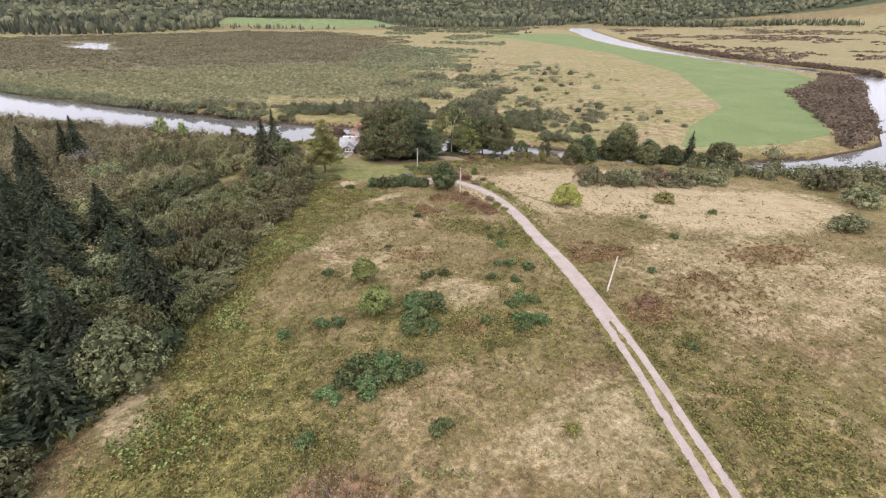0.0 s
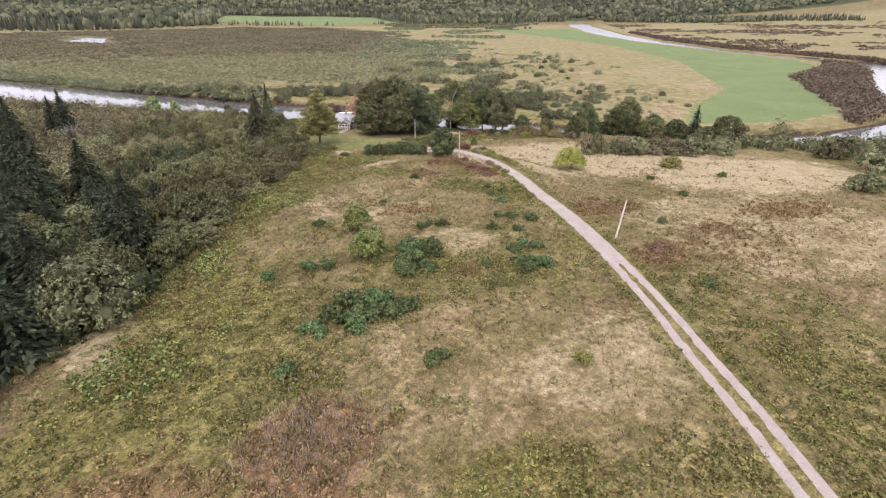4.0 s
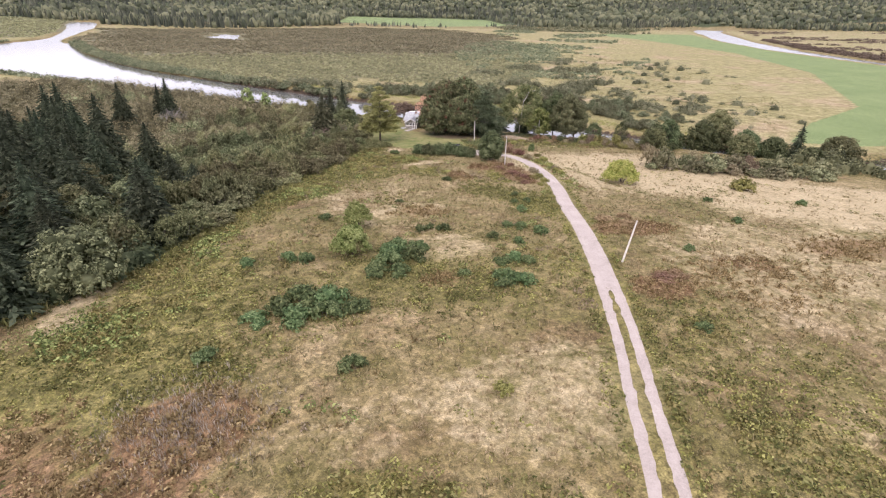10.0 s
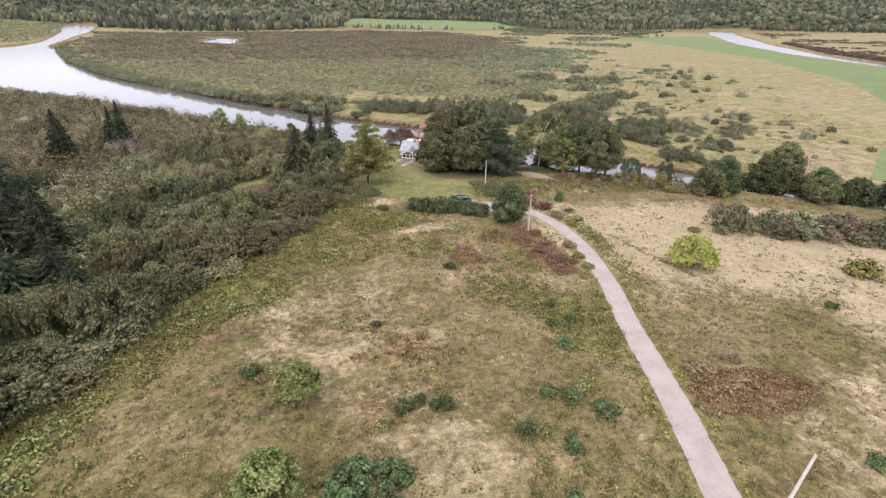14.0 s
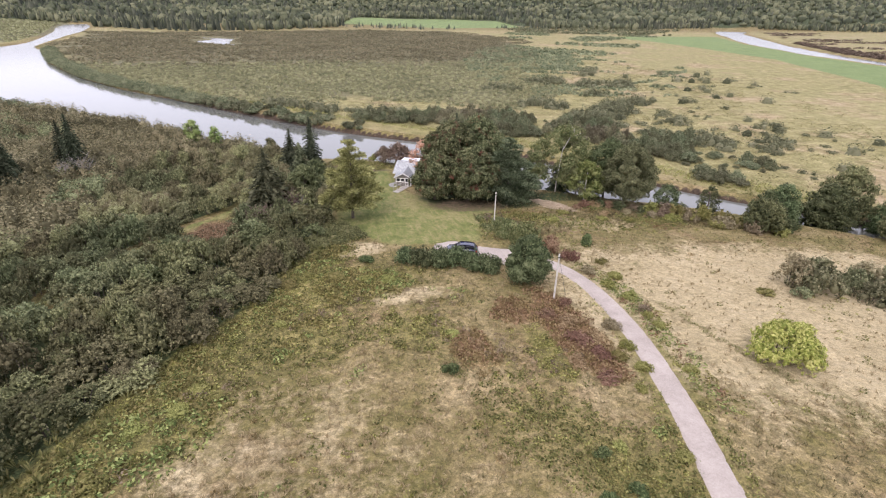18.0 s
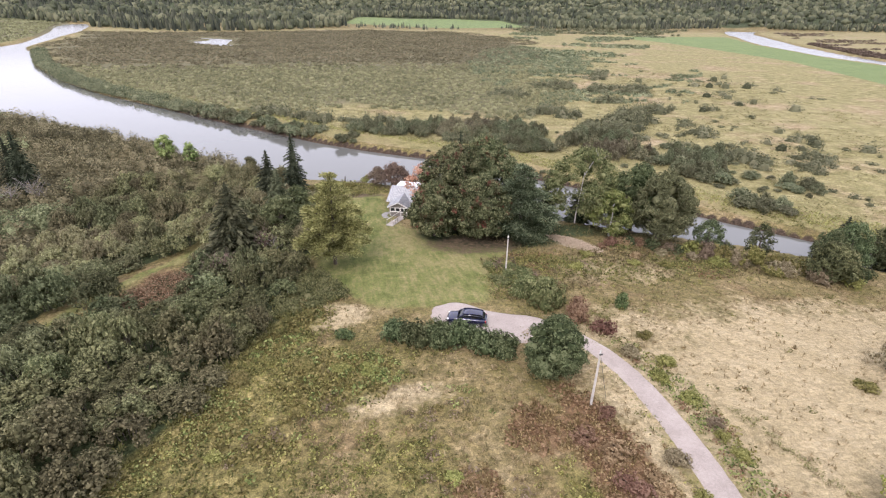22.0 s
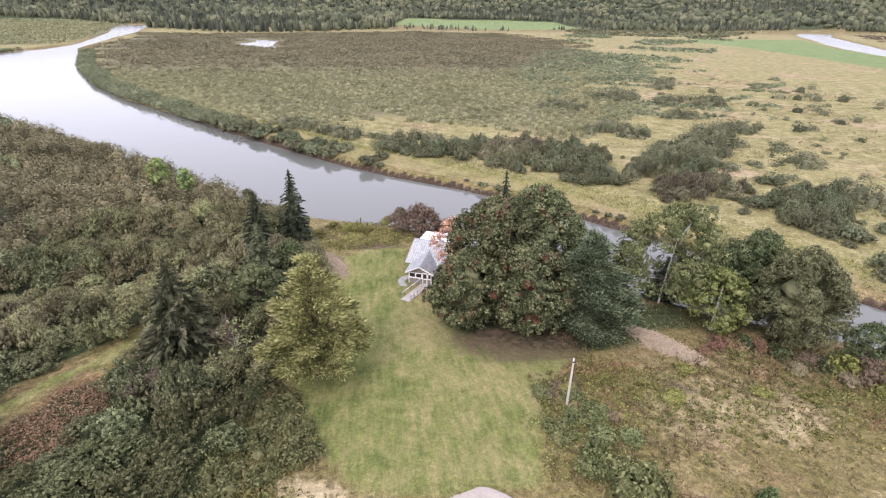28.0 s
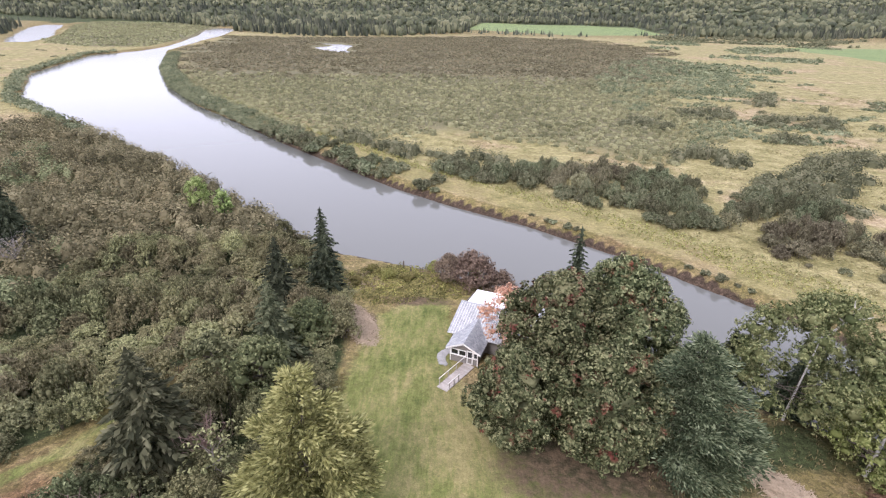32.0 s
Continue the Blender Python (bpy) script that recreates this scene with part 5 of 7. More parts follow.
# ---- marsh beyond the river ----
# leaf tones raised above their own to paint the paleness of distance haze
HEATHLEAF = leafy("hazed_marsh_shrub_leaves", (0.108, 0.105, 0.056), (0.195, 0.187, 0.102), (0.30, 0.28, 0.158), 0.02, speckle=0.5)
GREYBUSH = leafy("grey_marsh_bush_leaves", (0.064, 0.074, 0.040), (0.148, 0.158, 0.088), (0.28, 0.282, 0.168), 0.05)
SEDGELEAF = leafy("sedge_lump_leaves", (0.15, 0.132, 0.066), (0.255, 0.225, 0.112), (0.355, 0.315, 0.178), 0.05)
ra = np.random.default_rng(70)
HEATHRIM = [(58, 88), (30, 112), (0, 120), (-38, 114), (-62, 134), (-102, 174), (-156, 245), (-195, 320), (-255, 440), (-290, 620), (-320, 720), (-190, 720), (-60, 775), (60, 860), (220, 800), (260, 600), (240, 485), (190, 370), (140, 245), (112, 150), (84, 98)]
hx, hy = scatter(HEATHRIM, 3.5, 71, lambda x, y: (river_gap(x, y) > 4) & (y < 235 + 60 * np.abs(np.sin(x * 12.9 + y * 78.2))) & (0.45 * waves(x, y, 23.0) + 0.6 * waves(x, y, 5.0) > -1.15 + 1.0 * ease(40, 0, edge_gap(HEATHRIM, x, y)) * ease(-45, 10, x)))
hk = 1 + 0.4 * waves(hx, hy, 7.0, 0.5)
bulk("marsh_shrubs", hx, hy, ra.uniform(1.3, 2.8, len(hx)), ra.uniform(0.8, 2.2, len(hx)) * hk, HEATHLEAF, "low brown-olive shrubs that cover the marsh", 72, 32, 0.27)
hx, hy = scatter(HEATHRIM, 6.0, 73, lambda x, y: (river_gap(x, y) > 5) & (y > 245 + 60 * np.abs(np.sin(x * 7.1 + y * 3.2))) & (0.4 * waves(x, y, 31.0) + 0.6 * waves(x, y, 9.0) > -0.85 + 0.9 * ease(60, 0, edge_gap(HEATHRIM, x, y))))
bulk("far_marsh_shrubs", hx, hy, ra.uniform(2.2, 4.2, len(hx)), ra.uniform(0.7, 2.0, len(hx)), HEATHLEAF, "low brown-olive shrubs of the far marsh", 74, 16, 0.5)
FAR_CLUMPS = [(143, 405), (203, 476), (222, 396), (192, 285), (168, 232), (146, 226), (114, 236), (96, 190), (84, 170), (76, 200), (100, 300)]
hx, hy = scatter(FAR_CLUMPS, 5.0, 738, lambda x, y: 0.5 * waves(x, y, 12.0, 1.3) + 0.5 * waves(x, y * 1.5, 5.0, 0.2) > -0.15)
bulk("marsh_edge_bushes", hx, hy, ra.uniform(1.8, 3.4, len(hx)), ra.uniform(1.4, 2.8, len(hx)), GREYBUSH, "dark bushes where the marsh meets the yellow meadow", 739, 40, 0.34)
mxs, mys = scatter([(100, -30), (58, 22), (20, 58), (-34, 106), (-70, 146), (-30, 118), (30, 112), (60, 96), (100, 160), (150, 230), (210, 300), (230, 160), (200, 60), (150, 0)], 3.4, 740, lambda x, y: (river_gap(x, y) > 1.5) & ~inside(CROP, x, y) & (0.6 * waves(x, y, 9.0, 2.0) + 0.5 * waves(x, y * 1.4, 3.3, 0.4) > 0.05))
bulk("sedge_lumps", mxs, mys, ra.uniform(0.7, 1.7, len(mxs)), ra.uniform(0.25, 0.6, len(mxs)), SEDGELEAF, "lumpy yellow and orange sedge of the marsh meadow", 741, 22, 0.26, "grass", False)

hx, hy = scatter(HEATH_WEST, 8.5, 731, lambda x, y: river_gap(x, y) > 4)
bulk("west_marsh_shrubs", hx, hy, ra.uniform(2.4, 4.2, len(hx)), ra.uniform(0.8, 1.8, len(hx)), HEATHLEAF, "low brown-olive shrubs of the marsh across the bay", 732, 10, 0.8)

BAND_WEST = [(-3, 95), (11, 95), (23, 84), (39, 86), (51, 84), (63, 71), (58, 56), (51, 42), (43, 40), (42, 54), (33, 54), (25, 63), (15, 65), (5, 73), (-3, 76)]
BAND_EAST = [(81, 77), (105, 96), (126, 106), (140, 104), (116, 84), (101, 64), (84, 46), (86, 40), (81, 32), (60, 31), (56, 36), (50, 41), (65, 59)]
NEAR_DRIFTS = [[(71, 24), (75, 17), (80, 10), (89, 8), (105, 16), (114, 27), (111, 34), (95, 35), (82, 31)], [(91, 45), (90, 37), (98, 38), (101, 45)],
               [(109, 56), (111, 49), (120, 54), (126, 66), (117, 65)], [(113, 68), (113, 63), (123, 70), (124, 78)], [(143, 97), (142, 86), (151, 93), (154, 101)]]
EAST_DRIFTS = [[(76, -3), (77, -9), (79, -13), (85, -11), (87, -5), (87, 1), (81, 1)], [(97, 7), (96, 0), (99, -5), (108, 3), (106, 8)], [(116, 23), (114, 15), (115, 9), (137, 27), (130, 28)],
               [(125, 36), (121, 28), (129, 32), (140, 34), (154, 48), (146, 49)], [(-40, 116), (-22, 98), (-6, 86), (0, 94), (-14, 106), (-32, 122)]]
FAR_DRIFTS = [[(71, 156), (91, 157), (84, 138), (65, 137)], [(102, 177), (128, 179), (118, 159), (94, 157)], [(130, 164), (148, 162), (138, 145), (121, 146)],
              [(153, 166), (162, 159), (149, 142), (141, 148)], [(115, 130), (129, 131), (121, 119), (108, 118)], [(71, 107), (86, 111), (91, 96), (85, 88), (66, 91)], [(159, 225), (178, 233), (156, 194), (142, 192)]]
DRIFTS = [BAND_WEST, BAND_EAST, *NEAR_DRIFTS, *EAST_DRIFTS, *FAR_DRIFTS]
spots = []
for k, poly in enumerate(DRIFTS):
    dx, dy = scatter(poly, 3.3, 500 + k, lambda x, y: waves(x, y, 4.0, 1.0) > -0.6, 0.6)
    for x, y in zip(dx, dy):
        rim = float(edge_gap(poly, np.array(x), np.array(y)))
        spots.append((x, y, ra.uniform(1.5, 3.2), (2.3 + 1.7 * ease(0, 5, rim)) * ra.uniform(0.6, 1.4)))
LONE_NEAR = [(193, 164, 4, 2.6), (222, 184, 4, 2.8), (207, 156, 4, 3), (220, 155, 4.2, 3), (175, 130, 3.6, 2.2), (182, 124, 3.4, 2.2), (173, 106, 3, 2), (183, 109, 3, 2.2), (187, 90, 3.6, 3), (145, 146, 4.2, 1.6), (139, 146, 3.4, 1.4), (130, 149, 4, 1.6), (122, 151, 3.4, 1.4), (152, 200, 4.6, 2.2)]
LONE_FAR = [(146, 202, 4, 1.8), (171, 184, 3.4, 2.6), (205, 198, 3, 2.2), (156, 80, 2.2, 1.4), (145, 55, 2.2, 1.8), (128, 42, 2.2, 1.8), (229, 144, 3, 1.8), (200, 160, 3.6, 2.4), (186, 132, 3.4, 2), (213, 168, 3.4, 2.2), (152, 28, 3.6, 2.4), (140, 8, 3.4, 2.4), (120, -6, 2.6, 1.8), (160, 16, 3, 2), (237, 193, 3.4, 2.6)]
for x, y, r0, h0 in LONE_NEAR + LONE_FAR:
    spots.append((x, y, r0, 1.8 * h0))
for i in range(110):
    x, y = ra.uniform(100, 235), ra.uniform(60, 330)
    if river_gap(x, y) > 5 and not inside(CROP, np.array(x), np.array(y)) and waves(x, y, 19.0, 1.0) > -0.15 and x < 250 - 0.1 * y and x > 45 + 0.3 * y:
        spots.append((x, y, ra.uniform(1.0, 2.6), ra.uniform(0.8, 1.8)))
for i in range(150):
    x, y = ra.uniform(62, 150), ra.uniform(-14, 75)
    if river_gap(x, y) > 4 and not inside(CROP, np.array(x), np.array(y)) and waves(x, y, 8.0, 0.7) > 0.0:
        spots.append((x, y, ra.uniform(0.7, 1.9), ra.uniform(0.6, 1.5)))
spots = [s for s in spots if river_gap(s[0], s[1]) > s[2] * 0.6]
spots.sort(key=lambda q: math.hypot(q[0] - 20, q[1]))
spots, rest = spots[:290], np.array(spots[290:])
brownish = [waves(x, y, 9.0, 2.0) > 0.55 for x, y, a, b in spots]
BROWNBUSH = leafy("brown_marsh_bush_leaves", (0.078, 0.073, 0.043), (0.165, 0.152, 0.093), (0.295, 0.272, 0.17), 0.05)
bushes("marsh_bush", [q for q, k in zip(spots, brownish) if not k], GREYBUSH, "grey-olive bush standing in the yellow marsh meadow", "shrub", "grey bushes of the marsh meadow", 330, 5, 18, 0.05, 140, tall=1.05, lump=0.32, core=0.42)
bushes("marsh_bush", [q for q, k in zip(spots, brownish) if k], BROWNBUSH, "brownish bush standing in the yellow marsh meadow", "shrub", "brownish bushes of the marsh meadow", 335, 4, 18, 0.05, 140, tall=1.05, lump=0.32, core=0.42)

bulk("meadow_bushes", rest[:, 0], rest[:, 1], rest[:, 2], rest[:, 3], GREYBUSH, "grey-olive bushes farther out on the marsh meadow", 338, 90, 0.24)
mxs, mys = scatter([(66, 86), (100, 95), (150, 110), (235, 210), (290, 300), (240, 420), (175, 360), (120, 230), (96, 150)], 3.0, 336, lambda x, y: (river_gap(x, y) > 4) & ~inside(CROP, x, y) & (0.55 * waves(x, y, 17.0, 1.0) + 0.5 * waves(x, y * 1.6, 6.5, 0.4) > 0.2 + 0.35 * ease(140, 230, x)))
bulk("meadow_bush_drifts", mxs, mys, ra.uniform(1.0, 2.0, len(mxs)), ra.uniform(0.8, 2.0, len(mxs)), GREYBUSH, "drifts of small grey-olive bushes on the marsh meadow", 337, 34, 0.3)
# bushes that line the far bank
rows = []
for x, y in smooth_line([(72, 3), (54, 24), (40, 37), (20, 54), (4, 67), (-12, 80), (-30, 98), (-52, 122), (-76, 149), (-108, 186), (-146, 236), (-190, 312), (-236, 420)], 2.6):
    k = waves(x, y, 6.0, 2.0)
    wild = ease(14, -14, x)
    if k > 0.45 - 1.4 * wild:
        for back in ((0.0, 3.2, 6.5) if wild > 0.5 else (0.0,)):
            if back and ra.uniform(0, 1) < 0.3:
                continue
            a = ra.uniform(0.6, 1.4) + wild * ra.uniform(0.5, 2.3)
            px, py = x + ra.normal(0, 0.8) + back, y + ra.normal(0, 0.8) + back
            for move in range(40):
                g = float(river_gap(px, py))
                aim_gap = 0.8 + back - 1.3 * wild
                if abs(g - aim_gap) < 0.4:
                    break
                px, py = px + 0.18 * (1 if g < aim_gap else -1), py + 0.2 * (1 if g < aim_gap else -1)
            rows.append((px, py, a, a * ra.uniform(0.8, 1.15)))
rows = [q for q in rows if river_gap(q[0], q[1]) > -1.0]
beyond = [q for q in rows if q[1] > 128]
rows = [q for q in rows if q[1] <= 128]
px, py, pr, ph = (np.array(q) for q in zip(*beyond))
bulk("far_bank_bushes", px, py, pr, ph * 1.1, GREYBUSH, "grey-green bushes overhanging the distant river bank", 339, 260, 0.2)
bushes("bank_bush", rows, GREYBUSH, "grey-green bush overhanging the far river bank", "shrub", "bushes of the far bank", 340, 4, 12, 0.08, 56, tall=1.0, lump=0.36)
rb = np.random.default_rng(75)
ox, oy = scatter([(-420, 60), (-420, 520), (-100, 300), (-120, 110)], 3.6, 76, lambda x, y: (river_gap(x, y) > -0.4) & (river_gap(x, y) < 5 + 3 * waves(x, y, 14.0)) & (x < -110) & (x < -0.6 * y + 40) & (y > 100))
bulk("west_bank_bushes", ox, oy, rb.uniform(1.6, 3.2, len(ox)), rb.uniform(1.4, 3.0, len(ox)), GREYBUSH, "bushes along the west bank of the river", 77, 44, 0.34)
ox, oy = scatter([(-160, 130), (-205, 190), (-300, 380), (-345, 440), (-420, 450), (-420, 140)], 16, 771, lambda x, y: (river_gap(x, y) > 10) & (waves(x, y, 20.0, 1.0) > 0))
bulk("west_meadow_bushes", ox, oy, rb.uniform(1.4, 3.0, len(ox)), rb.uniform(0.8, 2.0, len(ox)), GREYBUSH, "scattered bushes of the yellow meadow across the river", 772, 40, 0.36)
ISLAND = [(170, -60), (208, -52), (262, -26), (300, -4), (350, 20), (404, 58), (412, 84), (356, 54), (292, 36), (252, 4), (230, -15), (196, -42)]
ox, oy = scatter(ISLAND, 3.8, 78, lambda x, y: river_gap(x, y) > 0.2)
REDBUSH = leafy("red_brown_bush_leaves", (0.082, 0.066, 0.046), (0.15, 0.118, 0.08), (0.225, 0.18, 0.122), 0.03)
bulk("red_brown_bushes", ox, oy, rb.uniform(2.6, 4.2, len(ox)), rb.uniform(2.5, 4.5, len(ox)), REDBUSH, "reddish-brown bushes on the bend of the river beside the green field", 79, 40, 0.45)
ox, oy = scatter([(456, 60), (478, 220), (530, 345), (640, 520), (700, 500), (585, 320), (510, 100)], 3.6, 80, lambda x, y: (river_gap(x, y) > 1) & (river_gap(x, y) < 26 + 6 * waves(x, y, 17.0)))
bulk("east_bank_bushes", ox, oy, rb.uniform(2.2, 3.8, len(ox)), rb.uniform(2.2, 4, len(ox)), REDBUSH, "brown bushes along the far channel", 81, 30, 0.6)
ox, oy = scatter([(150, 330), (245, 600), (300, 780), (480, 830), (560, 700), (420, 560), (330, 420), (250, 250)], 9, 82, lambda x, y: waves(x, y, 26.0, 0.5) > 0.25)
qx, qy = scatter([(440, 740), (560, 668), (575, 690), (600, 790), (760, 930), (590, 1010), (440, 1000), (350, 900), (330, 800)], 11, 825, lambda x, y: (river_gap(x, y) > 6) & ~inside(CROP, x, y) & (waves(x, y * 1.8, 20.0, 0.8) > 0.1))
bulk("field_hedges", qx, qy, rb.uniform(3, 6, len(qx)), rb.uniform(2.5, 6, len(qx)), GREYBUSH, "dark hedges and thickets beyond the far field", 826, 40, 0.7)
bulk("far_meadow_bushes", ox, oy, rb.uniform(2.5, 5, len(ox)), rb.uniform(1.6, 3.4, len(ox)), GREYBUSH, "scattered dark bushes on the far meadow", 83, 24, 0.6)
ox, oy = scatter([(110, -90), (150, -88), (200, -110), (260, -95), (330, -60), (330, -140), (110, -130)], 7, 84, lambda x, y: river_gap(x, y) > 3)
bulk("south_bank_bushes", ox, oy, rb.uniform(2.5, 4.5, len(ox)), rb.uniform(2, 4, len(ox)), WILLOW, "grey-green bushes along the near bank of the wide bend", 85, 50, 0.4)

ox, oy = scatter([(96, -48), (150, -58), (196, -98), (262, -96), (330, -56), (336, -66), (262, -112), (190, -116), (140, -90), (96, -76)], 4.2, 86, lambda x, y: (river_gap(x, y) > 0.8) & (river_gap(x, y) < 12) & (y < -46))
bulk("bend_bank_bushes", ox, oy, rb.uniform(2.2, 3.6, len(ox)), rb.uniform(3.0, 6.0, len(ox)), WILLOW, "tall grey-green bushes that hide the near bank of the bend", 87, 110, 0.3)

ox, oy = scatter(PALE_EAST, 15, 88, lambda x, y: (river_gap(x, y) > 3) & (0.6 * waves(x, y, 70.0, 1.0) + 0.5 * waves(x, y * 2, 24.0, 0.2) > 0.15))
bulk("east_meadow_bushes", ox, oy, rb.uniform(3, 7, len(ox)), rb.uniform(0.8, 2.4, len(ox)), REDBUSH, "low brown bushes of the pale far meadow", 89, 16, 0.9)

# ---- far forest ----
EDGE = [(-4000, 2200), (-1400, 1320), (-900, 1180), (-620, 1150), (-460, 1010), (-350, 850), (-190, 728), (-60, 800), (40, 955), (46, 1120), (100, 1420), (450, 1320), (470, 980), (660, 925), (790, 1000), (1000, 990), (1150, 860), (1600, 700), (4000, 400)]
# haze over the distance is put into these paler leaf and needle tones
FORESTLEAF = leafy("hazed_forest_leaves", (0.069, 0.08, 0.05), (0.131, 0.142, 0.082), (0.23, 0.231, 0.135), 0.006)
FORESTNEEDLE = leafy("hazed_forest_needles", (0.05, 0.061, 0.044), (0.093, 0.105, 0.072), (0.158, 0.167, 0.112), 0.006)
rf = np.random.default_rng(90)
ex, ey = zip(*EDGE)


def in_forest(x, y):
    lim = np.interp(x, ex, ey)
    left = inside([(-1200, 480), (-640, 560), (-566, 640), (-690, 850), (-1100, 1100)], x, y)
    return ((y > lim) | left) & ~inside(FARFIELD, x, y) & (river_gap(x, y) > 4) & ~inside(PALE_EAST, x, y)


def trees(x, y, h, r0, kind, seed):
    r = np.random.default_rng(seed)
    n, z = len(x), land(x, y)
    a = np.linspace(0, 2 * math.pi, 6)[:-1]
    if kind == "needle":
        rings = [(1.0, 0.08), (0.66, 0.42), (0.36, 0.72), (0.02, 1.0)]
    else:
        rings = [(0.7, 0.1), (1.0, 0.5), (0.72, 0.84), (0.1, 1.0)]
    v = np.concatenate([np.stack([np.cos(a + 0.4 * i) * q, np.sin(a + 0.4 * i) * q, np.full(5, k)], 1) for i, (q, k) in enumerate(rings)])
    f = np.array([(i * 5 + j, i * 5 + (j + 1) % 5, (i + 1) * 5 + (j + 1) % 5, (i + 1) * 5 + j) for i in range(len(rings) - 1) for j in range(5)])
    V = v[None] * np.stack([r0, r0, h], 1)[:, None] * r.uniform(0.75, 1.2, (n, len(v), 1)) + np.stack([x, y, z], 1)[:, None]
    return V.reshape(-1, 3), (f[None] + len(v) * np.arange(n)[:, None, None]).reshape(-1, 4)


band = [(-1500, 500), (-1500, 2100), (1700, 1700), (1700, 500)]
lx, ly = scatter(band, 12.0, 91, lambda x, y: in_forest(x, y) & (y < np.interp(x, ex, ey) + 130))
bx, by = scatter([(-2600, 700), (-2600, 3000), (2600, 3000), (2600, 500)], 32, 92, lambda x, y: in_forest(x, y) & (y >= np.interp(x, ex, ey) + 120) & (y > 900 + 0.1 * np.abs(x)))
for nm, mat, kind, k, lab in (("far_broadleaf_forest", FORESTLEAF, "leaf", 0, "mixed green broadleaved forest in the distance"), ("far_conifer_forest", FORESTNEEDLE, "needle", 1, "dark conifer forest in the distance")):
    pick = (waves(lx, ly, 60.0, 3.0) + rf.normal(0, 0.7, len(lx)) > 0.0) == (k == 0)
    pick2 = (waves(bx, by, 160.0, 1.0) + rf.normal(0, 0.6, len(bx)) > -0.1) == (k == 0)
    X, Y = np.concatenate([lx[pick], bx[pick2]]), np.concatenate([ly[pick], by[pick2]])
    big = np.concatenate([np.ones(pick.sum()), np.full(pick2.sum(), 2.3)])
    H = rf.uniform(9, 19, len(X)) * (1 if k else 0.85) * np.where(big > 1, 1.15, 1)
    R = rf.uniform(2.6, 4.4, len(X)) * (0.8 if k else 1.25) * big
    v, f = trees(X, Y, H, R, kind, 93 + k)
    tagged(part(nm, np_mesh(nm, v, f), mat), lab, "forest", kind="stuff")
# single firs and bushes before the far field
sx = 30 + 450 * np.repeat(rf.uniform(0, 1, 15), 6) + rf.normal(0, 14, 90)
sy = 930 + rf.normal(0, 22, 90) + np.interp(sx, [30, 230, 480], [40, -10, 60])
v, f = trees(sx, sy, rf.uniform(4, 10, 90), rf.uniform(1.6, 3.2, 90), "needle", 99)
tagged(part("field_edge_firs", np_mesh("field_edge_firs", v, f), FORESTNEEDLE), "small dark firs before the far green field", "trees", kind="stuff")


# ---- grasses and weeds of the meadow ----
def tufts(name, x, y, size, mat, label, seed, blades=6, tall=0.8):
    r = np.random.default_rng(seed)
    n = len(x)
    i = np.repeat(np.arange(n), blades)
    m = n * blades
    a = r.uniform(0, 6.28, m)
    out = size[i] * r.uniform(0.2, 0.7, m)
    d = np.stack([np.cos(a), np.sin(a)], 1)
    s = np.stack([-np.sin(a), np.cos(a)], 1) * (size[i] * r.uniform(0.05, 0.1, m))[:, None]
    bx, by = x[i] + d[:, 0] * out * 0.2, y[i] + d[:, 1] * out * 0.2
    bz = land(bx, by) - 0.08
    base = np.stack([bx, by, bz], 1)
    tip = base + np.stack([d[:, 0] * out, d[:, 1] * out, size[i] * tall * r.uniform(0.4, 1.0, m)], 1)
    mid = base * 0.45 + tip * 0.55
    mid[:, 2] += size[i] * 0.16
    sv = np.concatenate([s, np.zeros((m, 1))], 1)
    v = np.stack([base, mid - sv, tip, mid + sv], 1).reshape(-1, 3)
    return tagged(part(name, np_mesh(name, v, np.arange(4 * m).reshape(m, 4)), mat), label, "grass", kind="stuff")


STRAW = leafy("dry_grass_blades", (0.21, 0.17, 0.08), (0.305, 0.247, 0.13), (0.4, 0.33, 0.19), 0.12)
OLIVE = leafy("olive_grass_blades", (0.1, 0.09, 0.04), (0.185, 0.158, 0.076), (0.29, 0.24, 0.13), 0.12)
WEED = leafy("green_weed_leaves", (0.075, 0.086, 0.028), (0.15, 0.155, 0.052), (0.26, 0.245, 0.098), 0.2)
RUSTWEED = leafy("rusty_weed_leaves", (0.085, 0.052, 0.026), (0.15, 0.096, 0.048), (0.23, 0.16, 0.09), 0.3)
PALEWEED = leafy("pale_seed_heads", (0.24, 0.21, 0.15), (0.36, 0.32, 0.24), (0.5, 0.46, 0.36), 0.3)
rg = np.random.default_rng(95)
N = 82000
mx, my = rg.uniform(-66, 84, N), rg.uniform(-172, -4, N)
prefer = np.clip(1.15 - np.hypot(mx + 10, (my + 100) * 0.6) / 110, 0.12, 1)
ok = (rg.uniform(0, 1, N) < prefer) & ~inside(LAWN, mx, my) & (edge_gap(ROAD, mx, my, False) > 1.75) & ~inside(THICKET, mx, my) & (river_gap(mx, my) > 1.5) & (np.hypot(mx - 5, my + 43) > 6.2)
mx, my = mx[ok], my[ok]
zn = zones(mx, my)
wv = 0.5 * waves(mx, my, 3.1) + 0.35 * waves(mx, my, 9.0, 1.0) + rg.normal(0, 0.3, len(mx))
rust = zn["rust"] + rg.normal(0, 0.12, len(mx)) > 0.33
weed = ~rust & (zn["herb"] + 0.34 * wv + rg.normal(0, 0.12, len(mx)) > 0.36)
straw = ~rust & ~weed & (wv + 1.3 * zn["dry"] > 0.28) & ((zn["dry"] < 0.55) | (rg.uniform(0, 1, len(mx)) < 0.3))
olive = ~rust & ~weed & ~straw & (zn["dry"] < 0.42)
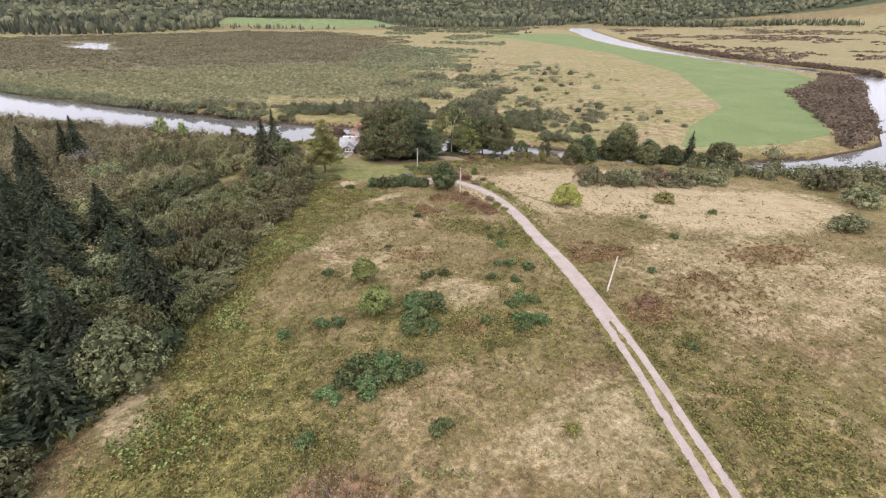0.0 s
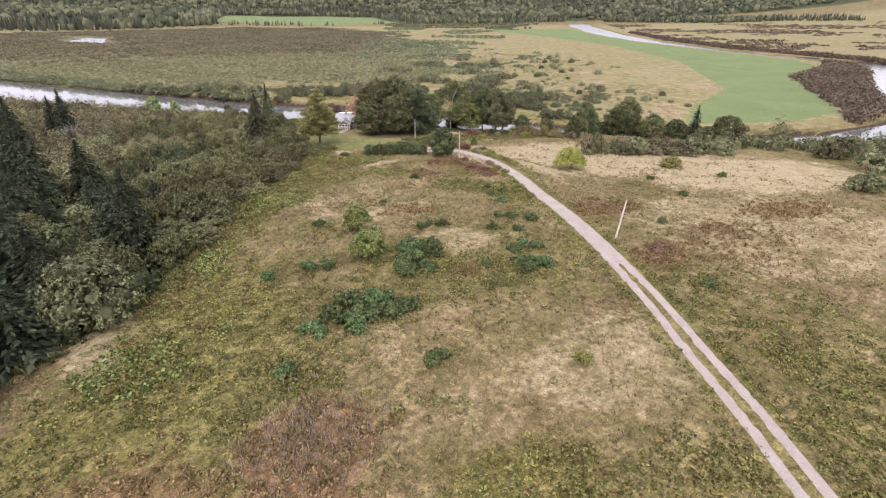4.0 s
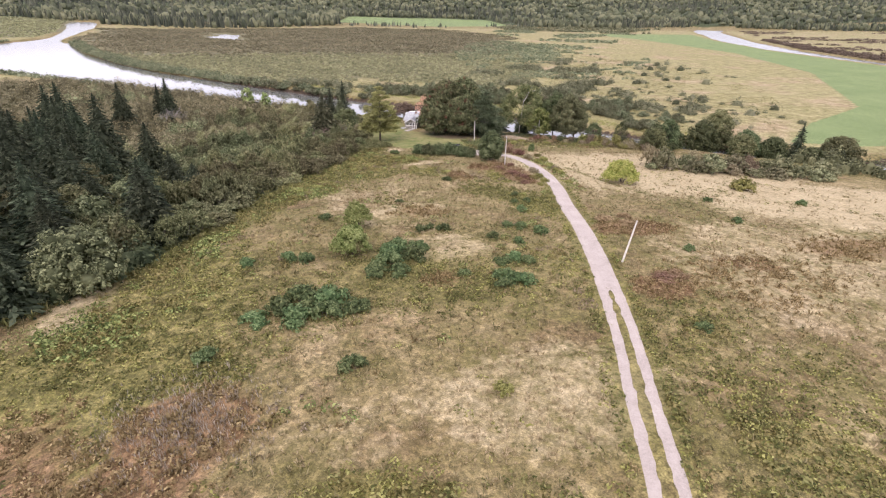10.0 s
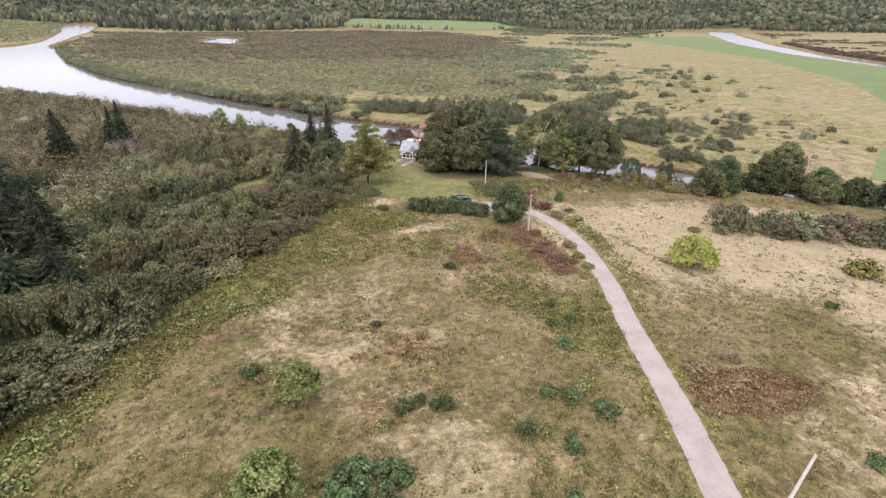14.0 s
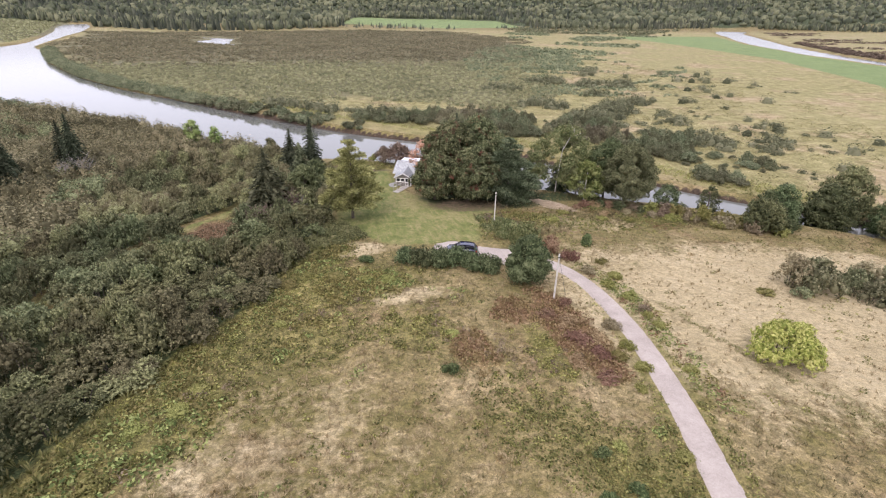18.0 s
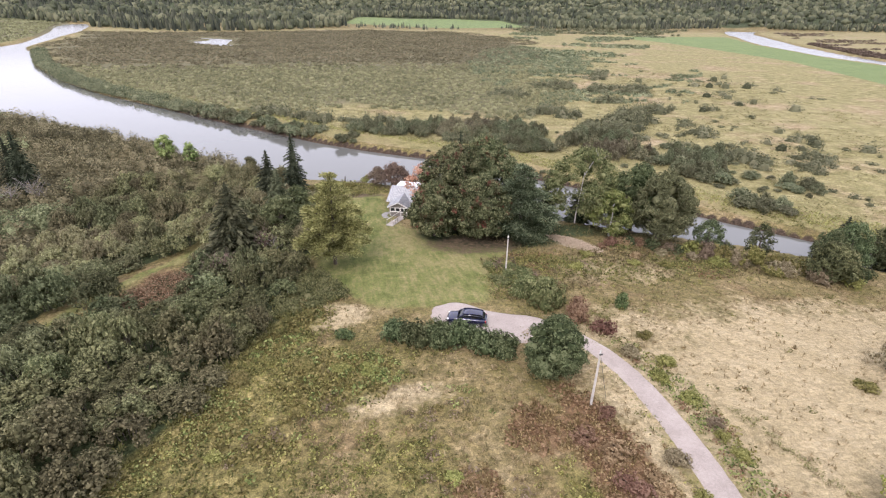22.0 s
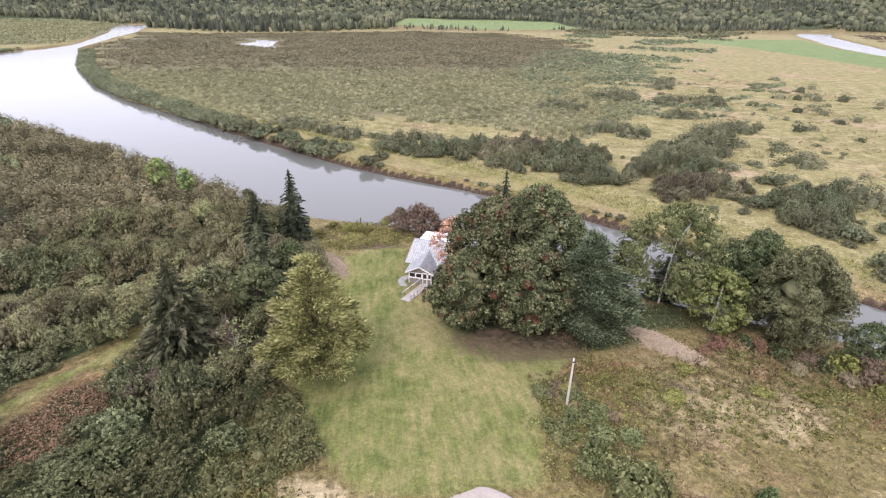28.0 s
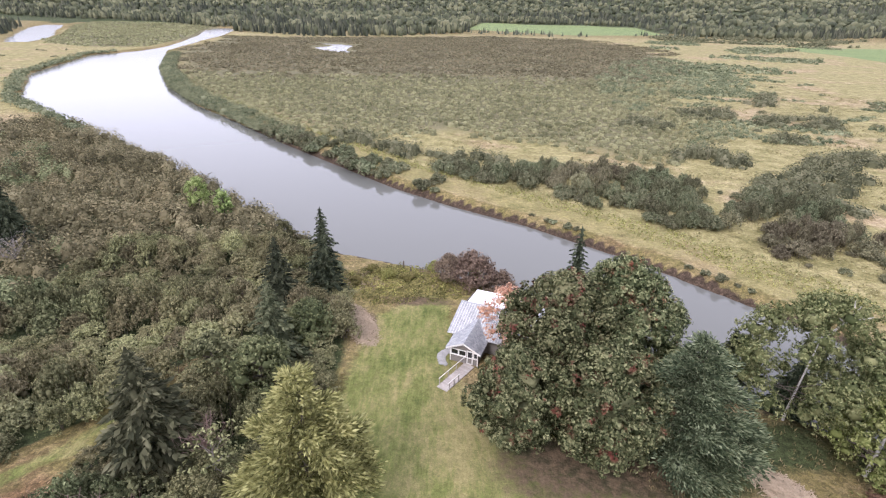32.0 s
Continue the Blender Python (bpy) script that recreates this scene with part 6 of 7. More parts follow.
tufts("dry_grass", mx[straw], my[straw], rg.uniform(0.28, 0.62, straw.sum()), STRAW, "flattened tan dry grass tufts of the meadow", 96)
tufts("olive_grass", mx[olive], my[olive], rg.uniform(0.25, 0.6, olive.sum()), OLIVE, "olive grass tufts of the meadow", 97)
tufts("rusty_weeds", mx[rust], my[rust], rg.uniform(0.3, 0.7, rust.sum()), RUSTWEED, "rusty red-brown weeds of the meadow", 99, 8, 0.9)
k = 1500
wx, wy = -36.6 + rg.normal(0, 2.8, k), -129.4 + rg.normal(0, 2.6, k)
tufts("pale_weeds", wx, wy, rg.uniform(0.16, 0.34, k), PALEWEED, "whitish seed heads of withered weeds", 100, 3, 2.0)
# scrub along the thicket's rim and beside the lawn
ex2, ey2 = scatter([(-60, -116), (-44, -102), (-36, -86), (-28, -62), (-17, -44), (-9.5, -35), (-13, -23), (-17, -30), (-24, -48), (-34, -66), (-46, -96)], 1.0, 101, None)
tufts("rim_weeds", ex2, ey2, rg.uniform(0.5, 1.1, len(ex2)), WEED, "tall green weeds along the rim of the thicket", 102, 12, 0.8)
ex2, ey2 = scatter([(11.5, -40), (11.5, -24), (24, -24), (40, -20), (58, -34), (48, -36), (30, -32), (24, -38), (17, -38)], 0.95, 103, lambda x, y: river_gap(x, y) > 1)
sel = waves(ex2, ey2, 3.0) > 0.1
tufts("lane_weeds", ex2[sel], ey2[sel], rg.uniform(0.4, 0.9, sel.sum()), WEED, "green weeds between lawn and river", 104, 12, 0.7)
tufts("lane_brush", ex2[~sel], ey2[~sel], rg.uniform(0.4, 0.9, (~sel).sum()), OLIVE, "olive and tan weeds between lawn and river", 105, 12, 0.7)
# sedge along the far bank
bx2, by2 = scatter([(92, -30), (60, 12), (30, 48), (-20, 92), (-70, 150), (-60, 160), (-8, 108), (50, 62), (80, 20), (110, -20)], 1.25, 106, lambda x, y: (river_gap(x, y) > 0.3) & (river_gap(x, y) < 16))
SEDGE = leafy("sedge_blades", (0.15, 0.145, 0.064), (0.255, 0.238, 0.112), (0.35, 0.32, 0.178), 0.08)
tufts("bank_sedge", bx2, by2, rg.uniform(0.4, 0.9, len(bx2)), SEDGE, "yellow-green sedge along the river bank", 107, 5, 0.8)
lx2, ly2 = scatter(LAWN, 0.75, 108, None)
tufts("lawn_grass", lx2, ly2, rg.uniform(0.1, 0.2, len(lx2)), WEED, "short mown lawn grass", 109, 4, 0.5)


# ---- leafy herbs of the meadow ----
HERB = leafy("green_herb_leaves", (0.064, 0.077, 0.024), (0.158, 0.172, 0.055), (0.304, 0.304, 0.112), 0.12, speckle=0.6)
GOLDHERB = leafy("yellowing_herb_leaves", (0.1, 0.094, 0.027), (0.206, 0.192, 0.059), (0.343, 0.308, 0.119), 0.12, speckle=0.6)
RUSTHERB = leafy("reddish_herb_leaves", (0.125, 0.075, 0.04), (0.215, 0.135, 0.073), (0.325, 0.222, 0.128), 0.2, speckle=0.6)
rk = np.random.default_rng(700)


def herbs(name, x, y, lo, hi, mat, label, seed, leaves=20, leaf=0.22):
    n = len(x)
    rad = rk.uniform(lo, hi, n)
    return bulk(name, x, y, rad, rad * rk.uniform(0.3, 0.75, n), mat, label, seed, leaves, leaf, "weeds", False)


hx, hy = mx[weed], my[weed]
odd = rk.uniform(0, 1, len(hx)) + 0.3 * waves(hx, hy, 7.0, 0.5)
herbs("green_herbs", hx[odd < 0.6], hy[odd < 0.6], 0.25, 0.75, HERB, "leafy green herbs of the meadow", 701)
herbs("yellow_herbs", hx[odd >= 0.6], hy[odd >= 0.6], 0.2, 0.6, GOLDHERB, "yellowing leafy herbs of the meadow", 702)
hx, hy = mx[rust], my[rust]
herbs("reddish_herbs", hx, hy, 0.2, 0.55, RUSTHERB, "reddish withering herbs of the meadow", 703)
hx, hy = scatter([(9.6, -39), (9.8, -24), (24, -21), (40, -17), (58, -30), (48, -36), (30, -34), (24, -40), (17, -40)], 1.15, 704, lambda x, y: (river_gap(x, y) > 1) & (waves(x, y, 3.2, 0.3) > 0.12 + 0.5 * spot(x, y, 33, -31, 13, 7)))
odd = waves(hx, hy, 3.3, 0.8) + 0.4 * rk.normal(0, 1, len(hx))
herbs("lane_herbs", hx[odd < 0.0], hy[odd < 0.0], 0.5, 1.2, HERB, "lush green herbs between lawn and river", 705, 46, 0.15)
herbs("lane_gold", hx[(odd >= 0.0) & (odd < 0.95)], hy[(odd >= 0.0) & (odd < 0.95)], 0.5, 1.2, GOLDHERB, "yellow-green herbs between lawn and river", 706, 46, 0.15)
herbs("lane_ferns", hx[odd >= 0.95], hy[odd >= 0.95], 0.4, 0.9, RUSTHERB, "rusty ferns between lawn and river", 707, 30, 0.2)
hx, hy = scatter([(-60, -118), (-44, -104), (-36, -88), (-28, -64), (-17, -46), (-6, -50), (-6, -53), (-16, -53), (-24, -62), (-33, -80), (-38, -98), (-52, -116)], 1.3, 708, lambda x, y: (waves(x, y, 5.0, 0.9) > -0.3) & ~inside(THICKET, x, y))
herbs("rim_herbs", hx, hy, 0.4, 1.0, HERB, "green and yellow herbs along the rim of the thicket", 709, 40, 0.15)
hx, hy = scatter([(-110, 195), (-60, 140), (-20, 92), (30, 48), (60, 12), (92, -30), (120, -20), (86, 22), (52, 64), (-6, 110), (-50, 150), (-98, 204)], 1.7, 710, lambda x, y: (river_gap(x, y) > 0.2) & (river_gap(x, y) < 14))
herbs("bank_herbs", hx, hy, 0.5, 1.3, GOLDHERB, "lumpy yellow-green sedge along the far bank", 711, 26, 0.2)
along = np.repeat(road_line, 9, 0)
side = rk.choice((-1, 1), len(along)) * rk.uniform(1.15, 2.3, len(along))
aim = np.repeat(np.gradient(road_line, axis=0), 9, 0)
aim /= np.linalg.norm(aim, axis=1)[:, None]
hx, hy = along[:, 0] - aim[:, 1] * side + rk.normal(0, 0.1, len(along)), along[:, 1] + aim[:, 0] * side
keep = hy < -50
tufts("verge_grass", hx[keep], hy[keep], rk.uniform(0.2, 0.45, keep.sum()), WEED, "green grass along the edges of the lane", 715, 6, 0.6)
mid = (along[:, 1] < -118) & (np.abs(side) < 1.6)
hx, hy = along[mid, 0] - aim[mid, 1] * side[mid] * 0.18, along[mid, 1] + aim[mid, 0] * side[mid] * 0.18
tufts("lane_middle_grass", hx, hy, rk.uniform(0.15, 0.35, mid.sum()), OLIVE, "grass between the two wheel tracks of the lane", 716, 6, 0.6)
old = smooth_line([(24.4, -62.6), (25.5, -70), (26.8, -77), (29, -83.8), (30.5, -89.1), (33.5, -100)], 0.3)
hx, hy = np.repeat(old[:, 0], 4) + rk.normal(0, 0.35, 4 * len(old)), np.repeat(old[:, 1], 4) + rk.normal(0, 0.35, 4 * len(old))
tufts("old_track_grass", hx, hy, rk.uniform(0.25, 0.5, len(hx)), OLIVE, "darker grass along an old track through the dry field", 717, 6, 0.7)
hx, hy = scatter([(19.6, -50), (22.4, -52), (23.2, -62), (21, -72), (18.4, -82), (16.6, -82), (18.8, -70), (19.8, -60)], 0.85, 720, lambda x, y: edge_gap(ROAD, x, y, False) > 1.5)
odd = rk.uniform(0, 1, len(hx))
herbs("verge_herbs", hx[odd < 0.5], hy[odd < 0.5], 0.3, 0.8, HERB, "green herbs along the verge of the lane", 721, 26, 0.22)
herbs("verge_gold", hx[(odd >= 0.5) & (odd < 0.8)], hy[(odd >= 0.5) & (odd < 0.8)], 0.3, 0.8, GOLDHERB, "yellow-green herbs along the verge of the lane", 722, 26, 0.22)
herbs("verge_rust", hx[odd >= 0.8], hy[odd >= 0.8], 0.3, 0.7, RUSTHERB, "rusty herbs along the verge of the lane", 723, 26, 0.22)
# weeds between the lawn and the bank
hx, hy = scatter([(-16, 15), (-10, 12), (0, 13.5), (6, 15), (9, 18), (0, 25), (-9, 25), (-16, 21)], 0.95, 750, lambda x, y: river_gap(x, y) > 0.6, 0.6)
odd = waves(hx, hy, 2.4, 0.7) + 0.4 * rk.normal(0, 1, len(hx))
herbs("bank_weeds", hx[odd < 0.1], hy[odd < 0.1], 0.4, 1.0, HERB, "green weeds on the bank behind the cottage", 751, 30, 0.2)
herbs("bank_gold_weeds", hx[(odd >= 0.1) & (odd < 0.6)], hy[(odd >= 0.1) & (odd < 0.6)], 0.4, 0.9, GOLDHERB, "yellowing weeds on the bank behind the cottage", 752, 30, 0.2)
herbs("bank_brown_weeds", hx[odd >= 0.6], hy[odd >= 0.6], 0.4, 0.9, FADED, "withered tan weeds on the bank behind the cottage", 753, 30, 0.2)
hx, hy = scatter([(-42, -100), (-18, -52), (0, -52), (14, -84), (10, -112), (-4, -132), (-36, -132)], 1.05, 756, lambda x, y: (edge_gap(ROAD, x, y, False) > 2) & ~inside(THICKET, x, y) & (0.6 * waves(x, y, 2.3, 1.7) + 0.4 * waves(x, y, 7.0, 0.4) + 0.35 * np.sin(x * 37.1 + y * 83.9) > 0.62), 0.6)
odd = waves(hx, hy, 5.0, 2.4) + 0.5 * rk.normal(0, 1, len(hx))
herbs("clump_green", hx[odd < -0.35], hy[odd < -0.35], 0.3, 0.8, HERB, "green herb clumps of the open meadow", 757, 36, 0.2)
herbs("clump_gold", hx[(odd >= -0.35) & (odd < 0.4)], hy[(odd >= -0.35) & (odd < 0.4)], 0.3, 0.7, GOLDHERB, "yellowing herb clumps of the open meadow", 758, 36, 0.2)
herbs("clump_faded", hx[odd >= 0.4], hy[odd >= 0.4], 0.3, 0.7, FADED, "withered pinkish-tan herb clumps of the open meadow", 759, 36, 0.2)
# close stands of leafy herbs
hx, hy = scatter([(-56, -112), (-44, -100), (-36, -82), (-29, -66), (-20, -48), (-14, -36), (-6, -40), (-4, -54), (-14, -60), (-22, -72), (-28, -86), (-34, -104), (-46, -122)], 0.78, 740, lambda x, y: ~inside(THICKET, x, y) & (zones(x, y)["herb"] + 0.3 * waves(x, y, 2.6, 0.3) + 0.12 * np.sin(x * 91.7 + y * 57.3) > 0.52), 0.6)
odd = waves(hx, hy, 4.0, 0.2) + 0.5 * rk.normal(0, 1, len(hx))
herbs("rim_green", hx[odd < -0.25], hy[odd < -0.25], 0.35, 0.85, HERB, "close green herbs along the thicket", 741, 26, 0.27)
herbs("rim_gold", hx[odd >= -0.25], hy[odd >= -0.25], 0.35, 0.8, GOLDHERB, "close yellow-green herbs along the thicket", 742, 26, 0.27)
hx, hy = scatter([(-60, -118), (-40, -118), (-20, -150), (12, -150), (14, -108), (4, -112), (-6, -132), (-22, -134), (-36, -120)], 0.85, 743, lambda x, y: (edge_gap(ROAD, x, y, False) > 1.8) & ~inside(THICKET, x, y) & (zones(x, y)["herb"] + 0.2 * waves(x, y, 2.6, 0.9) > 0.45), 0.6)
odd = waves(hx, hy, 5.0, 0.6) + 0.5 * rk.normal(0, 1, len(hx))
herbs("south_green", hx[odd < -0.2], hy[odd < -0.2], 0.3, 0.7, HERB, "close green herbs of the open meadow", 744, 20, 0.26)
herbs("south_gold", hx[odd >= -0.2], hy[odd >= -0.2], 0.3, 0.65, GOLDHERB, "close yellow-green herbs of the open meadow", 745, 20, 0.26)
hx, hy = scatter([(0, -56), (14, -56), (14, -80), (4, -80), (-5, -74), (-5, -62)], 0.8, 746, lambda x, y: (edge_gap(ROAD, x, y, False) > 1.8) & (zones(x, y)["rust"] + 0.3 * waves(x, y, 1.6, 0.5) + 0.2 * np.sin(x * 91.7 + y * 57.3) > 0.52), 0.6)
herbs("rusty_stand", hx, hy, 0.35, 0.8, RUSTHERB, "close red-brown herbs beside the lane", 747, 26, 0.26)
hx, hy = scatter([(2, -124), (2, -114), (8, -98), (24, -98), (34, -112), (30, -130), (12, -130)], 0.9, 748, lambda x, y: (edge_gap(ROAD, x, y, False) > 1.8) & (zones(x, y)["rust"] + 0.2 * waves(x, y, 2.4, 0.5) > 0.46), 0.6)
herbs("rusty_patch", hx, hy, 0.3, 0.7, RUSTHERB, "close red-brown herbs of the open field", 749, 20, 0.26)
hx, hy = scatter([(-37, -29), (-34.5, -22), (-31, -20), (-28.5, -25), (-30, -32), (-35, -33)], 0.85, 754, None, 0.6)
FERN = leafy("rusty_fern_leaves", (0.15, 0.105, 0.052), (0.27, 0.19, 0.1), (0.41, 0.31, 0.18), 0.3, speckle=0.6)
bulk("fern_stand", hx, hy, rk.uniform(0.6, 1.1, len(hx)), rk.uniform(0.8, 1.4, len(hx)), FERN, "close rusty ferns beside the grassy track", 755, 60, 0.16, "weeds", False)
# scrub beside the lawn
hx, hy = scatter([(-18, -39), (-10.5, -35.5), (-8.5, -33), (-12.5, -25.5), (-15.5, -27)], 1.15, 730, None, 0.6)
bulk("lawn_scrub", hx, hy, rk.uniform(0.7, 1.3, len(hx)), rk.uniform(0.7, 1.5, len(hx)), BIRCH, "dense green scrub beside the lawn", 731, 130, 0.17)
hx, hy = scatter([(10.5, -37), (10.8, -31), (13.5, -25.5), (18, -26), (19, -31), (16.5, -37)], 1.25, 732, lambda x, y: waves(x, y, 2.6, 0.4) > -0.45, 0.6)
odd = rk.uniform(0, 1, len(hx))
bulk("pole_scrub", hx[odd < 0.6], hy[odd < 0.6], rk.uniform(0.6, 1.2, (odd < 0.6).sum()), rk.uniform(0.6, 1.3, (odd < 0.6).sum()), HERB, "green scrub around the pole beside the lawn", 733, 120, 0.16)
bulk("withered_scrub", hx[odd >= 0.6], hy[odd >= 0.6], rk.uniform(0.6, 1.1, (odd >= 0.6).sum()), rk.uniform(0.6, 1.2, (odd >= 0.6).sum()), FADED, "withered brownish scrub around the pole beside the lawn", 734, 110, 0.16)
# herbs round the shrubs of the meadow
lx3, ly3 = np.array([q[0] for q in LOW]), np.array([q[1] for q in LOW])
i = rk.integers(0, len(LOW), 900)
hx, hy = lx3[i] + rk.normal(0, 1.9, 900), ly3[i] + rk.normal(0, 1.5, 900)
keep = edge_gap(ROAD, hx, hy, False) > 1.6
herbs("shrub_herbs", hx[keep], hy[keep], 0.25, 0.75, HERB, "green herbs round the shrubs of the meadow", 735, 34, 0.13)
ap = np.repeat(smooth_line(APRON + APRON[:1], 0.35), 5, 0)
c = ap.mean(0)
ap = c + (ap - c) * rk.uniform(0.9, 1.06, (len(ap), 1))
tufts("parking_edge_grass", ap[:, 0], ap[:, 1], rk.uniform(0.15, 0.4, len(ap)), WEED, "grass along the edge of the parking place", 736, 6, 0.6)

# ---- cottage ----
SIDING = plain("weathered_siding", (0.15, 0.135, 0.12), (0.24, 0.22, 0.195), 1.2, 0.85, 0, 0.2, 0.01)
TRIM = plain("white_trim_paint", (0.66, 0.64, 0.6), (0.82, 0.8, 0.77), 2.0, 0.6, 0, 0.1, 0.005)
WHITEROOF = plain("white_metal_roof", (0.72, 0.72, 0.73), (0.86, 0.86, 0.87), 0.8, 0.4, 0, 0.05, 0.01)
DECKWOOD = plain("grey_deck_wood", (0.26, 0.235, 0.21), (0.44, 0.4, 0.36), 2.0, 0.85, 0, 0.3, 0.01)
BRICK = plain("chimney_brick", (0.2, 0.12, 0.09), (0.34, 0.24, 0.19), 5.0, 0.9, 0, 0.4, 0.02)
CONCRETE = plain("pale_concrete", (0.3, 0.29, 0.27), (0.48, 0.46, 0.43), 1.5, 0.9, 0, 0.3, 0.02)
POLEWOOD = plain("silvered_pole_wood", (0.36, 0.33, 0.29), (0.6, 0.56, 0.5), 1.5, 0.85, 0, 0.4, 0.02)
IRON = plain("dark_iron", (0.05, 0.05, 0.05), (0.11, 0.105, 0.1), 4.0, 0.5, 0.6, 0.1, 0.005)


def shingle_material():
    m, n, l, s = shader("grey_shingles")
    co = n.new("ShaderNodeTexCoord").outputs["Object"]
    isl = n.new("ShaderNodeNewGeometry").outputs["Random Per Island"]
    k = mixed(n, l, 0.5, isl, mixed(n, l, 0.5, noise_of(n, l, 0.9, 4, 0.6, co), noise_of(n, l, 9, 3, 0.7, co)))
    l.new(ramp(n, l, k, [(0.2, (0.26, 0.268, 0.278)), (0.5, (0.345, 0.355, 0.365)), (0.8, (0.44, 0.448, 0.455))]), s.inputs["Base Color"])
    s.inputs["Roughness"].default_value = 0.9
    return m


def glass_material(name, tint, rough=0.08):
    m, n, l, s = shader(name)
    s.inputs["Base Color"].default_value = (*tint, 1)
    s.inputs["Roughness"].default_value = rough
    s.inputs["IOR"].default_value = 1.5
    s.inputs["Specular IOR Level"].default_value = 0.7
    return m


SHINGLE, PANE = shingle_material(), glass_material("dark_window_glass", (0.02, 0.022, 0.024))


def box(bm, x0, x1, y0, y1, z0, z1, m=None):
    v = [bm.verts.new(p) for p in ((x0, y0, z0), (x1, y0, z0), (x1, y1, z0), (x0, y1, z0), (x0, y0, z1), (x1, y0, z1), (x1, y1, z1), (x0, y1, z1))]
    for f in ((3, 2, 1, 0), (4, 5, 6, 7), (0, 1, 5, 4), (1, 2, 6, 5), (2, 3, 7, 6), (3, 0, 4, 7)):
        bm.faces.new([v[i] for i in f])
    if m:
        bmesh.ops.transform(bm, matrix=m, verts=v)
    return v


def block(name, x0, x1, y0, y1, z0, z1, mat, parent, label="", m=None, bevel=0.0):
    bm = bmesh.new()
    box(bm, x0, x1, y0, y1, z0, z1)
    if bevel:
        bmesh.ops.bevel(bm, geom=bm.edges[:], offset=bevel, segments=1, affect="EDGES")
    ob = part(name, bm, mat, parent, label)
    if m:
        ob.matrix_local = m
    return ob


def slab(name, corners, thick, mat, parent, label=""):
    """A sloping board from four corners, thickened downwards."""
    c = [Vector(p) for p in corners]
    nrm = (c[1] - c[0]).cross(c[3] - c[0]).normalized()
    bm = bmesh.new()
    top = [bm.verts.new(p) for p in c]
    low = [bm.verts.new(p - nrm * thick) for p in c]
    bm.faces.new(top)
    bm.faces.new(low[::-1])
    for i in range(4):
        bm.faces.new((top[i], low[i], low[(i + 1) % 4], top[(i + 1) % 4]))
    return part(name, bm, mat, parent, label)


def shingled(name, e0, e1, r0, r1, rows, mat, parent, seed):
    """Courses of shingles from the eave e0-e1 up to the ridge r0-r1, each tab proud of the next."""
    r = np.random.default_rng(seed)
    e0, e1, r0, r1 = (np.array(p, float) for p in (e0, e1, r0, r1))
    up = np.cross(e1 - e0, r0 - e0)
    up /= np.linalg.norm(up)
    vs, fs, k = [], [], 0
    for i in range(rows):
        a, b = i / rows, min(1, (i + 1.25) / rows)
        p0, p1, q0, q1 = e0 + (r0 - e0) * a, e1 + (r1 - e1) * a, e0 + (r0 - e0) * b, e1 + (r1 - e1) * b
        n = max(2, int(np.linalg.norm(p1 - p0) / 0.33))
        off = r.uniform(0, 0.9) / n
        cuts = np.clip(np.concatenate([[0], (np.arange(1, n) - off) / n, [1]]), 0, 1)
        for c0, c1 in zip(cuts[:-1], cuts[1:] - 0.004):
            lift = r.uniform(0.022, 0.034)
            q = [p0 + (p1 - p0) * c0 + up * lift, p0 + (p1 - p0) * c1 + up * lift, q0 + (q1 - q0) * c1 + up * 0.008, q0 + (q1 - q0) * c0 + up * 0.008]
            q += [q[0] - up * lift, q[1] - up * lift]
            vs += q
            fs += [(k, k + 1, k + 2, k + 3), (k + 4, k + 5, k + 1, k)]
            k += 6
    ob = part(name, np_mesh(name, np.array(vs), np.array(fs)), mat, parent, "weathered grey roof shingles")
    return tagged(ob, kind="stuff")


HX, HY, HT = 1.35, -0.8, -21.0
HZ = ground_z(2.0, 3.0) + 0.05
house = thing("cottage", pose(HX, HY, HZ, 0, 0, HT), "small cottage with grey shingle roof, brown siding and a porch", "house")


def gable_wall(name, x0, x1, y0, y1, h, apex, mat, parent, label=""):
    bm = bmesh.new()
    mid = (x0 + x1) / 2
    pts = [(x0, 0), (x1, 0), (x1, h), (mid, apex), (x0, h)]
    f = [bm.verts.new((x, y0, z - 0.3 if z == 0 else z)) for x, z in pts]
    b = [bm.verts.new((x, y1, z - 0.3 if z == 0 else z)) for x, z in pts]
    bm.faces.new(f)
    bm.faces.new(b[::-1])
    for i in range(5):
        bm.faces.new((f[i], b[i], b[(i + 1) % 5], f[(i + 1) % 5]))
    return part(name, bm, mat, parent, label)


# porch in front
gable_wall("porch_wall", -0.45, 2.95, 0.0, 3.0, 2.15, 3.05, SIDING, house, "weathered brown-grey porch siding")
main = bmesh.new()
v = [(-1.35, 2.9), (8.4, 2.9), (8.4, 11.3), (-1.35, 11.3)]
bmesh.ops.transform(main, matrix=Matrix.Identity(4), verts=box(main, -1.35, 8.4, 2.95, 11.3, -0.35, 2.25))
part("wall", main, SIDING, house, "weathered brown-grey siding")
for x in (-1.36, 8.37):
    bm = bmesh.new()
    t = [bm.verts.new((x + d, y, z)) for d in (0.0, 0.03) for y, z in ((2.95, 2.25), (7.4, 3.62), (11.3, 2.9), (11.3, 2.25))]
    bm.faces.new(t[:4])
    bm.faces.new(t[4:][::-1])
    for i in range(4):
        bm.faces.new((t[i], t[4 + i], t[4 + (i + 1) % 4], t[(i + 1) % 4]))
    part("gable", bm, SIDING, house)
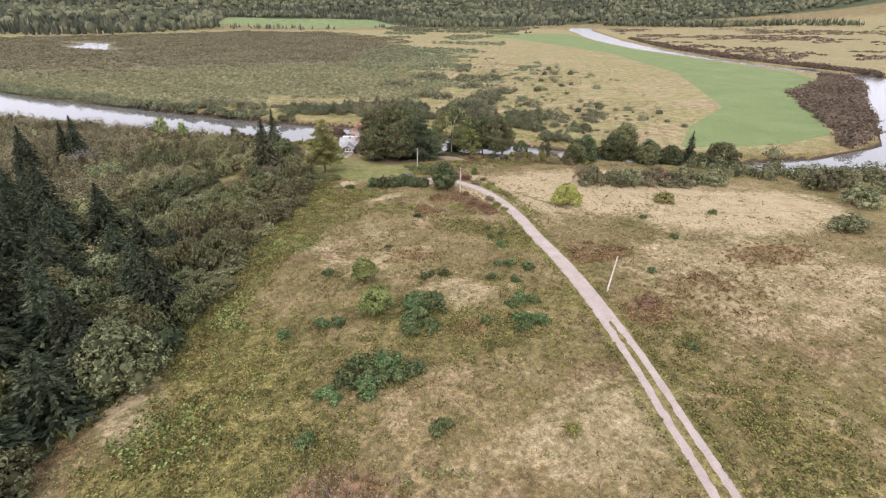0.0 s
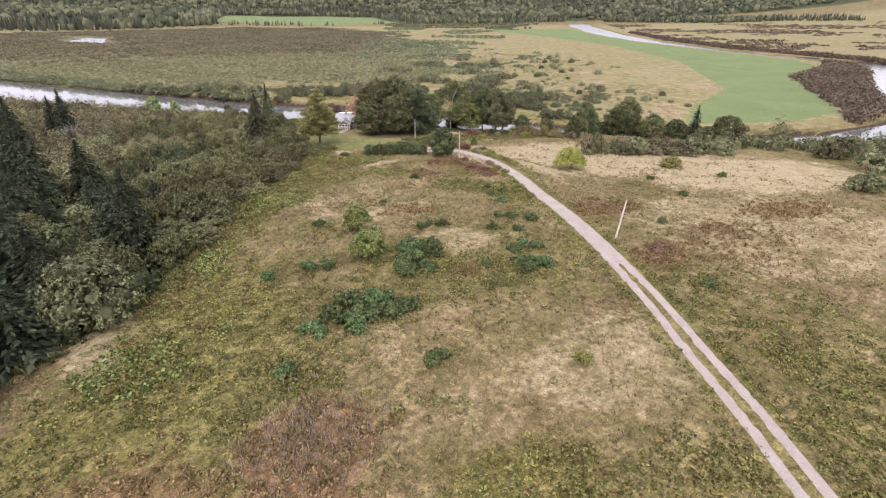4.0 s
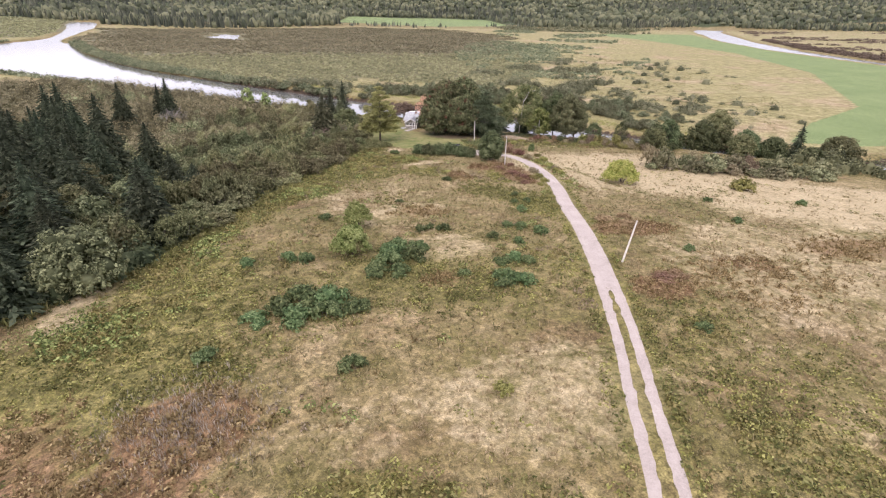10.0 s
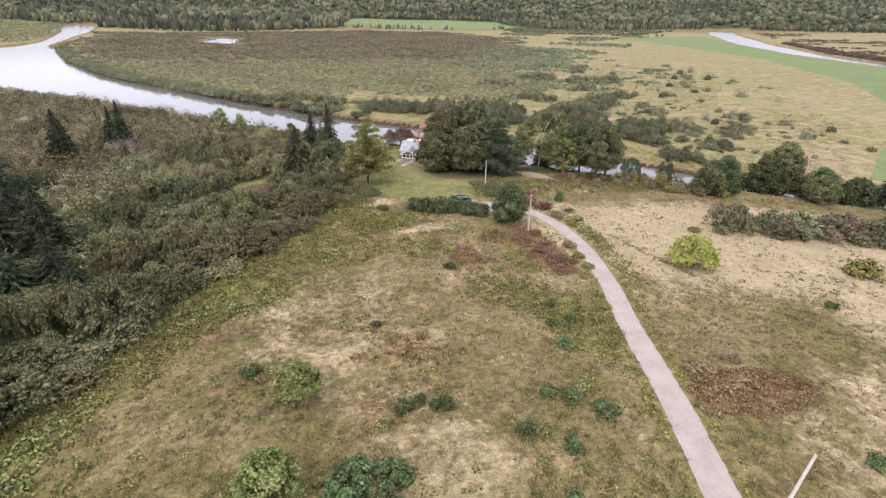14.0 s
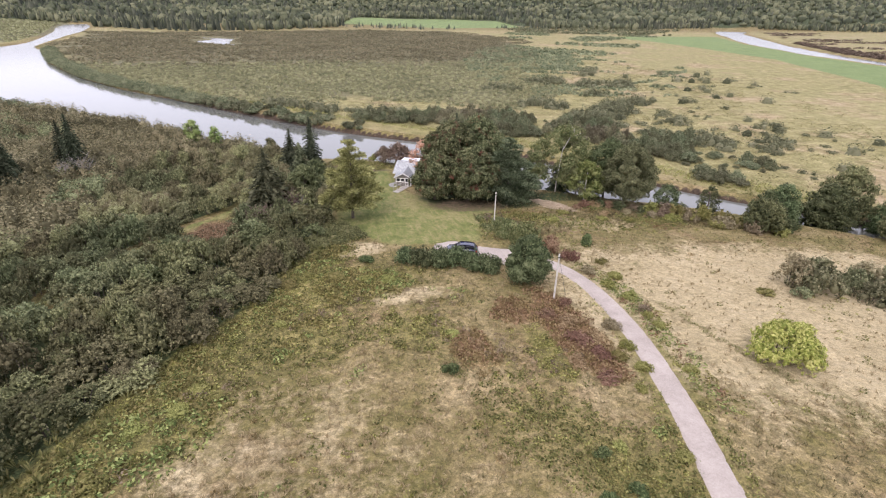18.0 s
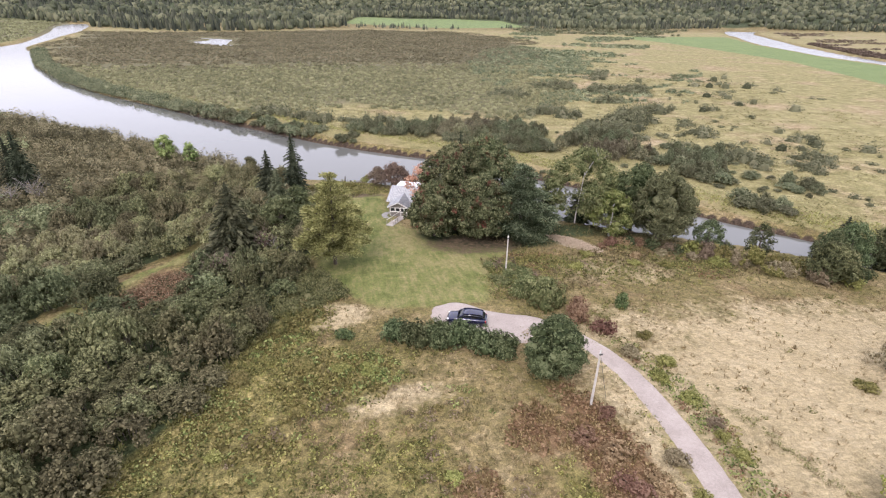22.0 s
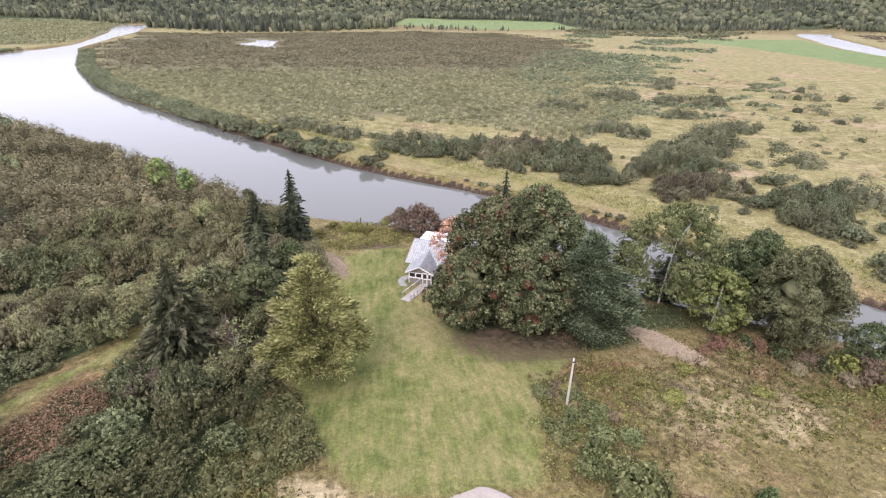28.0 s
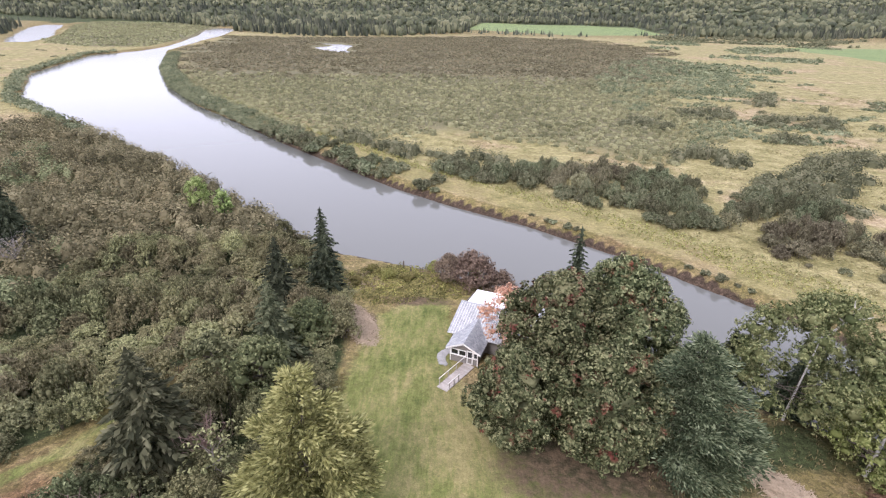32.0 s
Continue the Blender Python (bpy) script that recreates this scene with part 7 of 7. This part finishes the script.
# siding boards on the porch front and side
for i in range(9):
    z = 0.05 + i * 0.115
    block("board", -0.47, 1.7, -0.028, -0.002, z, z + 0.1, SIDING, house)
for i in range(18):
    z = 0.05 + i * 0.115
    block("board", -0.478, -0.452, 0.0, 2.9, z, z + 0.1, SIDING, house)
# main roof: grey front slope, white low slope behind
slab("roof_deck", [(-1.75, 2.35, 2.2), (8.8, 2.35, 2.2), (8.8, 7.4, 3.8), (-1.75, 7.4, 3.8)], 0.12, TRIM, house)
shingled("shingles", (-1.78, 2.3, 2.2), (8.83, 2.3, 2.2), (-1.78, 7.42, 3.81), (8.83, 7.42, 3.81), 34, SHINGLE, house, 401)
slab("back_roof", [(-0.95, 7.46, 3.84), (6.4, 7.46, 3.84), (6.4, 11.7, 3.35), (-0.95, 11.7, 3.35)], 0.14, WHITEROOF, house, "white metal back roof")
slab("back_roof", [(6.45, 7.46, 3.78), (8.8, 7.46, 3.78), (8.8, 11.7, 3.2), (6.45, 11.7, 3.2)], 0.14, SHINGLE, house)
for x in (0.2, 1.4, 2.6, 3.8, 5.0):
    slab("seam", [(x, 7.5, 3.865), (x + 0.05, 7.5, 3.865), (x + 0.05, 11.68, 3.375), (x, 11.68, 3.375)], 0.03, WHITEROOF, house)
block("ridge_cap", -1.78, 8.83, 7.3, 7.5, 3.79, 3.86, SHINGLE, house)
# porch roof
for s, a in ((-1, 402), (1, 403)):
    ex = 1.25 + s * 2.15
    c = [(ex, -0.4, 2.05), (1.25, -0.4, 3.14), (1.25, 5.3, 3.14), (ex, 3.2, 2.05)]
    slab("porch_roof_deck", c if s < 0 else [c[1], c[0], c[3], c[2]], 0.1, TRIM, house)
    if s < 0:
        shingled("porch_shingles", (ex - 0.03, 3.2, 2.07), (ex - 0.03, -0.42, 2.07), (1.25, 5.3, 3.17), (1.25, -0.42, 3.17), 11, SHINGLE, house, a)
    else:
        shingled("porch_shingles", (ex + 0.03, -0.42, 2.07), (ex + 0.03, 3.2, 2.07), (1.25, -0.42, 3.17), (1.25, 5.3, 3.17), 11, SHINGLE, house, a)
    slab("bargeboard", [(ex, -0.44, 2.04), (1.25, -0.44, 3.13), (1.25, -0.41, 3.13), (ex, -0.41, 2.04)] if s < 0 else [(1.25, -0.44, 3.13), (ex, -0.44, 2.04), (ex, -0.41, 2.04), (1.25, -0.41, 3.13)], 0.16, TRIM, house, "white bargeboard")


def window(x0, x1, z0, z1, y, parent, mullions=0):
    w = new("window")
    w.parent = parent
    w.matrix_local = pose(0, y, 0)
    for a, b, c, d in ((x0 - 0.08, x1 + 0.08, z1, z1 + 0.09), (x0 - 0.08, x1 + 0.08, z0 - 0.09, z0), (x0 - 0.09, x0, z0, z1), (x1, x1 + 0.09, z0, z1)):
        block("window_frame", a, b, -0.05, 0.02, c, d, TRIM, w, "white window frame")
    block("pane", x0, x1, -0.012, 0.01, z0, z1, PANE, w, "dark window pane")
    for i in range(mullions):
        x = x0 + (x1 - x0) * (i + 1) / (mullions + 1)
        block("mullion", x - 0.02, x + 0.02, -0.035, 0.0, z0, z1, TRIM, w)
    return w


window(-0.28, 0.5, 1.2, 1.82, -0.03, house)
window(0.68, 1.46, 1.2, 1.82, -0.03, house)
window(2.5, 2.86, 1.2, 1.82, -0.03, house)
block("sill", -0.47, 2.97, -0.06, -0.03, 1.0, 1.09, TRIM, house, "white sill board")
block("corner_board", -0.49, -0.38, -0.05, 0.0, 0.0, 2.1, TRIM, house)
block("corner_board", 2.87, 2.98, -0.05, 0.0, 0.0, 2.1, TRIM, house)
door = block("door", 1.62, 2.36, -0.055, -0.015, 0.12, 2.02, TRIM, house, "white porch door with a window")
block("door_pane", 1.74, 2.24, -0.068, -0.05, 1.12, 1.85, PANE, door, "dark glass")
block("door_panel", 1.74, 2.24, -0.066, -0.05, 0.3, 0.95, SIDING, door)
block("door_handle", 2.27, 2.31, -0.11, -0.05, 1.0, 1.05, IRON, door, "dark door handle")
west = new("window")
west.parent = house
west.matrix_local = pose(-1.36, 0, 0, 0, 0, -90)
for a, b, c, d in ((-7.0, -5.9, 1.9, 1.98), (-7.0, -5.9, 0.9, 0.98), (-7.08, -7.0, 0.9, 1.98), (-5.9, -5.82, 0.9, 1.98)):
    block("window_frame", a, b, -0.05, 0.02, c, d, TRIM, west)
block("pane", -7.0, -5.9, -0.02, 0.01, 0.98, 1.9, PANE, west)
# chimney
ch = block("chimney", 1.3, 1.95, 6.6, 7.2, 3.2, 4.2, BRICK, house, "brick chimney", None, 0.02)
block("chimney_cap", 1.22, 2.03, 6.52, 7.28, 4.2, 4.28, CONCRETE, ch)
block("flue", 1.5, 1.75, 6.78, 7.02, 4.28, 4.42, BRICK, ch)
# ramp of boards from the door towards the lawn
ramp_thing = thing("ramp", pose(HX + 1.9, HY - 0.85, HZ, 0, 0, -35.0), "grey wooden boardwalk ramp with pale handrails at the porch", "ramp")
def ramp_z(y):
    """Height of the boards along the ramp, from the door sill to the rising lawn."""
    q = ramp_thing.matrix_world @ Vector((0, y, 0))
    return max(0.12 + 0.02 * y, ground_z(q.x, q.y) - HZ + 0.1)


for i in range(38):
    y = -0.1 - i * 0.148
    z = ramp_z(y) + 0.002 * (i % 3)
    block("plank", -0.68, 0.68, y - 0.138, y, z - 0.04, z, DECKWOOD, ramp_thing)
for x in (-0.66, 0.66):
    ys = (-0.3, -1.9, -3.5, -5.2) if x < 0 else (-3.4, -4.3, -5.2)
    for y in ys:
        block("post", x - 0.04, x + 0.04, y - 0.04, y + 0.04, ramp_z(y) - 0.5, ramp_z(y) + 0.85, DECKWOOD, ramp_thing)
    v, f = limb((x, ys[0] + 0.1, ramp_z(ys[0]) + 0.87), (x, ys[-1] - 0.1, ramp_z(ys[-1]) + 0.87), 0.05, 0.05, 4)
    part("handrail", np_mesh("handrail", v, f), TRIM, ramp_thing, "pale handrail")
# stone slabs beside the porch
PATIOSTONE = plain("patio_stone", (0.19, 0.185, 0.175), (0.33, 0.32, 0.3), 1.5, 0.9, 0, 0.3, 0.02)
patio = thing("patio", pose(HX, HY, HZ, 0, 0, HT), "curved pale stone patio beside the porch wall", "patio")
rp = np.random.default_rng(410)
for i in range(16):
    a = i / 15
    x, y = -1.0 - 0.9 * math.sin(a * 3.0), 2.2 - 3.4 * a
    for j in range(2):
        bm = bmesh.new()
        spot_on = patio.matrix_world @ Vector((x + j * 0.5, y, 0))
        bmesh.ops.create_circle(bm, cap_ends=True, segments=7, radius=0.3, matrix=pose(x + j * 0.5, y, ground_z(spot_on.x, spot_on.y) - HZ + 0.09))
        for q in bm.verts:
            q.co += Vector((rp.uniform(-0.05, 0.05), rp.uniform(-0.04, 0.04), 0))
        g = bmesh.ops.extrude_face_region(bm, geom=bm.faces[:])
        bmesh.ops.translate(bm, vec=(0, 0, -0.09), verts=[q for q in g["geom"] if isinstance(q, bmesh.types.BMVert)])
        part("stone", bm, PATIOSTONE, patio)

# ---- car ----
PAINT = glass_material("dark_blue_car_paint", (0.009, 0.012, 0.04), 0.2)
PAINT.node_tree.nodes["Principled BSDF"].inputs["Coat Weight"].default_value = 0.3
CARGLASS = glass_material("dark_car_glass", (0.012, 0.014, 0.016), 0.03)
TYRE = plain("tyre_rubber", (0.015, 0.015, 0.015), (0.03, 0.03, 0.03), 8, 0.9)
RIM = plain("alloy_rim", (0.5, 0.5, 0.51), (0.62, 0.62, 0.63), 4, 0.3, 0.9, 0.05)
LAMP = glass_material("headlamp_glass", (0.75, 0.77, 0.8), 0.08)
TAIL = glass_material("red_tail_lamp_glass", (0.35, 0.015, 0.015), 0.1)
BLACKPLASTIC = plain("black_plastic", (0.02, 0.02, 0.02), (0.04, 0.04, 0.04), 6, 0.6)
CARX, CARY = 4.45, -44.1
car = thing("car", pose(CARX, CARY, ground_z(CARX, CARY) + 0.08, 0, 0, 158), "dark blue hatchback car parked on the gravel", "car")


def loft(sections, mat, name, parent, label="", smooth=True):
    """A skin over cross sections, each a ring of points."""
    bm = bmesh.new()
    rings = [[bm.verts.new(p) for p in s] for s in sections]
    for a, b in zip(rings, rings[1:]):
        n = len(a)
        for i in range(n):
            bm.faces.new((a[i], a[(i + 1) % n], b[(i + 1) % n], b[i]))
    bm.faces.new(rings[0][::-1])
    bm.faces.new(rings[-1])
    bmesh.ops.recalc_face_normals(bm, faces=bm.faces[:])
    me = bm_mesh(name, bm, smooth)
    return part(name, me, mat, parent, label)


def ring(x, w, z0, z1, round_top=0.12, tuck=0.06):
    """A car cross section: half width w, from z0 to z1."""
    return [(x, -w + tuck, z0), (x, -w, z0 + 0.16), (x, -w, z1 - round_top * 1.5), (x, -w + round_top * 0.5, z1 - round_top * 0.4), (x, -w + round_top * 1.7, z1),
            (x, w - round_top * 1.7, z1), (x, w - round_top * 0.5, z1 - round_top * 0.4), (x, w, z1 - round_top * 1.5), (x, w, z0 + 0.16), (x, w - tuck, z0)]


loft([ring(2.26, 0.62, 0.3, 0.66), ring(2.18, 0.78, 0.22, 0.8), ring(1.9, 0.88, 0.2, 0.9), ring(1.3, 0.91, 0.2, 0.99), ring(0.8, 0.915, 0.2, 1.03), ring(-0.4, 0.92, 0.2, 1.05), ring(-1.5, 0.915, 0.2, 1.06), ring(-2.05, 0.88, 0.24, 1.05), ring(-2.26, 0.78, 0.32, 0.98)], PAINT, "body", car, "glossy dark blue body")
loft([ring(1.05, 0.74, 1.0, 1.06, 0.04), ring(0.35, 0.7, 1.0, 1.46, 0.1), ring(-0.6, 0.69, 1.0, 1.53, 0.1), ring(-1.5, 0.66, 1.0, 1.47, 0.1), ring(-2.08, 0.62, 1.0, 1.12, 0.05)], CARGLASS, "glasshouse", car, "dark tinted windows")
loft([ring(0.42, 0.64, 1.42, 1.5, 0.01, 0.0), ring(-0.2, 0.66, 1.48, 1.57, 0.01, 0.0), ring(-0.9, 0.655, 1.49, 1.58, 0.01, 0.0), ring(-1.62, 0.62, 1.42, 1.52, 0.01, 0.0), ring(-1.85, 0.6, 1.3, 1.42, 0.01, 0.0)], PAINT, "roof", car)
for s in (-1, 1):
    for pts in (((1.0, 0.76, 1.03), (0.38, 0.7, 1.47)), ((-0.42, 0.775, 1.04), (-0.48, 0.68, 1.5)), ((-1.35, 0.775, 1.04), (-1.45, 0.67, 1.45)), ((-2.05, 0.68, 1.06), (-1.66, 0.64, 1.42))):
        a, b = pts
        v, f = limb((a[0], s * a[1], a[2]), (b[0], s * b[1], b[2]), 0.05, 0.045, 6)
        part("pillar", np_mesh("pillar", v, f, True), PAINT, car)
    block("mirror", 0.72, 0.92, s * 1.0 - 0.09, s * 1.0 + 0.09, 0.98, 1.12, PAINT, car, "", None, 0.03)
    block("headlight", 2.02, 2.235, s * 0.66 - 0.13, s * 0.66 + 0.13, 0.66, 0.83, LAMP, car, "clear headlight", None, 0.04)
    block("tail_light", -2.255, -2.08, s * 0.74 - 0.1, s * 0.74 + 0.1, 0.72, 0.98, TAIL, car, "red tail light", None, 0.03)
    block("sill", -1.2, 1.1, s * 0.9 - 0.03, s * 0.9 + 0.03, 0.18, 0.3, BLACKPLASTIC, car, "", None, 0.01)
    for d in (0.55, -0.35, -1.15):
        block("door_handle", d - 0.08, d + 0.08, s * 0.925 - 0.015, s * 0.925 + 0.015, 0.84, 0.87, BLACKPLASTIC, car)
    for x in (1.4, -1.36):
        wheel = new("wheel")
        wheel.parent = car
        wheel.matrix_local = pose(x, s * 0.83, 0.32, 90, 0, 0)
        for nm, mat, prof in (("tyre", TYRE, [(0.2, -0.1), (0.3, -0.1), (0.325, -0.05), (0.325, 0.05), (0.3, 0.1), (0.2, 0.1)]), ("rim", RIM, [(0.02, -0.08), (0.2, -0.092), (0.215, -0.1), (0.215, 0.1), (0.2, 0.092), (0.02, 0.08)])):
            n = 20
            v = np.array([(q * math.cos(6.2832 * i / n), q * math.sin(6.2832 * i / n), z) for i in range(n) for q, z in prof])
            k = len(prof)
            f = np.array([(i * k + j, ((i + 1) % n) * k + j, ((i + 1) % n) * k + (j + 1) % k, i * k + (j + 1) % k) for i in range(n) for j in range(k)])
            part(nm, np_mesh(nm, v, f, True), mat, wheel)
        v, f = limb((x, s * 0.86, 0.34), (x, s * 0.925, 0.34), 0.37, 0.37, 18)
        part("wheel_arch", np_mesh("wheel_arch", v, f), BLACKPLASTIC, car)
block("front_bumper", 2.15, 2.29, -0.7, 0.7, 0.3, 0.52, BLACKPLASTIC, car, "", None, 0.04)
block("grille", 2.2, 2.275, -0.36, 0.36, 0.58, 0.72, BLACKPLASTIC, car, "dark grille", None, 0.02)
block("rear_bumper", -2.3, -2.15, -0.74, 0.74, 0.34, 0.56, PAINT, car, "", None, 0.04)
block("rear_plate", -2.3, -2.262, -0.24, 0.24, 0.66, 0.76, TRIM, car)


# ---- poles ----
def pole(x, y, h, lean, label, extras):
    t = thing("utility_pole", at(x, y), label, "pole", "utility poles along the lane")
    v, f = limb((0, 0, -0.5), (*lean, h), 0.125, 0.085, 10)
    part("shaft", np_mesh("shaft", v, f, True), POLEWOOD, t)
    if extras:
        v, f = limb((lean[0] - 0.1, lean[1] - 0.08, h - 0.25), (lean[0] - 0.1, lean[1] - 0.08, h + 0.1), 0.05, 0.035, 8)
        part("insulator", np_mesh("insulator", v, f, True), TRIM, t, "white insulator")
        v, f = limb((lean[0], lean[1], h - 0.35), (lean[0] + 1.9, lean[1] + 0.7, -0.05), 0.018, 0.018, 5)
        part("guy_wire", np_mesh("guy_wire", v, f), IRON, t, "thin guy wire")
        block("bracket", lean[0] - 0.16, lean[0] + 0.16, lean[1] - 0.16, lean[1] - 0.09, h - 0.4, h - 0.28, IRON, t)
    v, f = limb((lean[0], lean[1], h - 0.02), (lean[0] * 1.01, lean[1] * 1.01, h + 0.05), 0.1, 0.04, 10)
    part("pole_cap", np_mesh("pole_cap", v, f), POLEWOOD, t)
    return t


pole(6.2, -112.6, 5.0, (1.2, 0.3), "leaning silvered wooden pole beside the gravel lane", False)
pole(11.6, -60.2, 6.1, (0.0, 0.0), "upright silvered wooden pole beside the gravel lane", True)
pole(14.4, -29.5, 5.6, (0.0, 0.0), "silvered wooden pole with a guy wire beside the lawn", True)

# ---- things on the bank ----
HULL = plain("blue_boat_paint", (0.3, 0.42, 0.55), (0.5, 0.6, 0.7), 2, 0.4)
boat = thing("rowing_boat", at(-26.5, 28.0, 1, 0.5, None, -0.1), "small pale blue upturned boat on the river bank", "boat")
sec = []
for x in np.linspace(-1.7, 1.7, 11):
    w = 0.65 * (1 - abs(x / 1.75) ** 2.6) + 0.03
    sec.append([(x, w * math.cos(a), 0.05 + 0.42 * math.sin(a) * (0.6 + 0.4 * w)) for a in np.linspace(0, math.pi, 9)])
loft(sec, HULL, "hull", boat)
v, f = limb((-1.65, 0, 0.3), (1.65, 0, 0.3), 0.03, 0.03, 5)
part("keel", np_mesh("keel", v, f), TRIM, boat)
for x, y, h in ((-6.6, 23.4, 1.5), (-5.4, 22.6, 0.8)):
    p = thing("mooring_post", at(x, y), "old dark wooden post on the river bank", "post", "posts on the bank")
    v, f = limb((0, 0, -0.5), (0.08, 0, h), 0.14, 0.11, 8)
    part("shaft", np_mesh("shaft", v, f, True), BARK, p)
    v, f = limb((0.08, 0, h), (0.08, 0, h + 0.04), 0.11, 0.05, 8)
    part("post_cap", np_mesh("post_cap", v, f), DEADWOOD, p)
# brush and dead wood
HEAP = plain("dry_cuttings", (0.28, 0.215, 0.145), (0.5, 0.405, 0.29), 2.5, 0.95, 0, 0.6, 0.05)
rh = np.random.default_rng(640)
i24 = np.arange(24)
a24 = i24 * math.pi / 12


def brush_heap(x, y, turn, wx, wy, h, label):
    """A low mound of dry cuttings with loose twigs on it."""
    t = thing("brush_heap", at(x, y, 1, turn), label, "heap")
    rings = [np.stack([np.cos(a24) * wx * k, np.sin(a24) * wy * k, np.full(24, u)], 1) * (1 + 0.16 * rh.normal(0, 1, (24, 1))) for k, u in ((0.9, -0.2), (0.72, 0.2 * h), (0.5, 0.5 * h), (0.28, 0.65 * h), (0.02, 0.7 * h))]
    part("mound", np_mesh("mound", np.concatenate(rings), np.concatenate([np.stack([k * 24 + i24, k * 24 + (i24 + 1) % 24, (k + 1) * 24 + (i24 + 1) % 24, (k + 1) * 24 + i24], 1) for k in range(4)]), True), HEAP, t)
    tw = []
    for i in range(900):
        k, q = math.sqrt(rh.uniform(0, 1)), rh.uniform(0, 6.28)
        c = np.array((wx * k * math.cos(q), wy * k * math.sin(q), h * (1 - k * k) + 0.04))
        d = rand_dirs(1, rh)[0] * (1, 1, 0.25) * rh.uniform(0.25, 0.7)
        tw.append(limb(c - d, c + d, 0.035, 0.02, 4))
    tagged(part("twig_cover", np_mesh("twig_cover", *joined(tw)), HEAP, t, "dry tan twigs"), kind="stuff")


brush_heap(-10.8, 6.2, 0.42, 1.9, 5.6, 0.55, "long low heap of tan dry cuttings beside the lawn")
brush_heap(31.0, -19.6, 0.55, 2.0, 5.6, 0.5, "long low heap of straw-coloured cuttings below the white pine")


def snag(x, y, h, n, label, seed, mat):
    """A bare dead shrub: forking sticks."""
    r = np.random.default_rng(seed)
    t = thing("dead_shrub", at(x, y), label, "shrub")
    v, f = limb((0, 0, -0.3), (0.1, 0.1, h * 0.45), 0.09, 0.06, 6)
    part("trunk", np_mesh("trunk", v, f, True), mat, t)
    out = []
    for i in range(n):
        a0 = np.array((0.1, 0.1, h * r.uniform(0.1, 0.45)))
        d = rand_dirs(1, r)[0]
        b0 = a0 + (d[0] * h * 0.45, d[1] * h * 0.45, h * r.uniform(0.25, 0.55))
        out.append(limb(a0, b0, 0.04, 0.02, 4))
        for j in range(5):
            s0 = a0 + (b0 - a0) * r.uniform(0.4, 1)
            e0 = s0 + rand_dirs(1, r)[0] * h * 0.2 + (0, 0, h * 0.1)
            out.append(limb(s0, e0, 0.018, 0.008, 3))
    tagged(part("branchwork", np_mesh("branchwork", *joined(out)), mat, t), kind="stuff")
    return t


REDTWIG = plain("reddish_twigs", (0.13, 0.085, 0.07), (0.27, 0.19, 0.155), 3, 0.9)
for i, (x, y, h) in enumerate([(-71, 25, 5.6), (-68.5, 22, 4.8), (-73, 21, 5.2)]):
    snag(x, y, h, 16, "pale grey dead shrub in the thicket", 650 + i, DEADWOOD)
for i, (x, y, h) in enumerate([(-26, -25.5, 4.6), (-22.8, -26, 4.4), (-20.4, -17.2, 5.4)]):
    snag(x, y, h, 30, "bare reddish-brown twiggy shrub at the thicket edge", 660 + i, REDTWIG)
